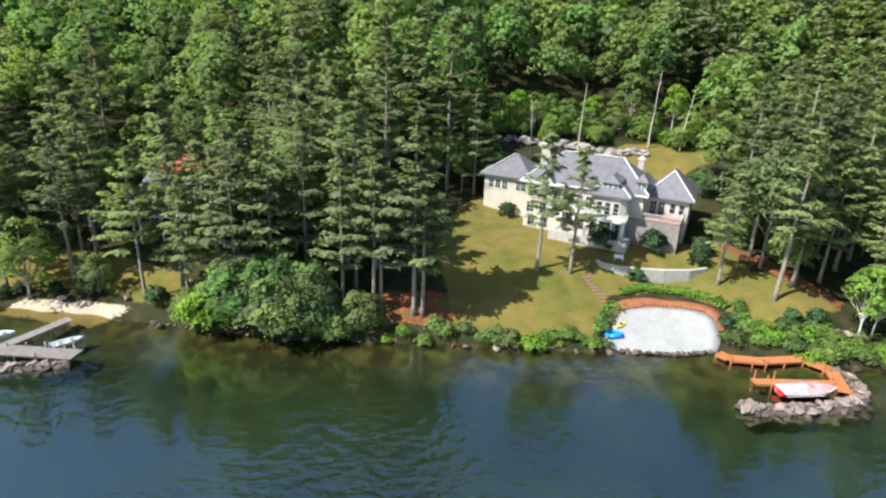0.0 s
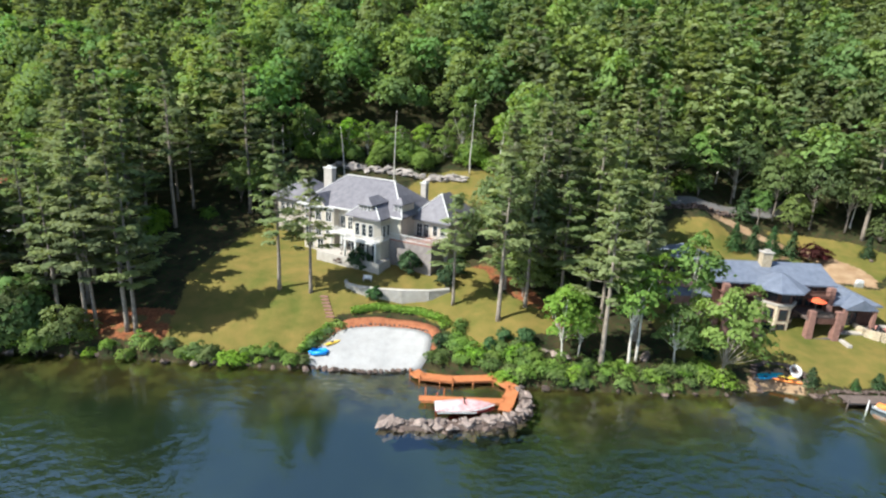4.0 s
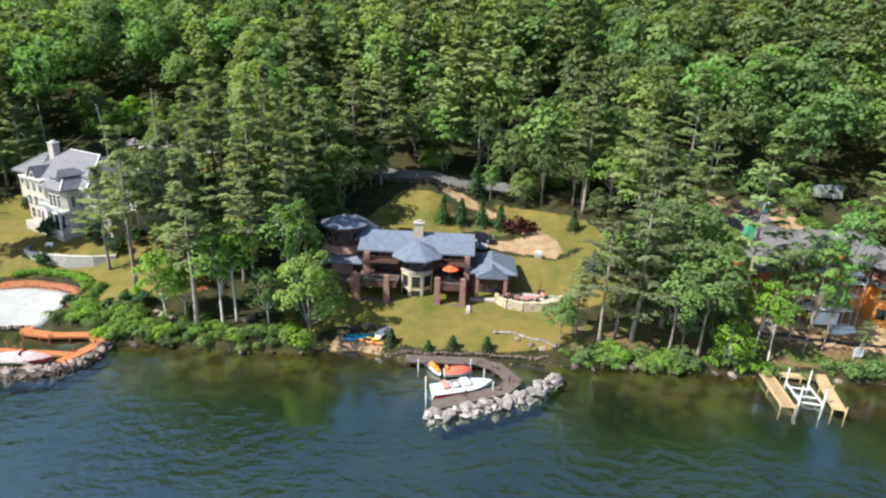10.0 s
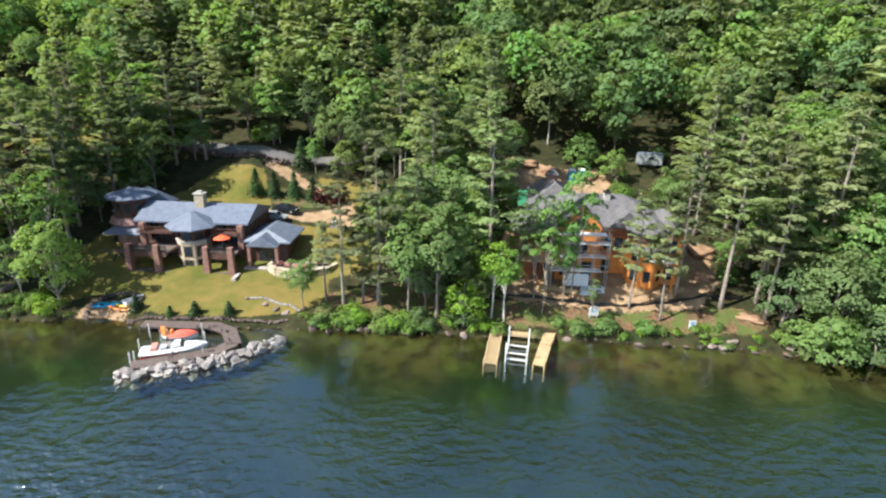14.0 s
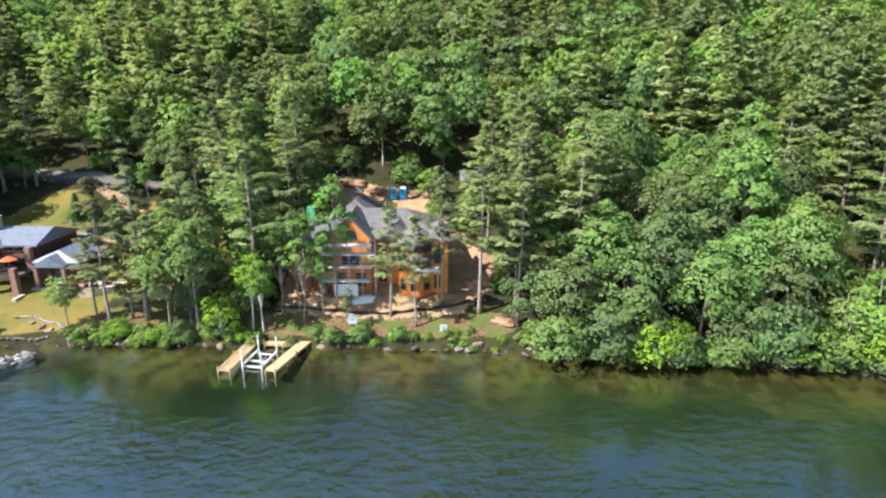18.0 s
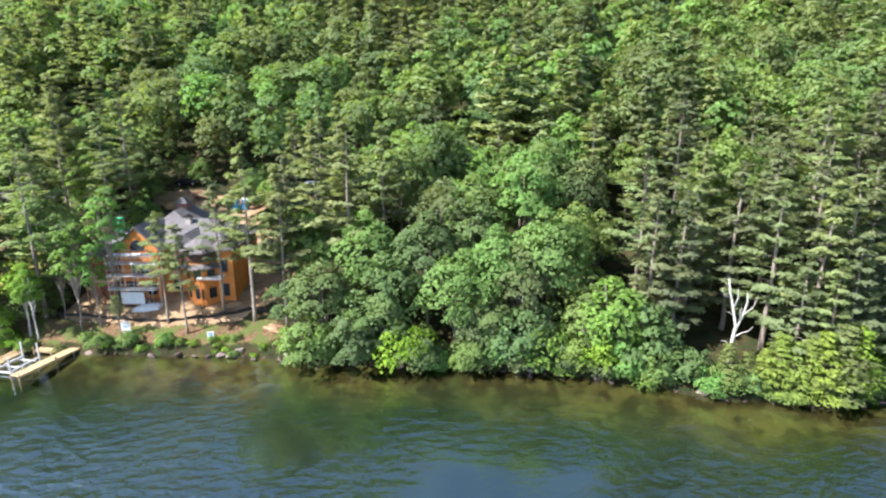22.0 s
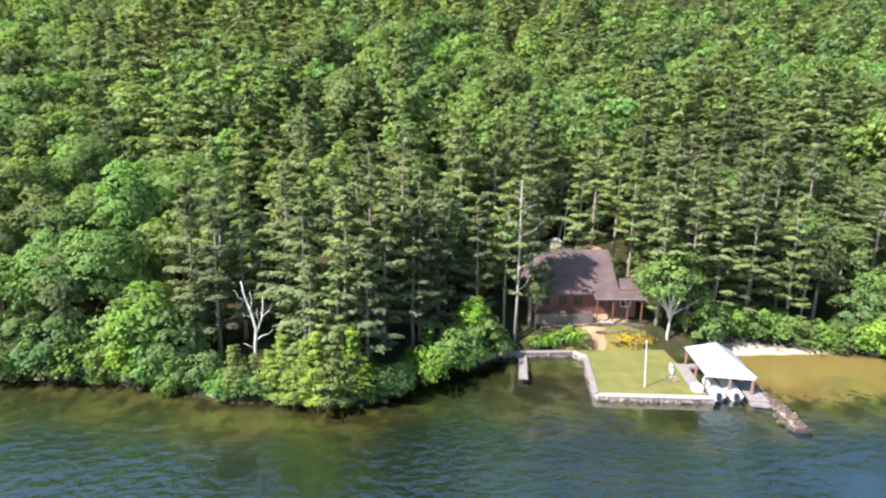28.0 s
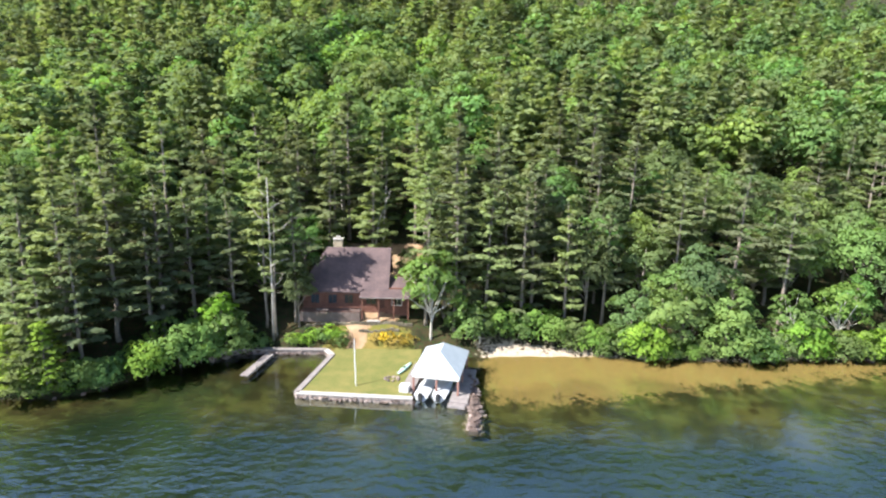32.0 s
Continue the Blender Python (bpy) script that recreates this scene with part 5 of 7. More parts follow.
for x in (-14.2, -12.3, -10.4):
    window(B, x, 6.0 if x == -12.3 else 6.3, 2.2, 1.1, 1.7, 1, 1, 0, siding_brown)
part("arch", Geo().tube([(-11 + 1.2 * math.cos(a), 1.2, -.6 + 2.6 * math.sin(a)) for a in np.linspace(0, math.pi, 10)], [.12] * 10, 6), iron_black, B)
part("garden_step", Geo().box(8.4, -2.6, -1.2, 9.0, -.4, .15), stone_white, B)

T = thing("stone_terrace", 106, 68.6, 2.4, 0, "round terrace with a dry stone wall and paving", "terrace")
rim = [(-3.9, 3.4), (-3.9, -.6), (-2.4, -1.8), (0, -2.3), (3, -2.1), (5.4, -.9), (6.4, 1.2)]
for i in range(len(rim) - 1):
    a, b = Vector(rim[i]), Vector(rim[i + 1])
    n = 5
    for k in range(n):
        for row in range(4):
            p, q = a.lerp(b, (k + (row % 2) * .4) / n), a.lerp(b, min(1, (k + .94 + (row % 2) * .4) / n))
            part("stone", Geo().beam((p.x, p.y, -.35 + row * .55), (q.x, q.y, -.35 + row * .55), .55 + .1 * rng.random(), .52), stone_tan, T)
part("paving", Geo().prism([(x * .96, y * .96) for x, y in rim] + [(6.0, 4), (-3.8, 4)], -1.2, 1.15), gravel, T)


# ---- the house being built ----
O = thing("unfinished_house", 153, 66, 4.7, 0, "large unfinished house with orange sheathing and dark roofs", "house")
part("lower_wall", Geo().box(-10, 2, -1.5, 10, 15, 3.0), cedar_orange, O)
part("upper_wall", Geo().box(-10, 2, 3.0, 10, 15, 7.6), sheathing_brown, O)
part("main_roof", Geo().hip(-10.8, 1.2, 10.8, 15.8, 7.6, 10.8, 6.5), shingle_dark, O)
part("front_gable_wall", Geo().prism([(-6.6, 0), (-.4, 0), (-.4, 2), (-6.6, 2)], -1, 7.9).add([(-6.6, 0, 7.9), (-.4, 0, 7.9), (-3.5, 0, 11.0), (-6.6, 2, 7.9), (-.4, 2, 7.9), (-3.5, 2, 11.0)], [(0, 1, 2), (5, 4, 3), (0, 2, 5, 3), (1, 4, 5, 2)]), cedar_orange, O)
part("front_gable_roof", Geo().add([(-7.3, -.3, 7.5), (-3.5, -.3, 11.4), (.3, -.3, 7.5), (-7.3, 8, 7.5), (-3.5, 8, 11.4), (.3, 8, 7.5), (-7.3, -.3, 7.2), (-3.5, -.3, 11.1), (.3, -.3, 7.2)], [(0, 1, 4, 3), (1, 2, 5, 4), (0, 6, 7, 1), (1, 7, 8, 2)]), shingle_dark, O)
part("arched_window", Geo().add([(-4.6, -.04, 7.4), (-2.4, -.04, 7.4)] + [(-3.5 + 1.1 * math.cos(a), -.04, 8.1 + 1.1 * math.sin(a)) for a in np.linspace(0, math.pi, 9)], [tuple(range(11))]), glass_dark, O)
part("west_gable_wall", Geo().add([(-12.6, 1, -1), (-8.4, 1, -1), (-8.4, 1, 6.4), (-10.5, 1, 8.2), (-12.6, 1, 6.4), (-12.6, 5, -1), (-8.4, 5, -1), (-8.4, 5, 6.4), (-10.5, 5, 8.2), (-12.6, 5, 6.4)], [(0, 1, 2, 3, 4), (9, 8, 7, 6, 5), (0, 4, 9, 5), (4, 3, 8, 9), (3, 2, 7, 8), (1, 6, 7, 2)]), sheathing_brown, O)
part("west_roof", Geo().add([(-13.2, .5, 6.1), (-10.5, .5, 8.5), (-7.8, .5, 6.1), (-13.2, 10, 6.1), (-10.5, 10, 8.5), (-7.8, 10, 6.1)], [(0, 1, 4, 3), (1, 2, 5, 4), (0, 2, 1), (3, 4, 5)]), shingle_dark, O)
part("garage_wall", Geo().box(-9, 15, 1, -1, 24, 7), cedar_orange, O)
part("garage_roof", Geo().hip(-9.7, 14, -.3, 24.8, 7.2, 10.6, 2), shingle_dark, O)
cu = part("cupola", Geo().box(-5.9, 19.3, 9.6, -4.3, 20.9, 11.3), stone_red, O)
part("cupola_roof", Geo().prism(ngon(-5.1, 20.1, 1.5, 4, math.pi / 4), 11.3, 12.4, .1), shingle_dark, cu)
part("tower_wall", Geo().prism(ngon(6.4, .6, 2.7, 8, math.pi / 8), -1, 7.0), cedar_orange, O)
part("cross_gable_roof", Geo().add([(.8, 1.0, 7.5), (3.6, 1.0, 9.9), (6.4, 1.0, 7.5), (.8, 9, 7.5), (3.6, 9, 9.9), (6.4, 9, 7.5)], [(0, 1, 4, 3), (1, 2, 5, 4), (3, 4, 5), (0, 3, 5, 2), (0, 2, 1)]), shingle_dark, O)
part("east_wing_wall", Geo().box(8.4, -.4, -1, 11.4, 6, 8.0), cedar_orange, O)
part("east_wing_roof", Geo().hip(7.9, -1.0, 11.9, 7.5, 8.0, 9.6, 2.0), shingle_dark, O)
for z in (.2, 4.2):
    window(O, 9.9, -.42, z, 1.3, 2.1, 1, 1, 0, cedar_orange)
part("tower_skirt_roof", Geo().prism(ngon(6.4, .6, 3.4, 8, math.pi / 8), 5.0, 5.15).prism(ngon(6.4, .6, 3.4, 8, math.pi / 8), 5.15, 6.1, .7), shingle_dark, O)
part("tower_roof", Geo().prism(ngon(6.4, .6, 3.5, 8, math.pi / 8), 7.6, 7.8).prism(ngon(6.4, .6, 3.5, 8, math.pi / 8), 7.8, 9.8, .08), shingle_dark, O)
part("tower_band", Geo().prism(ngon(6.4, .6, 2.78, 8, math.pi / 8), 6.1, 7.6), siding_brown, O)
for a in (-135, -90, -45, 0):
    x, y = 6.4 + 2.52 * math.cos(radians(a)), .6 + 2.52 * math.sin(radians(a))
    window(O, x, y, 3.3, 1.2, 1.5, 1, 1, a + 90, cedar_orange)
    window(O, x, y, .2, 1.2, 1.7, 1, 1, a + 90, cedar_orange)
for x in (9.3,):
    window(O, 10.02, 4.5, 3.6, 1.3, 2.0, 1, 1, 90, cedar_orange)
    window(O, 10.02, 8, 3.6, 1.3, 2.0, 1, 1, 90, cedar_orange)
for x, z in ((-8.2, .3), (-8.2, 3.8), (1.2, .3), (1.2, 3.8), (2.8, 3.8)):
    window(O, x, 1.98, z, 1.3, 1.9, 1, 1, 0, cedar_orange)
window(O, -5.2, -.02, .2, 1.6, 2.2, 1, 1, 0, cedar_orange)
window(O, -2.0, -.02, .2, 1.6, 2.2, 1, 1, 0, cedar_orange)
window(O, -3.5, -.02, 3.4, 2.6, 2.2, 2, 1, 0, cedar_orange)
part("deck", Geo().box(6.4, -2.6, 3.55, 10.2, 2, 3.8), trim_white, O)
for x in (6.8, 9.9):
    part("deck_post", Geo().box(x - .12, -2.5, -1, x + .12, -2.2, 3.55), cedar_orange, O)
part("porch_roof", Geo().box(-12, -1.4, 2.6, -6.8, 2, 2.85), deck_new, O)
for x in (-11.7, -9.3, -7):
    part("porch_post", Geo().box(x - .12, -1.2, -1.4, x + .12, -.95, 2.6), siding_brown, O)
c = part("chimney", Geo().box(-11.75, 8.6, 5, -10.85, 9.6, 9.0), stone_red, O)
part("tarp", Geo().box(-11.9, 8.5, 8.4, -10.7, 9.7, 10.7), tarp_green, c, "green tarp wrapped round the chimney")
chimney(O, 1.6, 7.4, 8, 11.3, .9, .9, stone_white, iron_black)
# scaffolding with white sheeting across the front
S = thing("scaffolding", 149.5, 64.6, 4.2, 0, "metal scaffolding with planks and pale sheeting before the house", "scaffolding")
for x in (-4, -2, 0, 2, 4):
    for y in (-.9, .3):
        part("upright", Geo().tube([(x, y, -1.2), (x, y, 8.2)], [.05, .05], 6), metal_grey, S)
for z in (2.2, 4.4, 6.4, 7.7):
    part("platform", Geo().box(-4.3 + (z % 2) * .4, -1.0, z, 4.3 - (z % 3) * .5, .4, z + .12), sheet_white, S)
    part("guard_rail", Geo().beam((-4.2, -.95, z + 1), (4.2, -.95, z + 1), .05, .05), metal_grey, S)
for x0, z0 in ((-4, 2.4), (0, 4.6), (-2, 0)):
    part("brace", Geo().beam((x0, -.92, z0), (x0 + 2, -.92, z0 + 2), .05, .05), metal_grey, S)
part("sheeting", Geo().box(-2.2, -1.05, 0, 1.4, -.98, 1.9), sheet_white, S)
solid("sheeting_stack", Geo().prism([(-2.4, -1), (1.8, -1.2), (2.4, .6), (-1.6, 1.0)], -.4, .35, .8).prism([(-.6, -.5), (1.8, -.6), (1.5, .5), (-.4, .6)], .35, .6, .85), sheet_white, 151.5, 63.4, ground(151.5, 63.4), 12, "heap of pale sheeting and boards on bare ground", "building material")
for x, y, rz in ((145, 63.2, 10), (148, 62.6, -20), (158.2, 63, 25), (161.5, 62.6, -10), (164, 64, 40)):
    pile = thing("lumber_pile", x, y, ground(x, y) - .02, rz, "loose pile of new lumber on bare ground", "lumber", "lumber about the site")
    for k in range(6):
        part("board", Geo().beam((-1.6 + .3 * rng.random(), -.5 + .2 * k, .1 + .1 * (k % 3)), (1.4 + .3 * rng.random(), -.45 + .2 * k, .1 + .1 * (k % 3)), .16, .08), deck_new, pile)
# black silt fence along the lower edge
F = thing("silt_fence", 0, 0, 0, 0, "sagging black silt fence staked along the bare bank", "fence")
fp = [(134.5, 63), (137.2, 62), (142.4, 61.4), (148.5, 60.4), (153, 60.0), (156.8, 60.2), (160, 60.9), (163.4, 61.6), (167.6, 63.0), (170, 62.4), (173, 62.8)]
for (xa, ya), (xb, yb) in zip(fp, fp[1:]):
    za, zb = ground(xa, ya), ground(xb, yb)
    part("cloth", Geo().add([(xa, ya, za - .2), (xb, yb, zb - .2), (xb, yb + .04, zb + .62), ((xa + xb) / 2, (ya + yb) / 2 - .25, (za + zb) / 2 + .42), (xa, ya + .04, za + .62), (xa, ya + .12, za - .2), (xb, yb + .12, zb - .2)], [(0, 1, 2, 3, 4), (4, 3, 2, 6, 5)]), black_cloth, F)
    part("stake", Geo().beam((xa, ya + .08, za - .3), (xa, ya + .08, za + .85), .06, .06), deck_grey, F)
# two white notice boards near the water
def sign(x, y, w, h, label, arched):
    s = thing("notice_board", x, y, ground(x, y), 4, label, "sign", "notice boards on the bank")
    top = [(w / 2 * math.cos(a), h * .72 + h * .28 * math.sin(a)) for a in np.linspace(0, math.pi, 9)] if arched else [(w / 2, h), (-w / 2, h)]
    o = [(-w / 2, 0), (w / 2, 0)] + top
    n = len(o)
    part("board", Geo().add([(px, -.04, pz + .45) for px, pz in o] + [(px, .04, pz + .45) for px, pz in o], [tuple(range(n)), tuple(range(2 * n - 1, n - 1, -1))] + [(i, n + i, n + (i + 1) % n, (i + 1) % n) for i in range(n)]), trim_white, s)
    for px in (-w * .35, w * .35):
        part("post", Geo().box(px - .05, .04, -.4, px + .05, .12, h * .8 + .45), trim_white, s)
    for k, (a, b) in enumerate(((.78, .6), (.52, .7), (.38, .5))):
        part("lettering_bar", Geo().box(-w * b / 2, -.055, .45 + h * a - .04, w * b / 2, -.042, .45 + h * a + .05), iron_black if k == 0 else plastic_blue, s)
sign(150.8, 57.9, 1.35, 1.5, "white arched notice board on posts on the bank", True)
sign(163.8, 56.6, .95, .9, "small white notice board on a post", False)
# portable toilets, trailer, dirt heaps
for x, y, rz in ((153.4, 97.4, 8), (155.3, 97.6, 2)):
    t = thing("portable_toilet", x, y, ground(x, y), rz, "blue plastic portable toilet on bare ground", "toilet cabin", "portable toilets")
    part("cabin", Geo().box(-.6, -.6, 0, .6, .6, 2.05), plastic_blue, t)
    part("roof", Geo().prism([(-.66, -.66), (.66, -.66), (.66, .66), (-.66, .66)], 2.05, 2.35, .7), sheet_white, t)
    part("door", Geo().box(-.4, -.63, .1, .4, -.6, 1.95), plastic_blue, t)
t = thing("box_trailer", 169.5, 102, ground(169.5, 102), -6, "pale grey box trailer parked under trees", "trailer")
part("body", Geo().box(-2.4, -1, .5, 2.4, 1, 2.7), metal_grey, t)
part("roof", Geo().hip(-2.45, -1.05, 2.45, 1.05, 2.7, 2.9, .4, .05), slate_blue, t)
for x in (-.6, .4):
    part("wheel", Geo().tube([(x, -1.08, .35), (x, -.85, .35)], [.35, .35], 12), iron_black, t)
part("window", Geo().box(-.4, -1.03, 1.5, .6, -1.0, 2.1), glass_dark, t)
heap_mat = noise_mat("heaped_earth", (0.19, 0.10, 0.06, 1), (0.36, 0.23, 0.14, 1), 0.9, 0.95, 0.8)


def heap(x, y, r, h, label, mat, seed):
    rr = np.random.default_rng(seed)
    bm = bmesh.new()
    bmesh.ops.create_icosphere(bm, subdivisions=3, radius=1)
    for v in bm.verts:
        k = 1 + .5 * noise.noise(v.co * 1.6 + Vector((seed, 0, 0))) + .4 * noise.noise(v.co * 4.5)
        v.co = Vector((v.co.x * r * k, v.co.y * r * .7 * k, v.co.z * h * k))
    solid("dirt_mound", bm, mat, x, y, ground(x, y), 30 * seed, label, "heap", "earth heaps on the site", smooth=True)


for i, (x, y, r, h) in enumerate(((145, 103, 2.8, .9), (149.5, 100.4, 2.2, .9), (157.5, 99, 2.0, .7), (171, 75, 3.2, .9), (168.5, 68, 2, .7), (172.5, 58.8, 1.8, .5))):
    heap(x, y, r, h, "heap of reddish bare earth and rubble", heap_mat, i)

# ---- the old cabin ----
C = thing("log_cabin", 282, 64, 5.2, 0, "old brown log cabin with a mossy shingle roof", "cabin")
part("wall", Geo().box(-8.4, 0, -1.5, 4.8, 11, 3.2), log_brown, C)
part("gable_wall", Geo().add([(4.8, .2, 3.2), (4.8, 10.8, 3.2), (4.8, 5.5, 8.2), (4.6, .2, 3.2), (4.6, 10.8, 3.2), (4.6, 5.5, 8.2)], [(0, 1, 2), (5, 4, 3), (0, 2, 5, 3), (1, 4, 5, 2)]), log_brown, C)
part("main_roof", Geo().add([(-9, -1.0, 2.9), (5.5, -1.0, 2.9), (5.5, 5.5, 8.8), (-5.2, 5.5, 8.8), (-9, 12, 2.9), (5.5, 12, 2.9), (-9, -1.0, 2.7), (5.5, -1.0, 2.7), (5.5, 5.5, 8.55), (-5.2, 5.5, 8.55), (-9, 12, 2.7), (5.5, 12, 2.7)],
     [(0, 1, 2, 3), (3, 2, 5, 4), (6, 9, 8, 7), (9, 10, 11, 8), (0, 6, 7, 1), (1, 7, 8, 2), (2, 8, 11, 5), (4, 5, 11, 10), (0, 3, 4), (0, 4, 10, 6), (6, 10, 9)]), shingle_brown, C)
part("porch_roof", Geo().add([(1, -2.6, 2.5), (9, -2.6, 2.5), (9, 3, 4.4), (1, 3, 4.4), (1, -2.6, 2.3), (9, -2.6, 2.3), (9, 3, 4.2), (1, 3, 4.2)], [(0, 1, 2, 3), (4, 7, 6, 5), (0, 4, 5, 1), (1, 5, 6, 2), (2, 6, 7, 3), (3, 7, 4, 0)]), shingle_brown, C)
part("gutter", Geo().beam((1, -2.68, 2.42), (9, -2.68, 2.42), .1, .1), deck_grey, C)
part("porch_wall", Geo().box(4.8, -.4, -1.5, 8.6, 5, 3.4), log_brown, C)
for x in (1.4, 4.0, 6.4, 8.7):
    part("porch_post", Geo().box(x - .1, -2.5, -1.2, x + .1, -2.3, 2.45), log_brown, C)
for x, z, w in ((-6.4, .7, 1.3), (-3.6, .7, 1.3), (-1, .7, 1.3), (2.6, .6, 1.6)):
    window(C, x, -.02, z, w, 1.4, 2, 1, 0, log_brown)
window(C, 6.8, -.42, .6, 1.5, 1.3, 2, 1, 0, trim_white)
part("door", Geo().box(4.0, -.05, -.1, 4.7, 0, 2.0), siding_brown, C)
chimney(C, -3.5, 6.2, 7.5, 10.0, 1.5, 1.1, stone_tan, stone_white)
part("deck", Geo().box(-8.5, -2.2, -1.8, 1, 0, -.2), deck_dark, C)
railing(C, (-8.4, -2.1), (1, -2.1), -.2, log_brown, .9, .4, "railing", .06)
# stone steps and low walls before the cabin
rock_wall = noise_mat("mossy_wall_stone", (0.07, 0.06, 0.04, 1), (0.17, 0.15, 0.11, 1), 1.6, 0.9, 0.6, per_object=0.3)
for i, (x0, x1, y) in enumerate(((274.5, 291, 61.3), (283, 289, 60.2))):
    w = thing("low_stone_wall", 0, 0, 0, 0, "low dry stone wall on the cabin bank", "garden wall", "cabin garden walls")
    x = x0
    while x < x1:
        l = rng.uniform(.5, 1.0)
        part("stone", Geo().box(x, y, ground(x, y) - .4, x + l - .05, y + .45, ground(x, y) + rng.uniform(.25, .45)), rock_wall, w)
        x += l

# ---- the house among the western pines ----
L = thing("west_house", -43, 83, 6.0, 8, "low grey house with a red shingle roof among pines", "house")
part("wall", Geo().box(-6, 0, -2, 8, 9, 5.8), siding_brown, L)
part("roof", Geo().hip(-7, -1, 9, 10, 5.9, 9.6, 2.5), slate, L)
part("upper_roof", Geo().hip(-4, 2, 6, 11, 9.0, 10.6, 2.5), shingle_red, L)
part("porch", Geo().box(-6, -3, 2.4, 8, 0, 2.7), trim_white, L)
for x in (-5.8, -2.4, 1.0, 4.4, 7.8):
    part("porch_post", Geo().box(x - .12, -2.9, -2, x + .12, -2.66, 2.5), trim_white, L)
for x in (-4.4, -1.2, 2.2, 5.6):
    window(L, x, -.02, 3.4, 1.3, 1.6, 2, 2)
    window(L, x, -.02, .1, 1.4, 2.0, 2, 2)


# ---- rocks, breakwaters, docks and boats ----
rock_pale = noise_mat("pale_granite", (0.10, 0.075, 0.068, 1), (0.36, 0.29, 0.255, 1), 1.6, 0.9, 0.7, per_object=0.35)
rock_slab = noise_mat("pale_slab_granite", (0.15, 0.13, 0.122, 1), (0.43, 0.395, 0.37, 1), 0.9, 0.9, 0.6, per_object=0.25)
rock_dark = noise_mat("dark_wet_granite", (0.045, 0.033, 0.028, 1), (0.17, 0.12, 0.10, 1), 1.4, 0.7, 0.6, per_object=0.3)
boat_white = noise_mat("white_gelcoat", (0.55, 0.57, 0.59, 1), (0.66, 0.67, 0.68, 1), 0.6, 0.3, 0.0)
boat_red = noise_mat("red_gelcoat", (0.40, 0.02, 0.02, 1), (0.50, 0.04, 0.03, 1), 0.6, 0.3, 0.0)
cover_pink = noise_mat("faded_boat_cover", (0.42, 0.16, 0.17, 1), (0.66, 0.52, 0.53, 1), 0.9, 0.8, 0.4)
cover_red = noise_mat("red_boat_cover", (0.60, 0.09, 0.06, 1), (0.72, 0.15, 0.10, 1), 1.2, 0.8, 0.3)
kayak_teal = noise_mat("teal_plastic", (0.0, 0.20, 0.26, 1), (0.02, 0.30, 0.36, 1), 0.8, 0.4, 0.0)
kayak_orange = noise_mat("orange_plastic", (0.75, 0.20, 0.04, 1), (0.85, 0.30, 0.08, 1), 0.8, 0.4, 0.0)
kayak_yellow = noise_mat("yellow_plastic", (0.70, 0.45, 0.05, 1), (0.80, 0.55, 0.10, 1), 0.8, 0.4, 0.0)
pool_blue = noise_mat("blue_vinyl", (0.01, 0.22, 0.70, 1), (0.03, 0.32, 0.85, 1), 0.8, 0.4, 0.0)
canoe_green = noise_mat("pale_green_hull", (0.40, 0.62, 0.52, 1), (0.52, 0.74, 0.64, 1), 0.8, 0.4, 0.0)


def rock_mesh(seed, mat):
    """An angular boulder: the hull of a few scattered points."""
    r = np.random.default_rng(900 + seed)
    bm = bmesh.new()
    for _ in range(15):
        v = r.normal(size=3)
        v = v / np.linalg.norm(v) * r.uniform(0.42, 0.58) * (1.25, 0.95, 0.72)
        bm.verts.new(v)
    hull = bmesh.ops.convex_hull(bm, input=bm.verts)
    bmesh.ops.delete(bm, geom=[g for g in hull["geom_interior"] if isinstance(g, bmesh.types.BMVert)], context="VERTS")
    return mesh_of("rock", bm, mat)


ROCKS = {m.name: [rock_mesh(i, m) for i in range(9)] for m in (rock_pale, rock_dark, rock_slab)}


def rock(parent, mat, x, y, z, s, r=None):
    r = r or rng
    ob = part("rock", ROCKS[mat.name][r.integers(0, 9)], None, parent)
    ob.matrix_basis = pose(x, y, z, r.uniform(-25, 25), r.uniform(-25, 25), r.uniform(0, 360)) @ Matrix.Diagonal((s * r.uniform(.8, 1.3), s * r.uniform(.8, 1.2), s * r.uniform(.6, 1.0), 1))
    return ob


def along(path, step):
    """Points and directions at even steps along a plan line."""
    out = []
    for (xa, ya), (xb, yb) in zip(path, path[1:]):
        l = math.hypot(xb - xa, yb - ya)
        n = max(1, int(l / step))
        out += [(xa + (xb - xa) * k / n, ya + (yb - ya) * k / n, (xb - xa) / l, (yb - ya) / l) for k in range(n)]
    return out


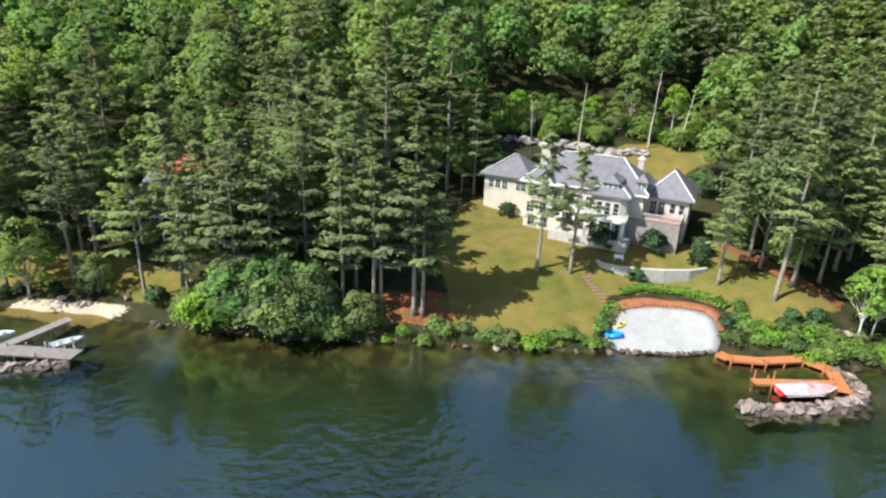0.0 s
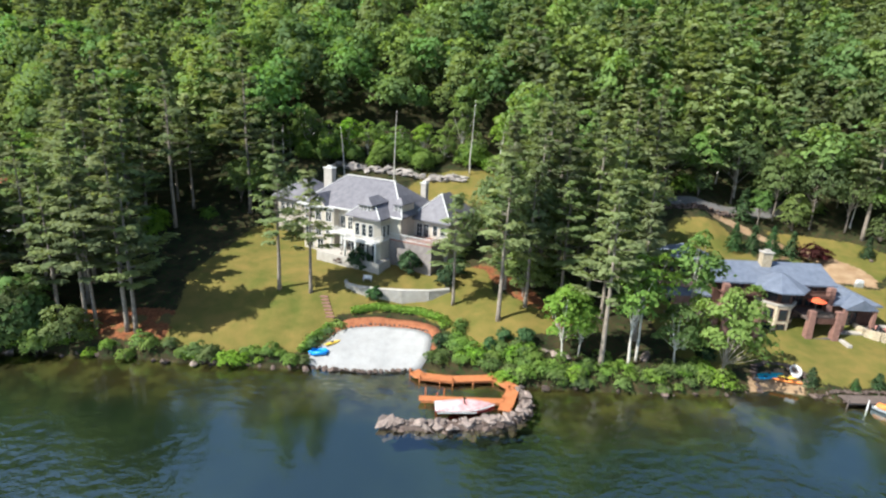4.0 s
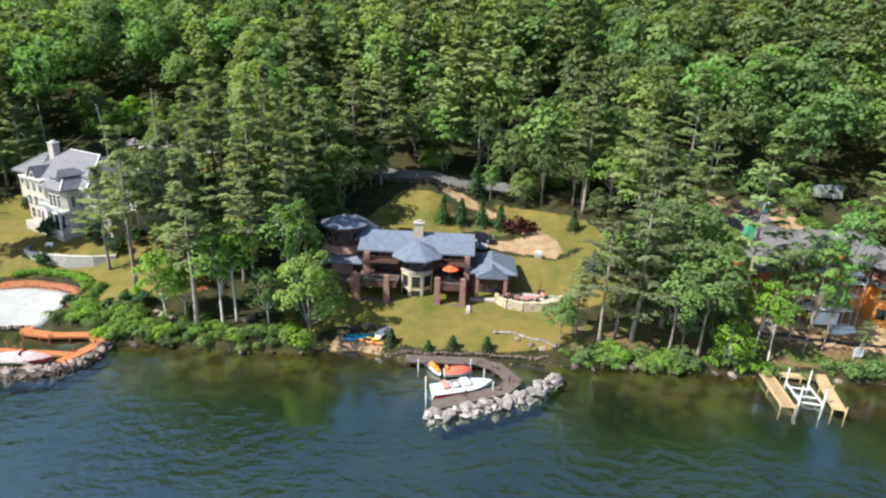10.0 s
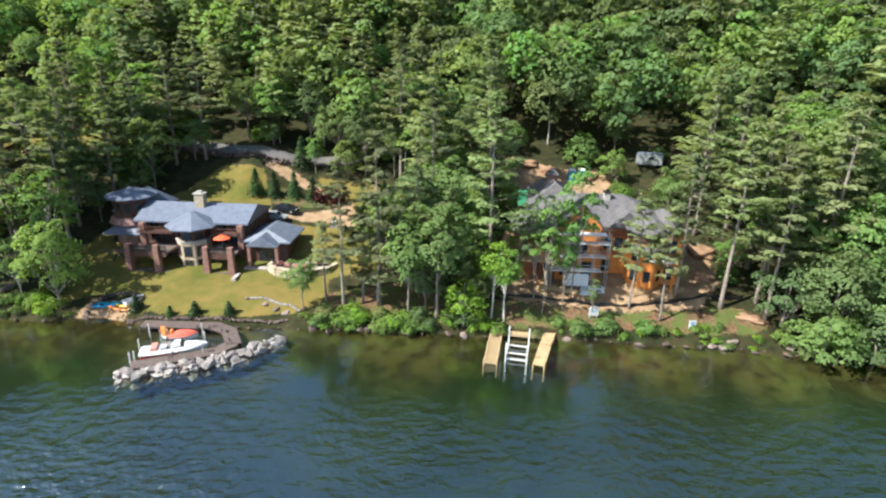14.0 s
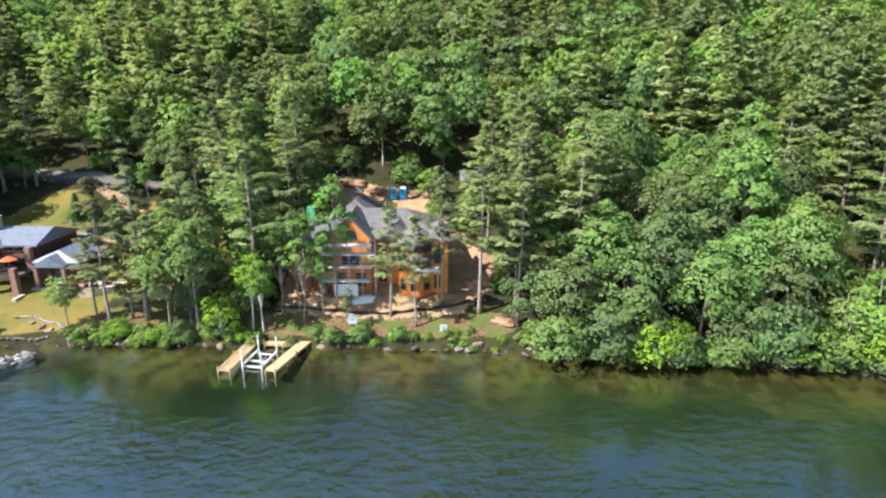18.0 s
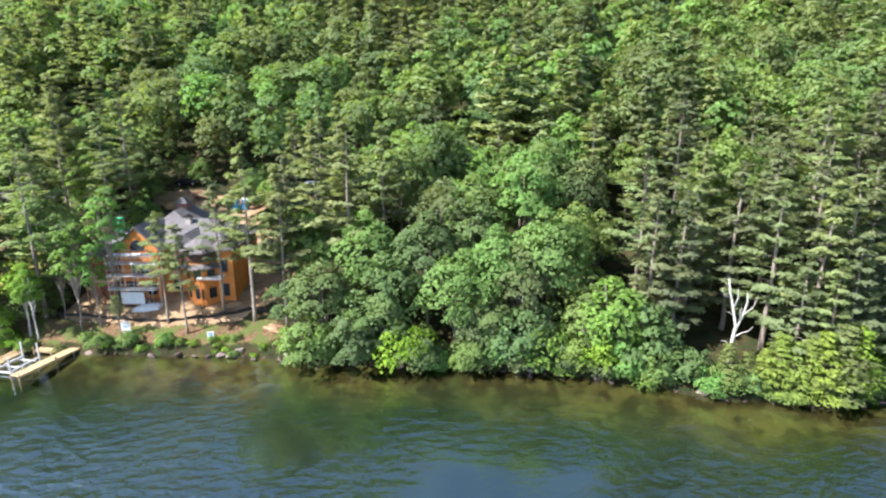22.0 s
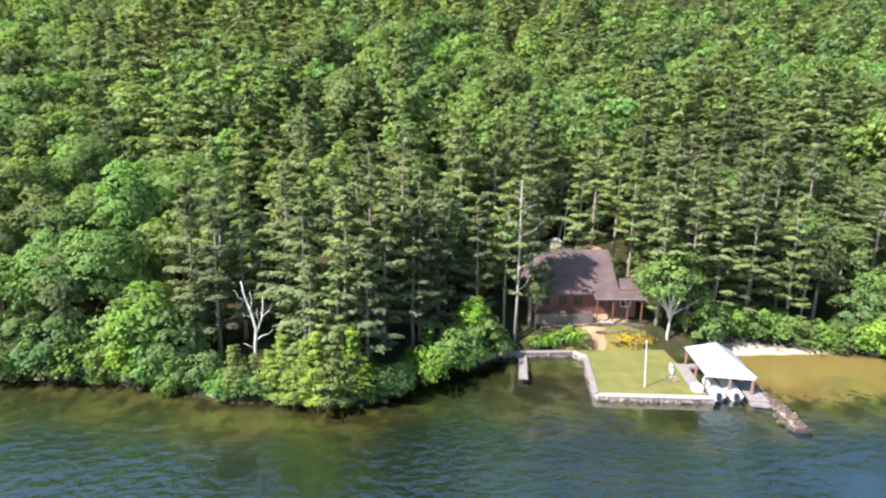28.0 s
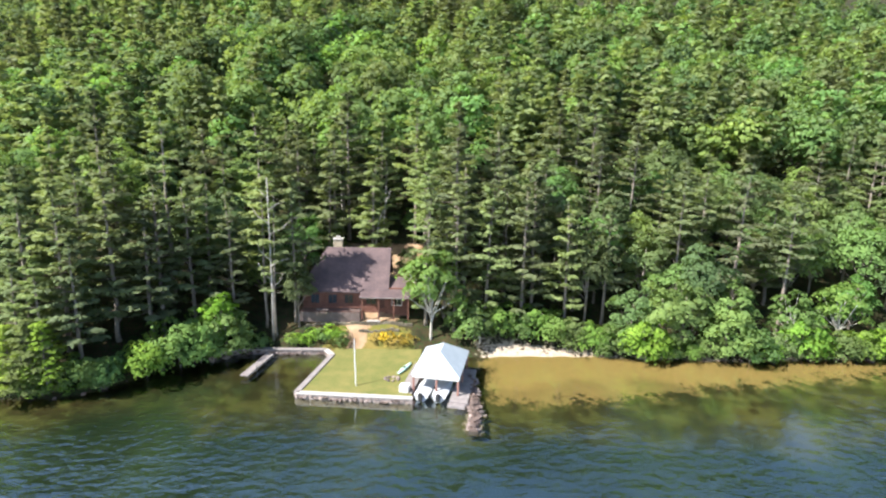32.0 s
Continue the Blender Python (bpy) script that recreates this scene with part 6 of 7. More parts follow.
def breakwater(path, w, h, label, mats, size, seed):
    r = np.random.default_rng(seed)
    b = thing("stone_breakwater", path[0][0], path[0][1], 0, 0, label, "breakwater")
    x0, y0 = path[0]
    core = Geo()
    for (xa, ya), (xb, yb) in zip(path, path[1:]):
        d = Vector((xb - xa, yb - ya, 0)).normalized()
        s = Vector((-d.y, d.x, 0))
        a, e = Vector((xa - x0, ya - y0, 0)), Vector((xb - x0, yb - y0, 0))
        vs = [p + s * q + Vector((0, 0, z)) for p in (a, e) for q, z in ((-w * .75, -.5), (-w * .35, h * .55), (w * .35, h * .55), (w * .75, -.5))]
        core.add(vs, [(0, 1, 5, 4), (1, 2, 6, 5), (2, 3, 7, 6), (0, 3, 2, 1), (4, 5, 6, 7)])
    part("rubble_core", core, rock_dark, b)
    for x, y, dx, dy in along(path, size * .62):
        for q in (-1.3, -.9, -.45, 0, .45, .9, 1.3):
            if r.random() < .12:
                continue
            qq = q + r.uniform(-.2, .2)
            z = max(-.7, h * (0.85 - abs(qq) ** 1.5 * 1.05)) + r.uniform(-.1, .12)
            m = mats[0] if abs(qq) < .7 else mats[1]
            rock(b, m, x - x0 - dy * qq * w * .62, y - y0 + dx * qq * w * .62, z, size * (.45 + 1.0 * r.random() ** 1.6), r)


breakwater([(33.0, 44.3), (37.6, 44.3), (44, 45.0), (47.4, 46.2), (49.4, 48.8), (49.2, 51), (48.9, 53.2)], 1.25, .9, "curved breakwater of mixed brown and grey boulders", (rock_pale, rock_dark), .95, 1)
breakwater([(93.6, 41.0), (97.6, 42.9), (103.2, 45.2), (106.8, 48.2), (109.6, 51.6)], 1.0, .8, "curved breakwater of pale granite slabs", (rock_slab, rock_slab), 1.35, 2)
breakwater([(299.9, 48.5), (299.7, 44), (299.6, 39), (299.0, 35.0)], 1.1, .6, "low crumbling stone breakwater beside the boathouse", (rock_dark, rock_pale), .7, 3)
breakwater([(-54, 48.6), (-48, 48.3), (-42.3, 49.4)], 1.1, .5, "low stone breakwater under a boat landing", (rock_pale, rock_dark), .8, 4)

# rocks that line the water's edge
rim_rocks = tagged(new("shore_rocks"), "dark boulders lining the water's edge", "rocks", kind="structure")
r7 = np.random.default_rng(7)
for a, b, st in ((-40, 21, 1.3), (50, 78, 1.3), (86, 90, .9), (100, 135, 1.6), (145, 176, 1.4), (176, 268, 2.2), (327, 372, 2.4)):
    x = a
    while x < b:
        x += r7.uniform(.6, 1.4) * st
        y = float(shore(x)) + r7.uniform(-.5, .6)
        rock(rim_rocks, rock_dark if r7.random() < .92 else rock_pale, x, y, r7.uniform(-.05, .25), .35 + 1.1 * r7.random() ** 2, r7)
for i, (x, y, s) in enumerate(((67.4, 54.3, 1.6), (66.4, 59, 1.8), (54, 58.3, 1.2), (55.6, 57.9, 1.3), (53, 58.9, .9), (166, 54.5, 1.3), (167.4, 54.3, 1.5), (168.6, 54.6, 1.2), (175.8, 53.9, 1.3), (133, 54.6, 1.2), (209, 50.4, 1.5), (229.6, 44.6, 1.4), (231.6, 44, .9), (-43.2, 64, 1.4), (-52.6, 64.6, 1.3), (106.5, 57.6, 1.0), (108, 57, 1.1), (104.6, 58.4, .9), (101.8, 59.5, .8), (117.2, 89, 1.1), (262.5, 54.2, 1.5), (264.2, 55, 1.2))):
    ob = new("boulder", ROCKS[rock_pale.name][i % 6])
    ob.matrix_basis = pose(x, y, max(0, ground(x, y)) + .12 * s, 8, -6, 50 * i) @ Matrix.Diagonal((s, s, s * .8, 1))
    tagged(ob, "pale granite boulder resting on the bank", "boulder", "boulders on the bank")


def dock(path, w, z, mat, label, posts=2.6, name="dock", rails=False):
    """A plank dock along a plan line, on posts."""
    d = thing(name, path[0][0], path[0][1], 0, 0, label, "dock")
    x0, y0 = path[0]
    g = Geo()
    for (xa, ya), (xb, yb) in zip(path, path[1:]):
        l = math.hypot(xb - xa, yb - ya)
        dx, dy = (xb - xa) / l, (yb - ya) / l
        n = int((l + w * .35) / .17)
        for k in range(n):
            q = k * .17
            px, py = xa + dx * q - x0, ya + dy * q - y0
            lift = .012 * ((k * 7) % 3)
            g.add([(px + dx * e - dy * f, py + dy * e + dx * f, z + hh + lift) for hh in (-.05, 0) for e, f in ((-.075, -w / 2), (.075, -w / 2), (.075, w / 2), (-.075, w / 2))], [(4, 5, 6, 7), (0, 3, 2, 1), (0, 1, 5, 4), (1, 2, 6, 5), (2, 3, 7, 6), (3, 0, 4, 7)])
        for f in (-.42, .42):
            part("stringer", Geo().beam((xa - x0 - dy * f * w, ya - y0 + dx * f * w, z - .17), (xb - x0 - dy * f * w, yb - y0 + dx * f * w, z - .17), .1, .24), mat, d)
        for k in range(int(l / posts) + 1):
            for f in (-.46, .46):
                px, py = xa + dx * k * posts - x0 - dy * f * w, ya + dy * k * posts - y0 + dx * f * w
                part("post", Geo().tube([(px, py, -2.2), (px, py, z + (.5 if (k + (f > 0)) % 3 == 0 else -.05))], [.09, .09], 7), mat, d)
    part("decking", g, mat, d)
    return d


dock([(35.8, 55.7), (36.6, 54.6), (40.6, 54.1), (46.2, 54.9), (48.2, 52.6), (46.6, 47.6)], 1.5, .55, deck_orange, "curved orange-stained plank dock along the shore")
dock([(46.6, 49.4), (36.9, 49.3)], 1.1, .55, deck_orange, "narrow orange-stained finger dock", name="finger_dock")
dock([(89.6, 53.3), (99.4, 53.6), (101.8, 52.4), (103.7, 49.2), (102.2, 47.0), (98, 44.9), (94.3, 43.2)], 1.9, .6, deck_dark, "curved dark brown plank dock beside a breakwater")
dock([(142.2, 47.0), (143.6, 52), (145.3, 57.4)], 1.5, .65, deck_new, "new yellow pine dock with a ramp to the bank")
dock([(139.2, 55.0), (143.6, 54.6)], 1.0, .62, deck_new, "new yellow pine cross dock", name="cross_dock")
dock([(270.4, 55.6), (268.9, 48.2)], 1.15, .55, deck_grey, "narrow weathered plank dock from the stone wall")
dock([(-54, 51.2), (-42.6, 50.4)], 2.2, .75, deck_grey, "weathered grey boat landing on stones", name="boat_landing")
dock([(-51.5, 52.0), (-48.4, 58.8)], 1.5, .7, deck_grey, "weathered grey plank dock from the beach")
# open-framed side of the new dock, with a boat lift between
fr = thing("framed_dock", 136.9, 51.3, 0, -8, "open yellow pine dock frame without boards", "dock")
for x in (-.75, 0.75):
    part("stringer", Geo().box(x - .08, -4.2, .4, x + .08, 4, .65), deck_new, fr)
for k in range(15):
    part("joist", Geo().box(-.7, -4.15 + k * .57, .42, .7, -4.02 + k * .57, .64), deck_new, fr)
for x in (-.8, .8):
    for y in (-4.1, 0, 3.8):
        part("post", Geo().tube([(x, y, -2), (x, y, 1.0)], [.08, .08], 7), deck_new, fr)
lift = thing("boat_lift", 139.9, 50.4, 0, -9, "empty white metal boat lift beside the new dock", "boat lift")
for x in (-1.3, 1.3):
    for y in (-2.2, 2.2):
        part("upright", Geo().tube([(x, y, -2), (x, y, 2.7)], [.1, .1], 8), trim_white, lift)
    part("side_beam", Geo().box(x - .08, -2.3, .5, x + .08, 2.3, .7), trim_white, lift)
for y in (-1.9, -.4, 1.6):
    part("cross_beam", Geo().box(-1.3, y - .07, .25, 1.3, y + .07, .42), trim_white, lift)


def hull_geo(L, W, D, n=14, bow=1.0, lip=0.0):
    """A boat's hull from stern (-L/2) to bow (+L/2), open above."""
    g, m = Geo(), 7
    for i in range(n + 1):
        k = i / n
        w = W / 2 * (1 - max(0, (k - .45) / .55) ** (2.2 * bow)) * (0.9 + .1 * min(1, k * 4))
        w = max(w, 0.02)
        sheer = D * (1 + .22 * k * k)
        keel = D * .55 * max(0, (k - .75) / .25) ** 2
        for j in range(m):
            a = -1 + 2 * j / (m - 1)
            y = w * math.copysign(abs(a) ** .7, a)
            z = keel + (sheer - keel) * abs(a) ** 2.2
            g.v.append((-L / 2 + L * k, y, z))
    for i in range(n):
        g.f += [(i * m + j, (i + 1) * m + j, (i + 1) * m + j + 1, i * m + j + 1) for j in range(m - 1)]
    g.f.append(tuple(range(m))[::-1])
    return g


def cover_geo(L, W, D, rise, n=14, bow=1.0, k0=0.0, k1=1.0):
    g, m = Geo(), 7
    for i in range(n + 1):
        k = k0 + (k1 - k0) * i / n
        w = max(.02, W / 2 * 1.02 * (1 - max(0, (k - .45) / .55) ** (2.2 * bow)) * (0.9 + .1 * min(1, k * 4)))
        z0 = D * (1 + .22 * k * k)
        hump = rise * math.sin(math.pi * min(1, max(0, (i / n) * .92 + .06))) ** .8
        for j in range(m):
            a = -1 + 2 * j / (m - 1)
            g.v.append((-L / 2 + L * k, w * a, z0 - (.06 if abs(a) == 1 else 0) + hump * (1 - a * a)))
    for i in range(n):
        g.f += [(i * m + j, (i + 1) * m + j, (i + 1) * m + j + 1, i * m + j + 1) for j in range(m - 1)]
    return g


b1 = thing("motorboat", 42.0, 47.4, .15, 3, "white and red motorboat under a pale cover, moored at a dock", "boat")
part("hull", hull_geo(6.8, 2.3, .85), boat_red, b1, smooth=True)
part("gunwale", cover_geo(6.9, 2.42, .83, .04), boat_white, b1)
part("cover", cover_geo(6.2, 2.2, .9, .55), cover_pink, b1, "faded pale boat cover", True)
part("windscreen", Geo().add([(.2, -.8, 1.3), (.2, .8, 1.3), (-.2, .7, 1.62), (-.2, -.7, 1.62), (.16, -.8, 1.3), (.16, .8, 1.3)], [(0, 1, 2, 3), (5, 4, 3, 2)]), glass_dark, b1)
part("stripe", Geo().beam((-3.2, -1.17, .55), (1.2, -1.18, .66), .05, .12), boat_white, b1)
b2 = thing("deck_boat", 97.2, 47.0, .05, 20, "white deck boat with a red stripe on a dockside lift", "boat")
part("hull", hull_geo(7.6, 2.5, .9, bow=1.4), boat_white, b2, smooth=True)
part("deck", cover_geo(7.7, 2.6, .86, .35, bow=1.4), boat_white, b2, smooth=True)
part("console", Geo().prism([(-.1, -.9), (.9, -.85), (.9, -.2), (-.1, -.15)], 1.05, 1.45, .85).prism([(-.1, .25), (.9, .25), (.9, .85), (-.1, .9)], 1.05, 1.45, .85), boat_white, b2)
part("windscreen", Geo().add([(1.2, -.9, 1.2), (1.2, .9, 1.2), (.85, .8, 1.62), (.85, -.8, 1.62), (1.16, -.9, 1.2), (1.16, .9, 1.2), (.81, .8, 1.6), (.81, -.8, 1.6)], [(0, 1, 2, 3), (7, 6, 5, 4), (0, 3, 7, 4), (1, 5, 6, 2), (3, 2, 6, 7)]), glass_dark, b2)
part("cockpit_sole", Geo().box(-1.5, -.8, 1.2, -.3, .8, 1.27), deck_grey, b2)
part("seat", Geo().prism([(-2.6, -.85), (-1.8, -.85), (-1.8, .85), (-2.6, .85)], 1.0, 1.42, .9), cushion_pink, b2)
part("seat", Geo().box(-1.3, -.9, 1.05, -.7, -.2, 1.5), boat_white, b2)
for side in (-1, 1):
    part("stripe", Geo().beam((-3.7, side * 1.1, .42), (.6, side * 1.22, .5), .12, .26), boat_red, b2, "red stripe")
for x, y in ((-4.2, -1.5), (-4.2, 1.5), (3.4, -1.5), (3.4, 1.5)):
    part("lift_post", Geo().tube([(x, y, -2), (x, y, 1.8)], [.08, .08], 7), trim_white, b2)
b3 = thing("covered_boat", 96.6, 50.6, .05, 12, "small boat under a bright red cover beside a dock", "boat")
part("hull", hull_geo(3.6, 1.7, .7), boat_white, b3, smooth=True)
part("cover", cover_geo(3.5, 1.75, .75, .55), cover_red, b3, "bright red boat cover", True)
part("seat", Geo().box(-1.6, -.4, .95, -1.3, .4, 1.4), kayak_orange, b3)
for x, y, rz, m in ((93.6, 51.2, -55, kayak_orange),):
    j = thing("jet_ski", x, y, 0, rz, "white and orange jet ski moored at a dock", "watercraft")
    part("hull", hull_geo(3.0, 1.1, .5), boat_white, j, smooth=True)
    part("seat", Geo().prism([(-1.2, -.3), (.3, -.25), (.3, .25), (-1.2, .3)], .5, 1.0, .8), m, j)
    part("handlebar", Geo().box(.35, -.4, .95, .45, .4, 1.05).prism([(.3, -.3), (1.1, -.2), (1.1, .2), (.3, .3)], .5, .95, .6), m, j)
for x, y in ((91.4, 51.6), (93.0, 44.4), (98.2, 52.4), (37.4, 50.2), (39.6, 50.0)):
    solid("mooring_pole", Geo().tube([(0, 0, -2.5), (0, 0, 1.5)], [.09, .08], 8), trim_white if x > 60 else deck_orange, x, y, 0, 0, "mooring pole standing in shallow water", "pole", "mooring poles")


def kayak(x, y, z, rz, L, mat, label, name="kayak"):
    k = thing(name, x, y, z, rz, label, "kayak", "small boats on the beaches")
    bm = bmesh.new()
    bmesh.ops.create_uvsphere(bm, u_segments=16, v_segments=9, radius=1)
    for v in bm.verts:
        v.co = Vector((v.co.x * L / 2, v.co.y * .36 * (1 - .3 * v.co.x ** 2), .2 + v.co.z * .18))
    part("hull", bm, mat, k, smooth=True)
    part("cockpit", Geo().prism(ngon(-.1, 0, .26, 10), .36, .4), iron_black, k)


for name, path, m, s, label in (("landing_wall", [(80.2, 55.2), (80.3, 57.2), (81.2, 59.2), (83.4, 60), (85.6, 59.4), (86.8, 57.6), (87, 55.6)], rock_dark, .95, "dark dry stone wall round the kayak landing"),
                                ("stone_edging", [(101.6, 59.6), (104, 59.8), (106.4, 58.8), (108.4, 58.4), (110, 57.2)], rock_slab, .48, "line of pale flat stones set in the lawn"),
                                ("stone_edging", [(86.8, 54.4), (90, 54.6), (97, 55), (104, 55.2), (109, 55.6)], rock_dark, .6, "low dark stone edging between lawn and dock")):
    ring = thing(name, 0, 0, 0, 0, label, "stone edging")
    for x, y, dx, dy in along(path, s * .62):
        rock(ring, m, x, y, max(0, ground(x, y)) + .12, s, r7)
kayak(82.6, 57.6, ground(82.6, 57.6), 8, 4.2, kayak_teal, "teal kayak on the small sandy landing")
kayak(81.8, 57.0, ground(81.8, 57.0), 14, 4.4, plastic_blue, "blue kayak on the small sandy landing")
kayak(84.2, 56.4, ground(84.2, 56.4), -18, 3.8, kayak_orange, "orange kayak on the small sandy landing")
kayak(84.6, 57.0, ground(84.6, 57.0), -14, 2.5, kayak_yellow, "yellow kayak on the small sandy landing")
solid("upturned_dinghy", hull_geo(2.8, 1.4, .6), trim_white, 86.0, 57.8, ground(86, 57.8) + .1, 60, "small pale upturned dinghy by the landing", "dinghy")
fl = thing("inflatable_float", 22.9, 58.3, ground(22.9, 58.3) + .05, 10, "blue inflatable float lying on the white beach", "float")
part("tube", Geo().tube([(-.9 + .05 * 0, -.5, .25), (.9, -.5, .25), (1.1, 0, .25), (.9, .5, .25), (-.9, .5, .25), (-1.1, 0, .25), (-.9, -.5, .25)], [.26] * 7, 8), pool_blue, fl, smooth=True)
part("floor", Geo().box(-.9, -.5, .12, .9, .5, .3), pool_blue, fl)
kayak(24.4, 60.2, ground(24.4, 60.2), 40, 2.6, kayak_yellow, "yellow kayak at the edge of the white beach")
for x, y, rz in ((-45.4, 53.8, 40), (-54.5, 55, 20)):
    d = thing("rowing_boat", x, y, -.05, rz, "small white rowing boat moored at a grey dock", "boat", "rowing boats")
    part("hull", hull_geo(3.6, 1.5, .55), boat_white, d, smooth=True)
    part("thwart", Geo().box(-.8, -.6, .38, -.5, .6, .44).box(.4, -.6, .4, .7, .6, .46), deck_grey, d)
for x in (-46.3, -45.2, -44.1, -43):
    solid("dock_bollard", Geo().tube([(0, 0, 0), (0, 0, .9)], [.08, .07], 7), trim_white, x, 51.5, .72, 0, "short white post on the grey landing", "post", "posts on the landing")


def drape(name, poly, mat, lift, label, category, rings=7, kind="structure"):
    """A thin cover laid over the ground inside a plan outline."""
    n, g = len(poly), Geo()
    cx, cy = sum(p[0] for p in poly) / n, sum(p[1] for p in poly) / n
    fine = []
    for i in range(n):
        p0, p1, p2, p3 = (Vector(poly[(i + k) % n]) for k in (-1, 0, 1, 2))
        for k in range(6):
            t = k / 6
            fine.append(.5 * ((2 * p1) + (p2 - p0) * t + (2 * p0 - 5 * p1 + 4 * p2 - p3) * t * t + (3 * p1 - p0 - 3 * p2 + p3) * t ** 3))
    m = len(fine)
    for q in range(rings):
        k = 1 - q / (rings - .5)
        for p in fine:
            x, y = cx + (p.x - cx) * k, cy + (p.y - cy) * k
            g.v.append((x, y, max(.06, ground(x, y)) + lift))
    for q in range(rings - 1):
        g.f += [(q * m + j, q * m + (j + 1) % m, (q + 1) * m + (j + 1) % m, (q + 1) * m + j) for j in range(m)]
    g.f.append(tuple((rings - 1) * m + j for j in range(m)))
    for j, p in enumerate(fine):
        g.v.append((p.x, p.y, max(.06, ground(p.x, p.y)) - .3))
    k = rings * m
    g.f += [(j, k + j, k + (j + 1) % m, (j + 1) % m) for j in range(m)]
    return solid(name, g, mat, 0, 0, 0, 0, label, category, kind=kind, smooth=True)


g = Geo()
road_line = along(ROAD, 1.0)
for x, y, dx, dy in road_line:
    for f in (-1.7, -.6, .6, 1.7):
        g.v.append((x - dy * f, y + dx * f, ground(x - dy * f, y + dx * f) + .18 - .05 * abs(f)))
g.f += [(4 * i + j, 4 * i + 4 + j, 4 * i + 5 + j, 4 * i + 1 + j) for i in range(len(road_line) - 1) for j in range(3)]
solid("road", g, road_grey, 0, 0, 0, 0, "narrow grey gravel road under the trees", "road", kind="structure", smooth=True)
road_wall = thing("road_wall", 0, 0, 0, 0, "rough dark stone wall holding up the road", "stone wall")
for x, y, dx, dy in along([(70, 103.6), (75, 101.8), (84, 100.4), (94, 100.2), (100, 101.6)], .8):
    for z in (.1, .6):
        rock(road_wall, rock_dark, x + r7.uniform(-.2, .2), y + r7.uniform(-.2, .2), ground(x, y) + z, r7.uniform(.8, 1.3), r7)
ledge = thing("granite_ledge", 0, 0, 0, 0, "broken pale granite ledge behind the cream house", "rock ledge")
for x, y, dx, dy in along(LEDGE, 1.1):
    for q in (0, 1):
        rock(ledge, rock_slab, x + r7.uniform(-.4, .4), y + q * 1.3 + r7.uniform(-.4, .4), ground(x, y) + .3 + .4 * q, r7.uniform(1.3, 2.4), r7)
steps = thing("garden_steps", 0, 0, 0, 0, "reddish stone steps from the beach up to the lawn", "steps")
for k in range(7):
    x, y = 23.0 - .28 * k, 65.4 + .62 * k
    part("step", Geo().box(x - .6, y - .22, ground(x, y) - .2, x + .6, y + .22, ground(x, y) + .1), stone_red, steps)
drape("mulch_bed", [(22, 59.5), (23.8, 63.4), (26.8, 65.6), (32.4, 66.1), (37.2, 64.8), (39, 62.6), (38.2, 60), (35, 62), (28, 62)], mulch_red, .05, "bed of red bark mulch round the beach", "mulch")
drape("white_beach", [(21.9, 56.6), (22.4, 59), (25.2, 62.9), (28.9, 64.2), (33, 64.4), (37.3, 62.9), (37.6, 60.1), (36, 57.0), (29.6, 55.9)], sand_white, .12, "raked white sand of a small private beach", "beach")
wall_b = thing("beach_kerb", 0, 0, 0, 0, "row of dark stones holding the beach sand", "stone edging")
for x, y, dx, dy in along([(21.6, 56.4), (25, 55.9), (30, 55.6), (35.9, 56.8)], .7):
    rock(wall_b, rock_dark, x, y, .18, .85)
for x, y, dx, dy in along([(21.6, 57), (22.2, 59.4), (25, 63.2), (28.9, 64.7), (33, 64.9), (37.6, 63.3)], .6):
    rock(wall_b, rock_dark, x, y, ground(x, y) + .1, .45)

# ---- the stone-walled lawn, boathouse and pole by the cabin ----
lawn = [(277.4, 43.2), (291.7, 42.0), (293.0, 57.6), (279.6, 57.6), (279.9, 55.0)]
solid("walled_lawn", Geo().prism(lawn, -1.0, .68), grass_terrace, 0, 0, 0, 0, "level mown lawn behind a stone lake wall", "lawn", kind="structure")
wl = thing("lake_wall", 0, 0, 0, 0, "stone lake wall with a pale flat coping", "stone wall")
for (xa, ya), (xb, yb) in zip([(262.6, 55.0), (266, 56.9), (278.4, 57.0), (279.7, 55.0), (277.1, 42.9), (291.9, 41.6)], [(266, 56.9), (278.4, 57.0), (279.7, 55.0), (277.1, 42.9), (291.9, 41.6)]):
    part("coping", Geo().beam((xa, ya, .74), (xb, yb, .74), .75, .16), stone_white if ya < 50 or xb > 279 else deck_grey, wl)
    part("footing", Geo().beam((xa, ya, -.2), (xb, yb, -.2), .5, 1.7), rock_pale, wl)
    for x, y, dx, dy in along([(xa, ya), (xb, yb)], .62):
        rock(wl, rock_dark if r7.random() < .6 else rock_pale, x + dy * .22, y - dx * .22, r7.uniform(.05, .45), r7.uniform(.5, .75), r7)
bh = thing("boathouse", 295.5, 46.6, 0, -12, "open boathouse with a pale hipped metal roof over boats", "boathouse")
part("roof", Geo().hip(-3.15, -3.7, 3.15, 5.6, 3.1, 5.2, 3.0, .18), roof_pale, bh)
for x in (-2.9, 0.1, 2.9):
    for y in (-3.4, .6, 5.2):
        part("post", Geo().box(x - .13, y - .13, -1.8, x + .13, y + .13, 3.2), stone_red, bh)
part("fascia", Geo().box(-3.05, -3.66, 2.65, 3.05, -3.54, 2.95), trim_white, bh)
part("side_dock", Geo().box(2.1, -5.2, .35, 4.4, 5, .6), deck_grey, bh)
part("side_dock", Geo().box(-4.6, -4.4, .35, -2.9, 5, .72), deck_grey, bh)
part("back_dock", Geo().box(-2.9, 4.2, .35, 2.1, 5.6, .6), deck_grey, bh)
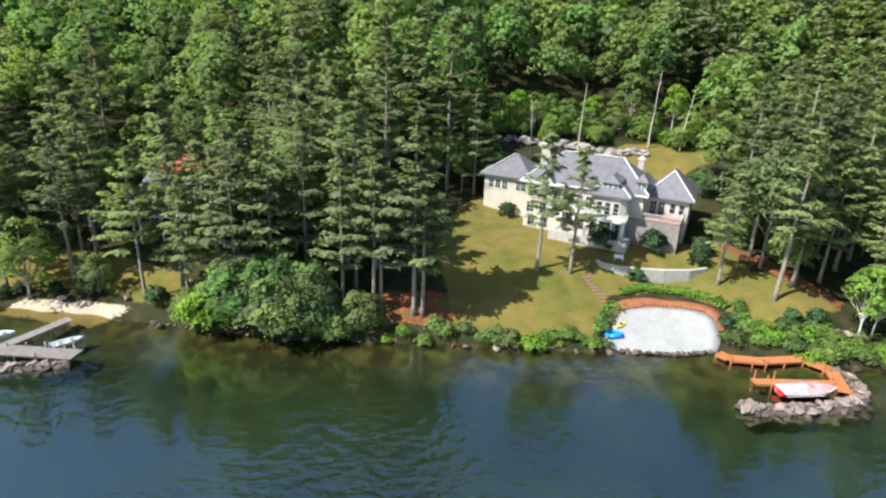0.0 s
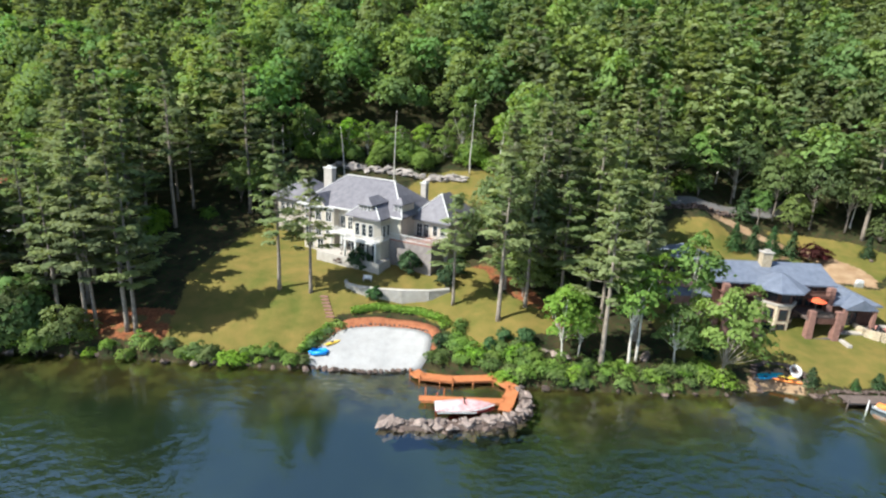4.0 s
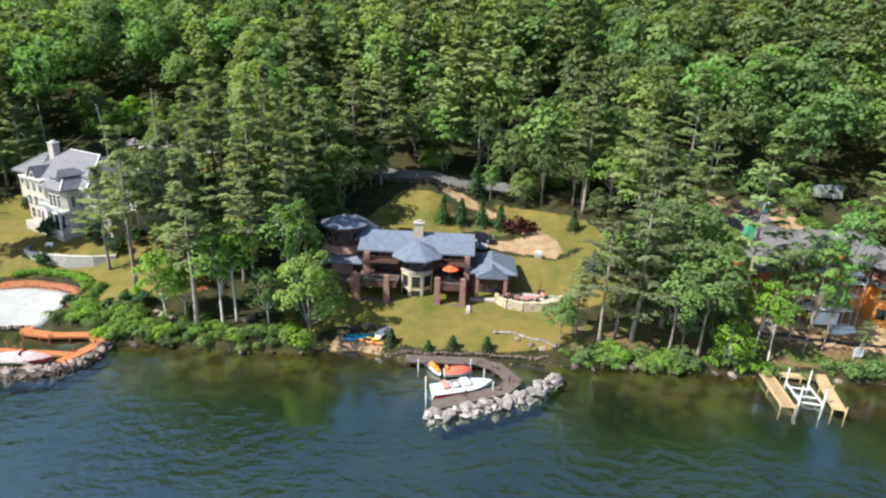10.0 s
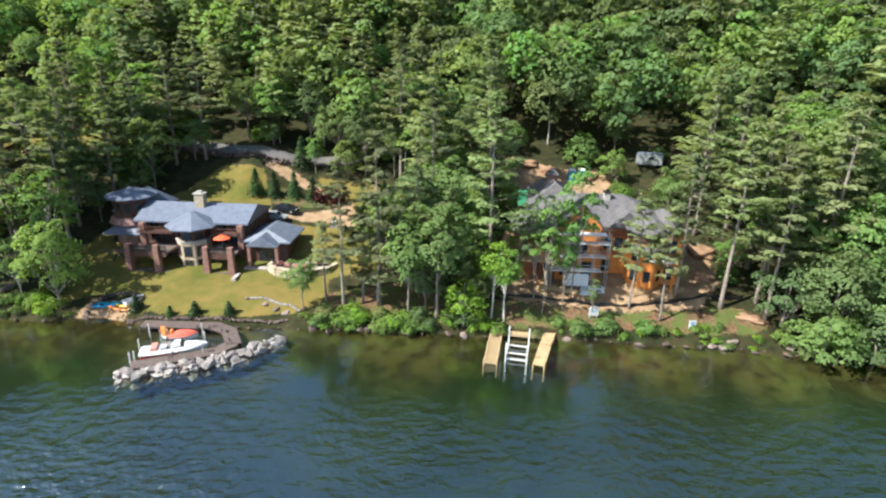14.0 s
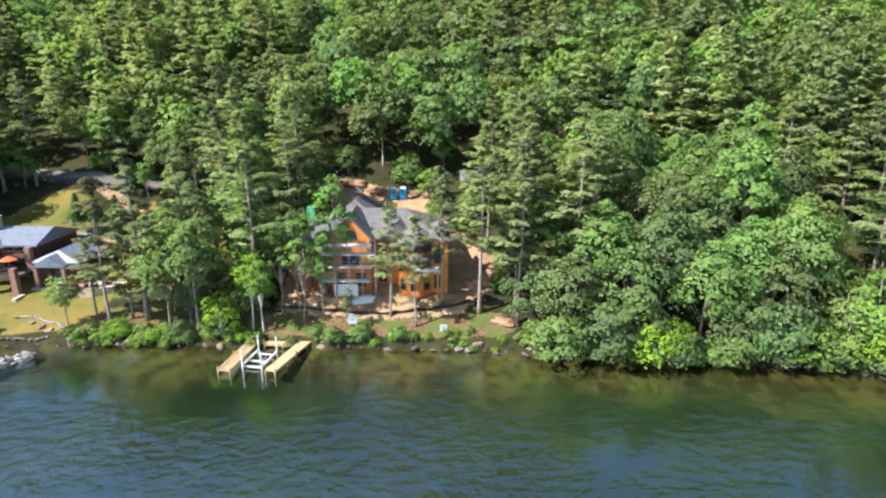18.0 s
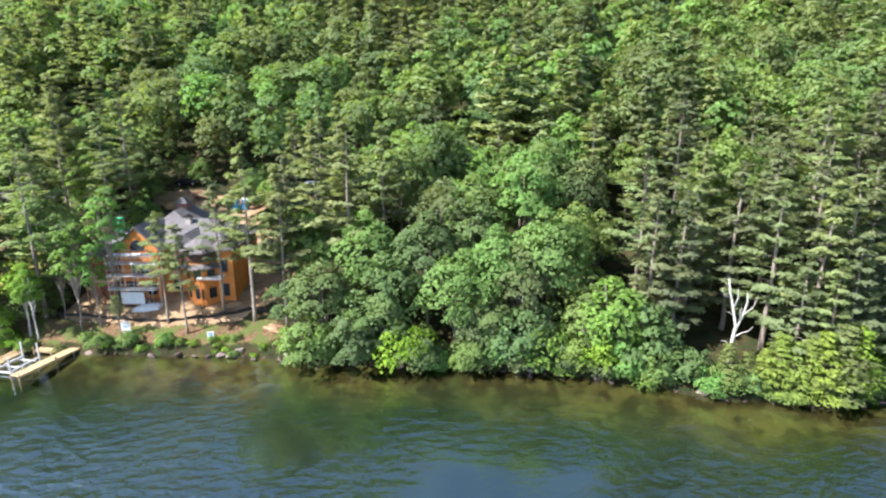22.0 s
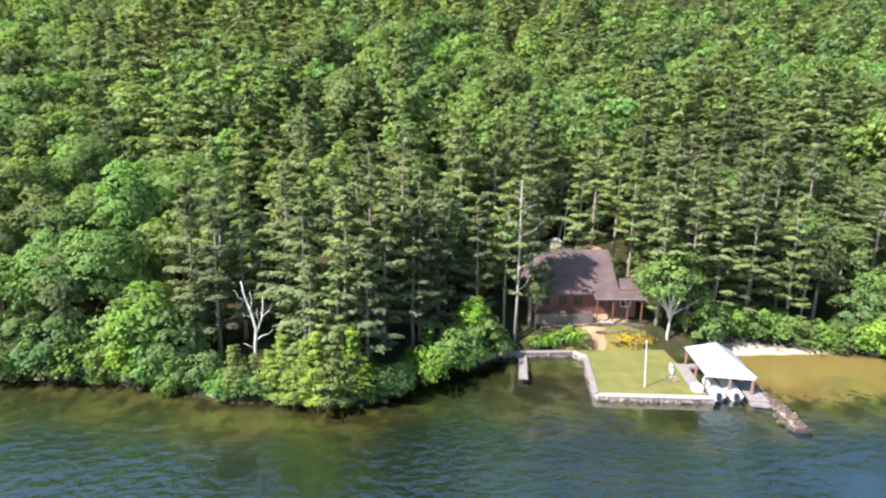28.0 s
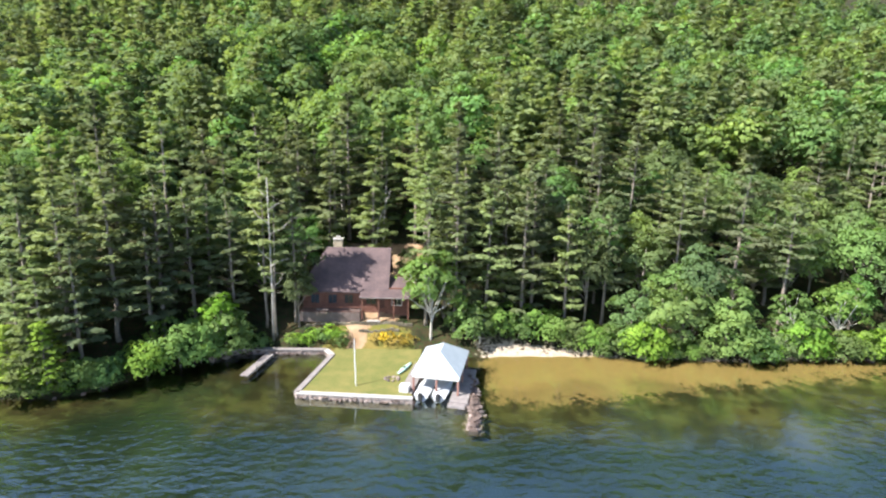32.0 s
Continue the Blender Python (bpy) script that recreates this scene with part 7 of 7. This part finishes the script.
part("locker", Geo().box(-4.6, -4.4, .7, -3.4, -3.2, 1.5), trim_white, bh)
part("step", Geo().box(2.0, -6.0, .1, 4.2, -5.2, .42), deck_grey, bh)
for x, L in ((-1.4, 6.2), (.9, 6.6)):
    bb = thing("moored_boat", 295.1 + x, 45.2, -.05, 75, "white motorboat moored inside the boathouse", "boat", "boats in the boathouse")
    part("hull", hull_geo(L, 2.0, .8), boat_white, bb, smooth=True)
    part("deck", cover_geo(L, 2.02, .78, .3), boat_white, bb, smooth=True)
    part("engine", Geo().box(-L / 2 - .5, -.25, .3, -L / 2, .25, 1.2), iron_black, bb)
solid("flagpole", Geo().tube([(0, 0, -.2), (-.25, .3, 6.4)], [.09, .05], 8), trim_white, 284.4, 45.0, .68, 0, "bare white flagpole standing on the lawn", "flagpole")
kayak(290.6, 50.2, .7, 66, 4.4, canoe_green, "pale green canoe lying beside the boathouse", "canoe")
fire = thing("fire_ring", 289.0, 47.0, .68, 0, "ring of grey stones for a fire on the lawn", "fire pit")
for k in range(9):
    rock(fire, rock_pale, .95 * math.cos(k * .7), .6 * math.sin(k * .7), .15, .5)


# ---- garden planting, cars, furniture ----
GS = [make_spruce(51, 5.2, 1.9, .34, None, "dark green spruce in the mulch bed"), make_spruce(52, 2.0, .95, .22, None, "small green spruce on the lawn by the water", 16), make_spruce(53, 4.6, 1.7, .32, leaf_blue, "blue spruce on the lawn"), make_shrub(54, 2.1, 3.0, leaf_red, "dark red-leaved shrub in the mulch bed", 600, .36, "red_shrub"), make_shrub(55, 1.3, 2.5, leaf_spruce, "clipped round dark green yew bush", 1300, .26, "yew_bush", 34), make_shrub(56, 1.5, 1.3, leaf_yellow, "low golden shrub beside the lawn", 300, .26, "golden_shrub"), make_shrub(57, 1.0, .9, leaf_maple, "low dark green shrub beside the beach", 260, .2, "low_shrub"), make_maple(58, 15, 3.2, .35, 700, .5, leaf_pine, bark_dead, "half-dead grey pine with a thin crown", "dead_pine", .3, 16)]
for x, y, s in ((92.4, 90.5, 1), (95.9, 90.6, 1), (99.7, 91, .95), (103.3, 90.6, 1), (117.1, 90.3, .8), (98.5, 101, 1.3)):
    plant(GS[0], x, y, s)
for x, y, s in ((87.2, 56.2, 1.15), (92.4, 55.4, .8), (95.7, 55.9, 1.1), (100.4, 56.2, 1.0)):
    plant(GS[1], x, y, s)
plant(GS[2], 118.2, 76, 1.0)
for x, y, s in ((106, 89.4, 1.1), (108.2, 89.6, .9), (22.2, 79.2, .55)):
    plant(GS[3], x, y, s)
for x, y, s in ((25.5, 76.9, 1.55), (33.6, 76.3, 1.5), (39.4, 72.4, 1.1), (11.9, 89.4, 1.1), (28.9, 69.2, .9), (41, 75.4, 1.2), (38.8, 60.6, .8), (-49.2, 65.6, 1.0), (-54.1, 65.6, .75), (-54.4, 66.4, .6), (-59.1, 66, .8), (-60.8, 65, .8), (-38.6, 63, 1.1), (47.6, 60.6, .8), (50.4, 60, .9), (45.6, 59.4, .7), (74.4, 59, .9)):
    plant(GS[4], x, y, s)
for x in (286.2, 287.6, 289, 290.4):
    plant(GS[5], x, 58.8 + rng.uniform(-.3, .3), .9)
for x, y in ((22.6, 60.6), (23.4, 62.2), (24.6, 63.6), (21.6, 59.6), (39.6, 61.6), (40.6, 60.2), (39.4, 59), (38, 58.6), (42, 61)):
    plant(GS[6], x, y, rng.uniform(.9, 1.3))
for x, y in ((274.5, 59), (276.2, 59.4), (277.8, 59), (279.2, 59.6), (273, 58.8), (280.4, 58.8)):
    plant(SHRUB_LOW, x, y, rng.uniform(.7, .95))
for x, y in ((42, 57.8), (44, 58), (46, 57.4), (48, 57.2), (50, 56.4), (52, 56.6), (43, 59.4), (47, 58.8), (41, 59.4), (38.6, 57.8), (54, 56), (49.6, 58.4), (45, 56.6), (51.4, 55.4)):
    plant(SHRUB_LOW, x, y, rng.uniform(.55, .85))
for a, b, lo, hi, n in ((41, 61, .3, 4.6, 34), (60, 77, .3, 3.4, 20), (110, 128, .3, 2.8, 30), (128, 137, .3, 2.2, 8), (146, 172, .4, 2.6, 16), (4, 20, .3, 1.6, 12)):
    for _ in range(n):
        x = rng.uniform(a, b)
        plant(SHRUB_LOW, x, float(shore(x)) + rng.uniform(lo, hi), rng.uniform(.45, .8) * (.6 if x > 140 or x < 20 else 1))


def hedge(path, w, h, label):
    hd = thing("hedge", 0, 0, 0, 0, label, "hedge")
    cs, g = [], Geo()
    for x, y, dx, dy in along(path, .5):
        z = ground(x, y)
        g.box(x - .05, y - .05, z - .2, x + .05, y + .05, z + h * .6)
        n = 110
        a = rng.uniform(-1, 1, (n, 3))
        cs.append(np.c_[x + a[:, 0] * .45 - dy * a[:, 1] * w * .5, y + a[:, 0] * .2 + dx * a[:, 1] * w * .5, z + h * (.5 + .5 * a[:, 2]) * (1 - .25 * a[:, 1] ** 2), -dy * a[:, 1], dx * a[:, 1], np.full(n, .6)])
    part("stem", g, bark_pine, hd)
    part("foliage", card_mesh("foliage", leaf_cards(np.concatenate(cs), .26, .5), leaf_bright), None, hd)


hedge([(26.2, 66.6), (29, 67.7), (32.6, 67.9), (36, 67.2), (39.2, 65), (40.2, 62.8)], 1.3, .8, "low clipped green hedge curving round the beach")
hedge([(41.8, 64), (41.4, 62), (40.2, 60)], 1.5, .9, "short clipped green hedge beside the path")
hedge([(20.8, 58.2), (21.6, 60.6), (23.6, 63.8)], .9, .8, "low clipped green hedge beside the beach")


def car(x, y, rz, mat, label):
    c = thing("parked_car", x, y, ground(x, y), rz, label, "car", "parked cars")
    prof = [(-2.3, .35), (2.25, .35), (2.3, .75), (1.2, .98), (.5, 1.5), (-1.2, 1.55), (-2.1, 1.05), (-2.35, .9)]
    n = len(prof)
    part("body", Geo().add([(px, s * .88 * (.82 if pz > 1.2 else 1), pz) for s in (-1, 1) for px, pz in prof], [tuple(range(n)), tuple(range(2 * n - 1, n - 1, -1))] + [(i, n + i, n + (i + 1) % n, (i + 1) % n) for i in range(n)]), mat, c)
    part("side_glass", Geo().add([(px, s * .80, pz) for s in (-1, 1) for px, pz in ((.95, 1.02), (.42, 1.44), (-1.1, 1.48), (-1.75, 1.05))] , [(0, 1, 2, 3), (7, 6, 5, 4)]), glass_dark, c)
    part("windscreen", Geo().add([(1.22, -.72, .99), (1.22, .72, .99), (.56, .64, 1.47), (.56, -.64, 1.47)], [(0, 1, 2, 3)]), glass_dark, c)
    for px in (-1.45, 1.4):
        for s in (-1, 1):
            w = part("wheel", Geo().tube([(px, s * .72, .34), (px, s * .92, .34)], [.34, .34], 14), iron_black, c)
            part("rim", Geo().tube([(px, s * .925, .34), (px, s * .935, .34)], [.2, .2], 10), metal_grey, w)
    for s in (-1, 1):
        part("headlight", Geo().box(2.2, s * .6 - .18, .68, 2.31, s * .6 + .18, .82), sheet_white, c)


car_dark = noise_mat("dark_car_paint", (0.012, 0.014, 0.02, 1), (0.02, 0.023, 0.03, 1), .6, .25, 0)
car_silver = noise_mat("silver_car_paint", (0.45, 0.47, 0.50, 1), (0.52, 0.54, 0.57, 1), .6, .3, 0, metal=.4)
car(99.6, 85.4, -8, car_dark, "dark blue car parked on the gravel drive")
car(98.4, 82.4, -4, car_silver, "silver car parked on the gravel drive")
car(138.5, 108.2, 10, car_dark, "dark car parked above the building site")
um = thing("patio_umbrella", 94.6, 68.9, 5.8, 0, "open orange patio umbrella on the deck", "umbrella")
part("pole", Geo().tube([(0, 0, 0), (0, 0, 2.4)], [.03, .03], 6), metal_grey, um)
part("canopy", Geo().prism(ngon(0, 0, 1.35, 8), 1.95, 2.5, .06), canvas_orange, um)
part("base", Geo().prism(ngon(0, 0, .3, 10), 0, .1), iron_black, um)
tb = thing("patio_table", 94.6, 68.4, 5.8, 0, "round dark patio table on the deck", "table")
part("top", Geo().prism(ngon(0, 0, .6, 12), .7, .75), iron_black, tb)
part("leg", Geo().tube([(0, 0, 0), (0, 0, .7)], [.05, .05], 6), iron_black, tb)
for x, y, rz in ((103.6, 68.6, 40), (105, 68, 10), (106.6, 67.8, -10), (108, 68.2, -30), (109.6, 69.4, -50)):
    ch = thing("terrace_chair", x, y, 3.55, rz, "terrace armchair with faded red cushions", "chair", "chairs on the terrace")
    part("seat", Geo().box(-.4, -.4, .25, .4, .4, .48), cushion_pink, ch)
    part("backrest", Geo().box(-.4, -.5, .4, .4, -.34, .95), cushion_pink, ch)
    for a in (-.44, .44):
        part("arm", Geo().box(a - .06, -.45, 0, a + .06, .4, .6), iron_black, ch)
fp2 = thing("fire_pit", 109.2, 71, 3.55, 0, "dark round fire pit with a tall spike", "fire pit")
part("bowl", Geo().prism(ngon(0, 0, .5, 10), 0, .45, 1.2), iron_black, fp2)
part("spike", Geo().tube([(0, .6, 0), (0, .6, 2.2)], [.06, .04], 6), iron_black, fp2)
gr = thing("grill", 109.6, 80.8, ground(109.6, 80.8), 0, "pale covered grill beside the drive", "grill")
part("hood", Geo().box(-.5, -.3, .7, .5, .3, 1.2), sheet_white, gr)
part("cart", Geo().box(-.6, -.3, 0, .6, .3, .7), metal_grey, gr)
pt = thing("picnic_table", 277.2, 61.0, 5.0, 0, "dark wooden picnic table on the cabin deck", "table")
part("top", Geo().box(-.9, -.4, .7, .9, .4, .76), deck_dark, pt)
part("bench", Geo().box(-.9, -.8, .4, .9, -.55, .45), deck_dark, pt)
part("bench", Geo().box(-.9, .55, .4, .9, .8, .45), deck_dark, pt)
for a in (-.7, .7):
    part("leg", Geo().beam((a, -.7, 0), (a, .25, .7), .08, .08).beam((a, .7, 0), (a, -.25, .7), .08, .08), deck_dark, pt)
bn = thing("garden_bench", 285.2, 61.6, ground(285.2, 61.6), 0, "pale stone bench on the cabin lawn", "bench")
part("seat", Geo().box(-1.1, -.25, .4, 1.1, .25, .52), stone_white, bn)
for a in (-.8, .8):
    part("leg", Geo().box(a - .12, -.2, -.1, a + .12, .2, .4), stone_white, bn)
gb2 = thing("garden_bench", 27.3, 73, ground(27.3, 73), -10, "small white garden bench on the lawn", "bench")
part("seat", Geo().box(-.7, -.22, .4, .7, .22, .46), trim_white, gb2)
part("backrest", Geo().box(-.7, .18, .46, .7, .24, .9), trim_white, gb2)
for a in (-.6, .6):
    part("leg", Geo().box(a - .05, -.2, 0, a + .05, .2, .4), trim_white, gb2)

# ---- dead trees ----
bark_grey = noise_mat("bark_grey", (0.20, 0.18, 0.16, 1), (0.50, 0.47, 0.43, 1), 1.6, 0.85, 0.4)
def snag(name, x, y, label, lines, r0, mat=None):
    s = thing(name, x, y, ground(x, y) - .2, 0, label, "dead tree")
    for i, (pts, r) in enumerate(lines):
        k = len(pts)
        part("trunk" if i == 0 else "limb", Geo().tube(pts, [r * (1 - .75 * j / (k - 1)) for j in range(k)], 8 if i == 0 else 5), mat or bark_dead, s, smooth=True)


snag("dead_snag", 233.9, 47.6, "bleached forked dead tree without leaves", [([(0, 0, 0), (-.1, 0, 4), (.1, 0, 6.4), (-.5, .1, 8.8), (-1.2, 0, 11), (-1.5, .1, 12.6)], .24), ([(.05, 0, 5.6), (.8, .1, 7.6), (1.1, 0, 9.6), (1.0, .1, 10.8)], .15), ([(0, 0, 4.8), (.9, -.2, 5.6), (1.7, -.2, 5.8), (2.2, -.1, 6.4)], .09), ([(-.5, 0, 8.8), (-.2, -.2, 10.2), (-.4, -.2, 11.4)], .08), ([(0, 0, 3.5), (-.9, -.3, 4.4), (-1.5, -.2, 4.5)], .07), ([(.9, 0, 8), (1.8, 0, 8.8), (2.2, 0, 9.8)], .07), ([(-.9, 0, 10), (-1.9, -.1, 10.6), (-2.3, 0, 11.5)], .06), ([(.6, 0, 7), (.3, -.2, 8.4), (.4, -.1, 9.2)], .06), ([(-.3, 0, 7.8), (-1.3, -.2, 8.4)], .06)], .24)
snag("tall_dead_pine", 269.9, 59.6, "tall pale dying pine with broken bare limbs", [([(0, 0, 0), (.1, 0, 8), (0, 0, 16), (-.1, 0, 25.5)], .23), ([(0, 0, 12), (1.4, -.3, 13), (3, -.4, 13.4)], .14), ([(0, 0, 13), (-1.4, -.2, 14.4), (-2.1, 0, 16)], .1), ([(0, 0, 17), (2, -.3, 18), (3.4, 0, 19.4)], .1), ([(0, 0, 18.5), (-1.6, 0, 19.6), (-2.4, .1, 20.8)], .09), ([(0, 0, 10), (-1.3, -.3, 11.2), (-1.8, 0, 12.6)], .1), ([(0, 0, 20.6), (1.3, -.2, 21.6), (2.4, 0, 21.9)], .08), ([(0, 0, 22.2), (-1.2, .2, 23.4)], .07), ([(0, 0, 8.6), (1.2, -.2, 9.6), (1.9, 0, 11)], .1)], .36, bark_grey)
plant(THIN_PINE, 270.2, 60.3, 1.0)
plant(THIN_PINE, 272.6, 63, .8)
for x, y, h in ((6, 104, 14), (18, 106, 13), (28, 108, 15), (44, 112, 16), (50, 110, 13), (62, 104, 14), (98.8, 114.6, 16), (101, 110, 14), (120, 100, 13), (150, 110, 13), (276.5, 90, 14), (283.5, 86, 12), (285, 87, 12), (208.5, 51.8, 10)):
    solid("bare_birch", trunk_geo(h, .16, (rng.normal(0, .8), rng.normal(0, .3)), rng), bark_birch, x, y, ground(x, y), 0, "slim white birch trunk at the edge of the woods", "tree", "birch trunks", smooth=True)
for ob in [o for p in GS + SHRUBS + [SHRUB_LOW, THIN_PINE] for o in (*p.children_recursive, p)]:
    bpy.data.objects.remove(ob)
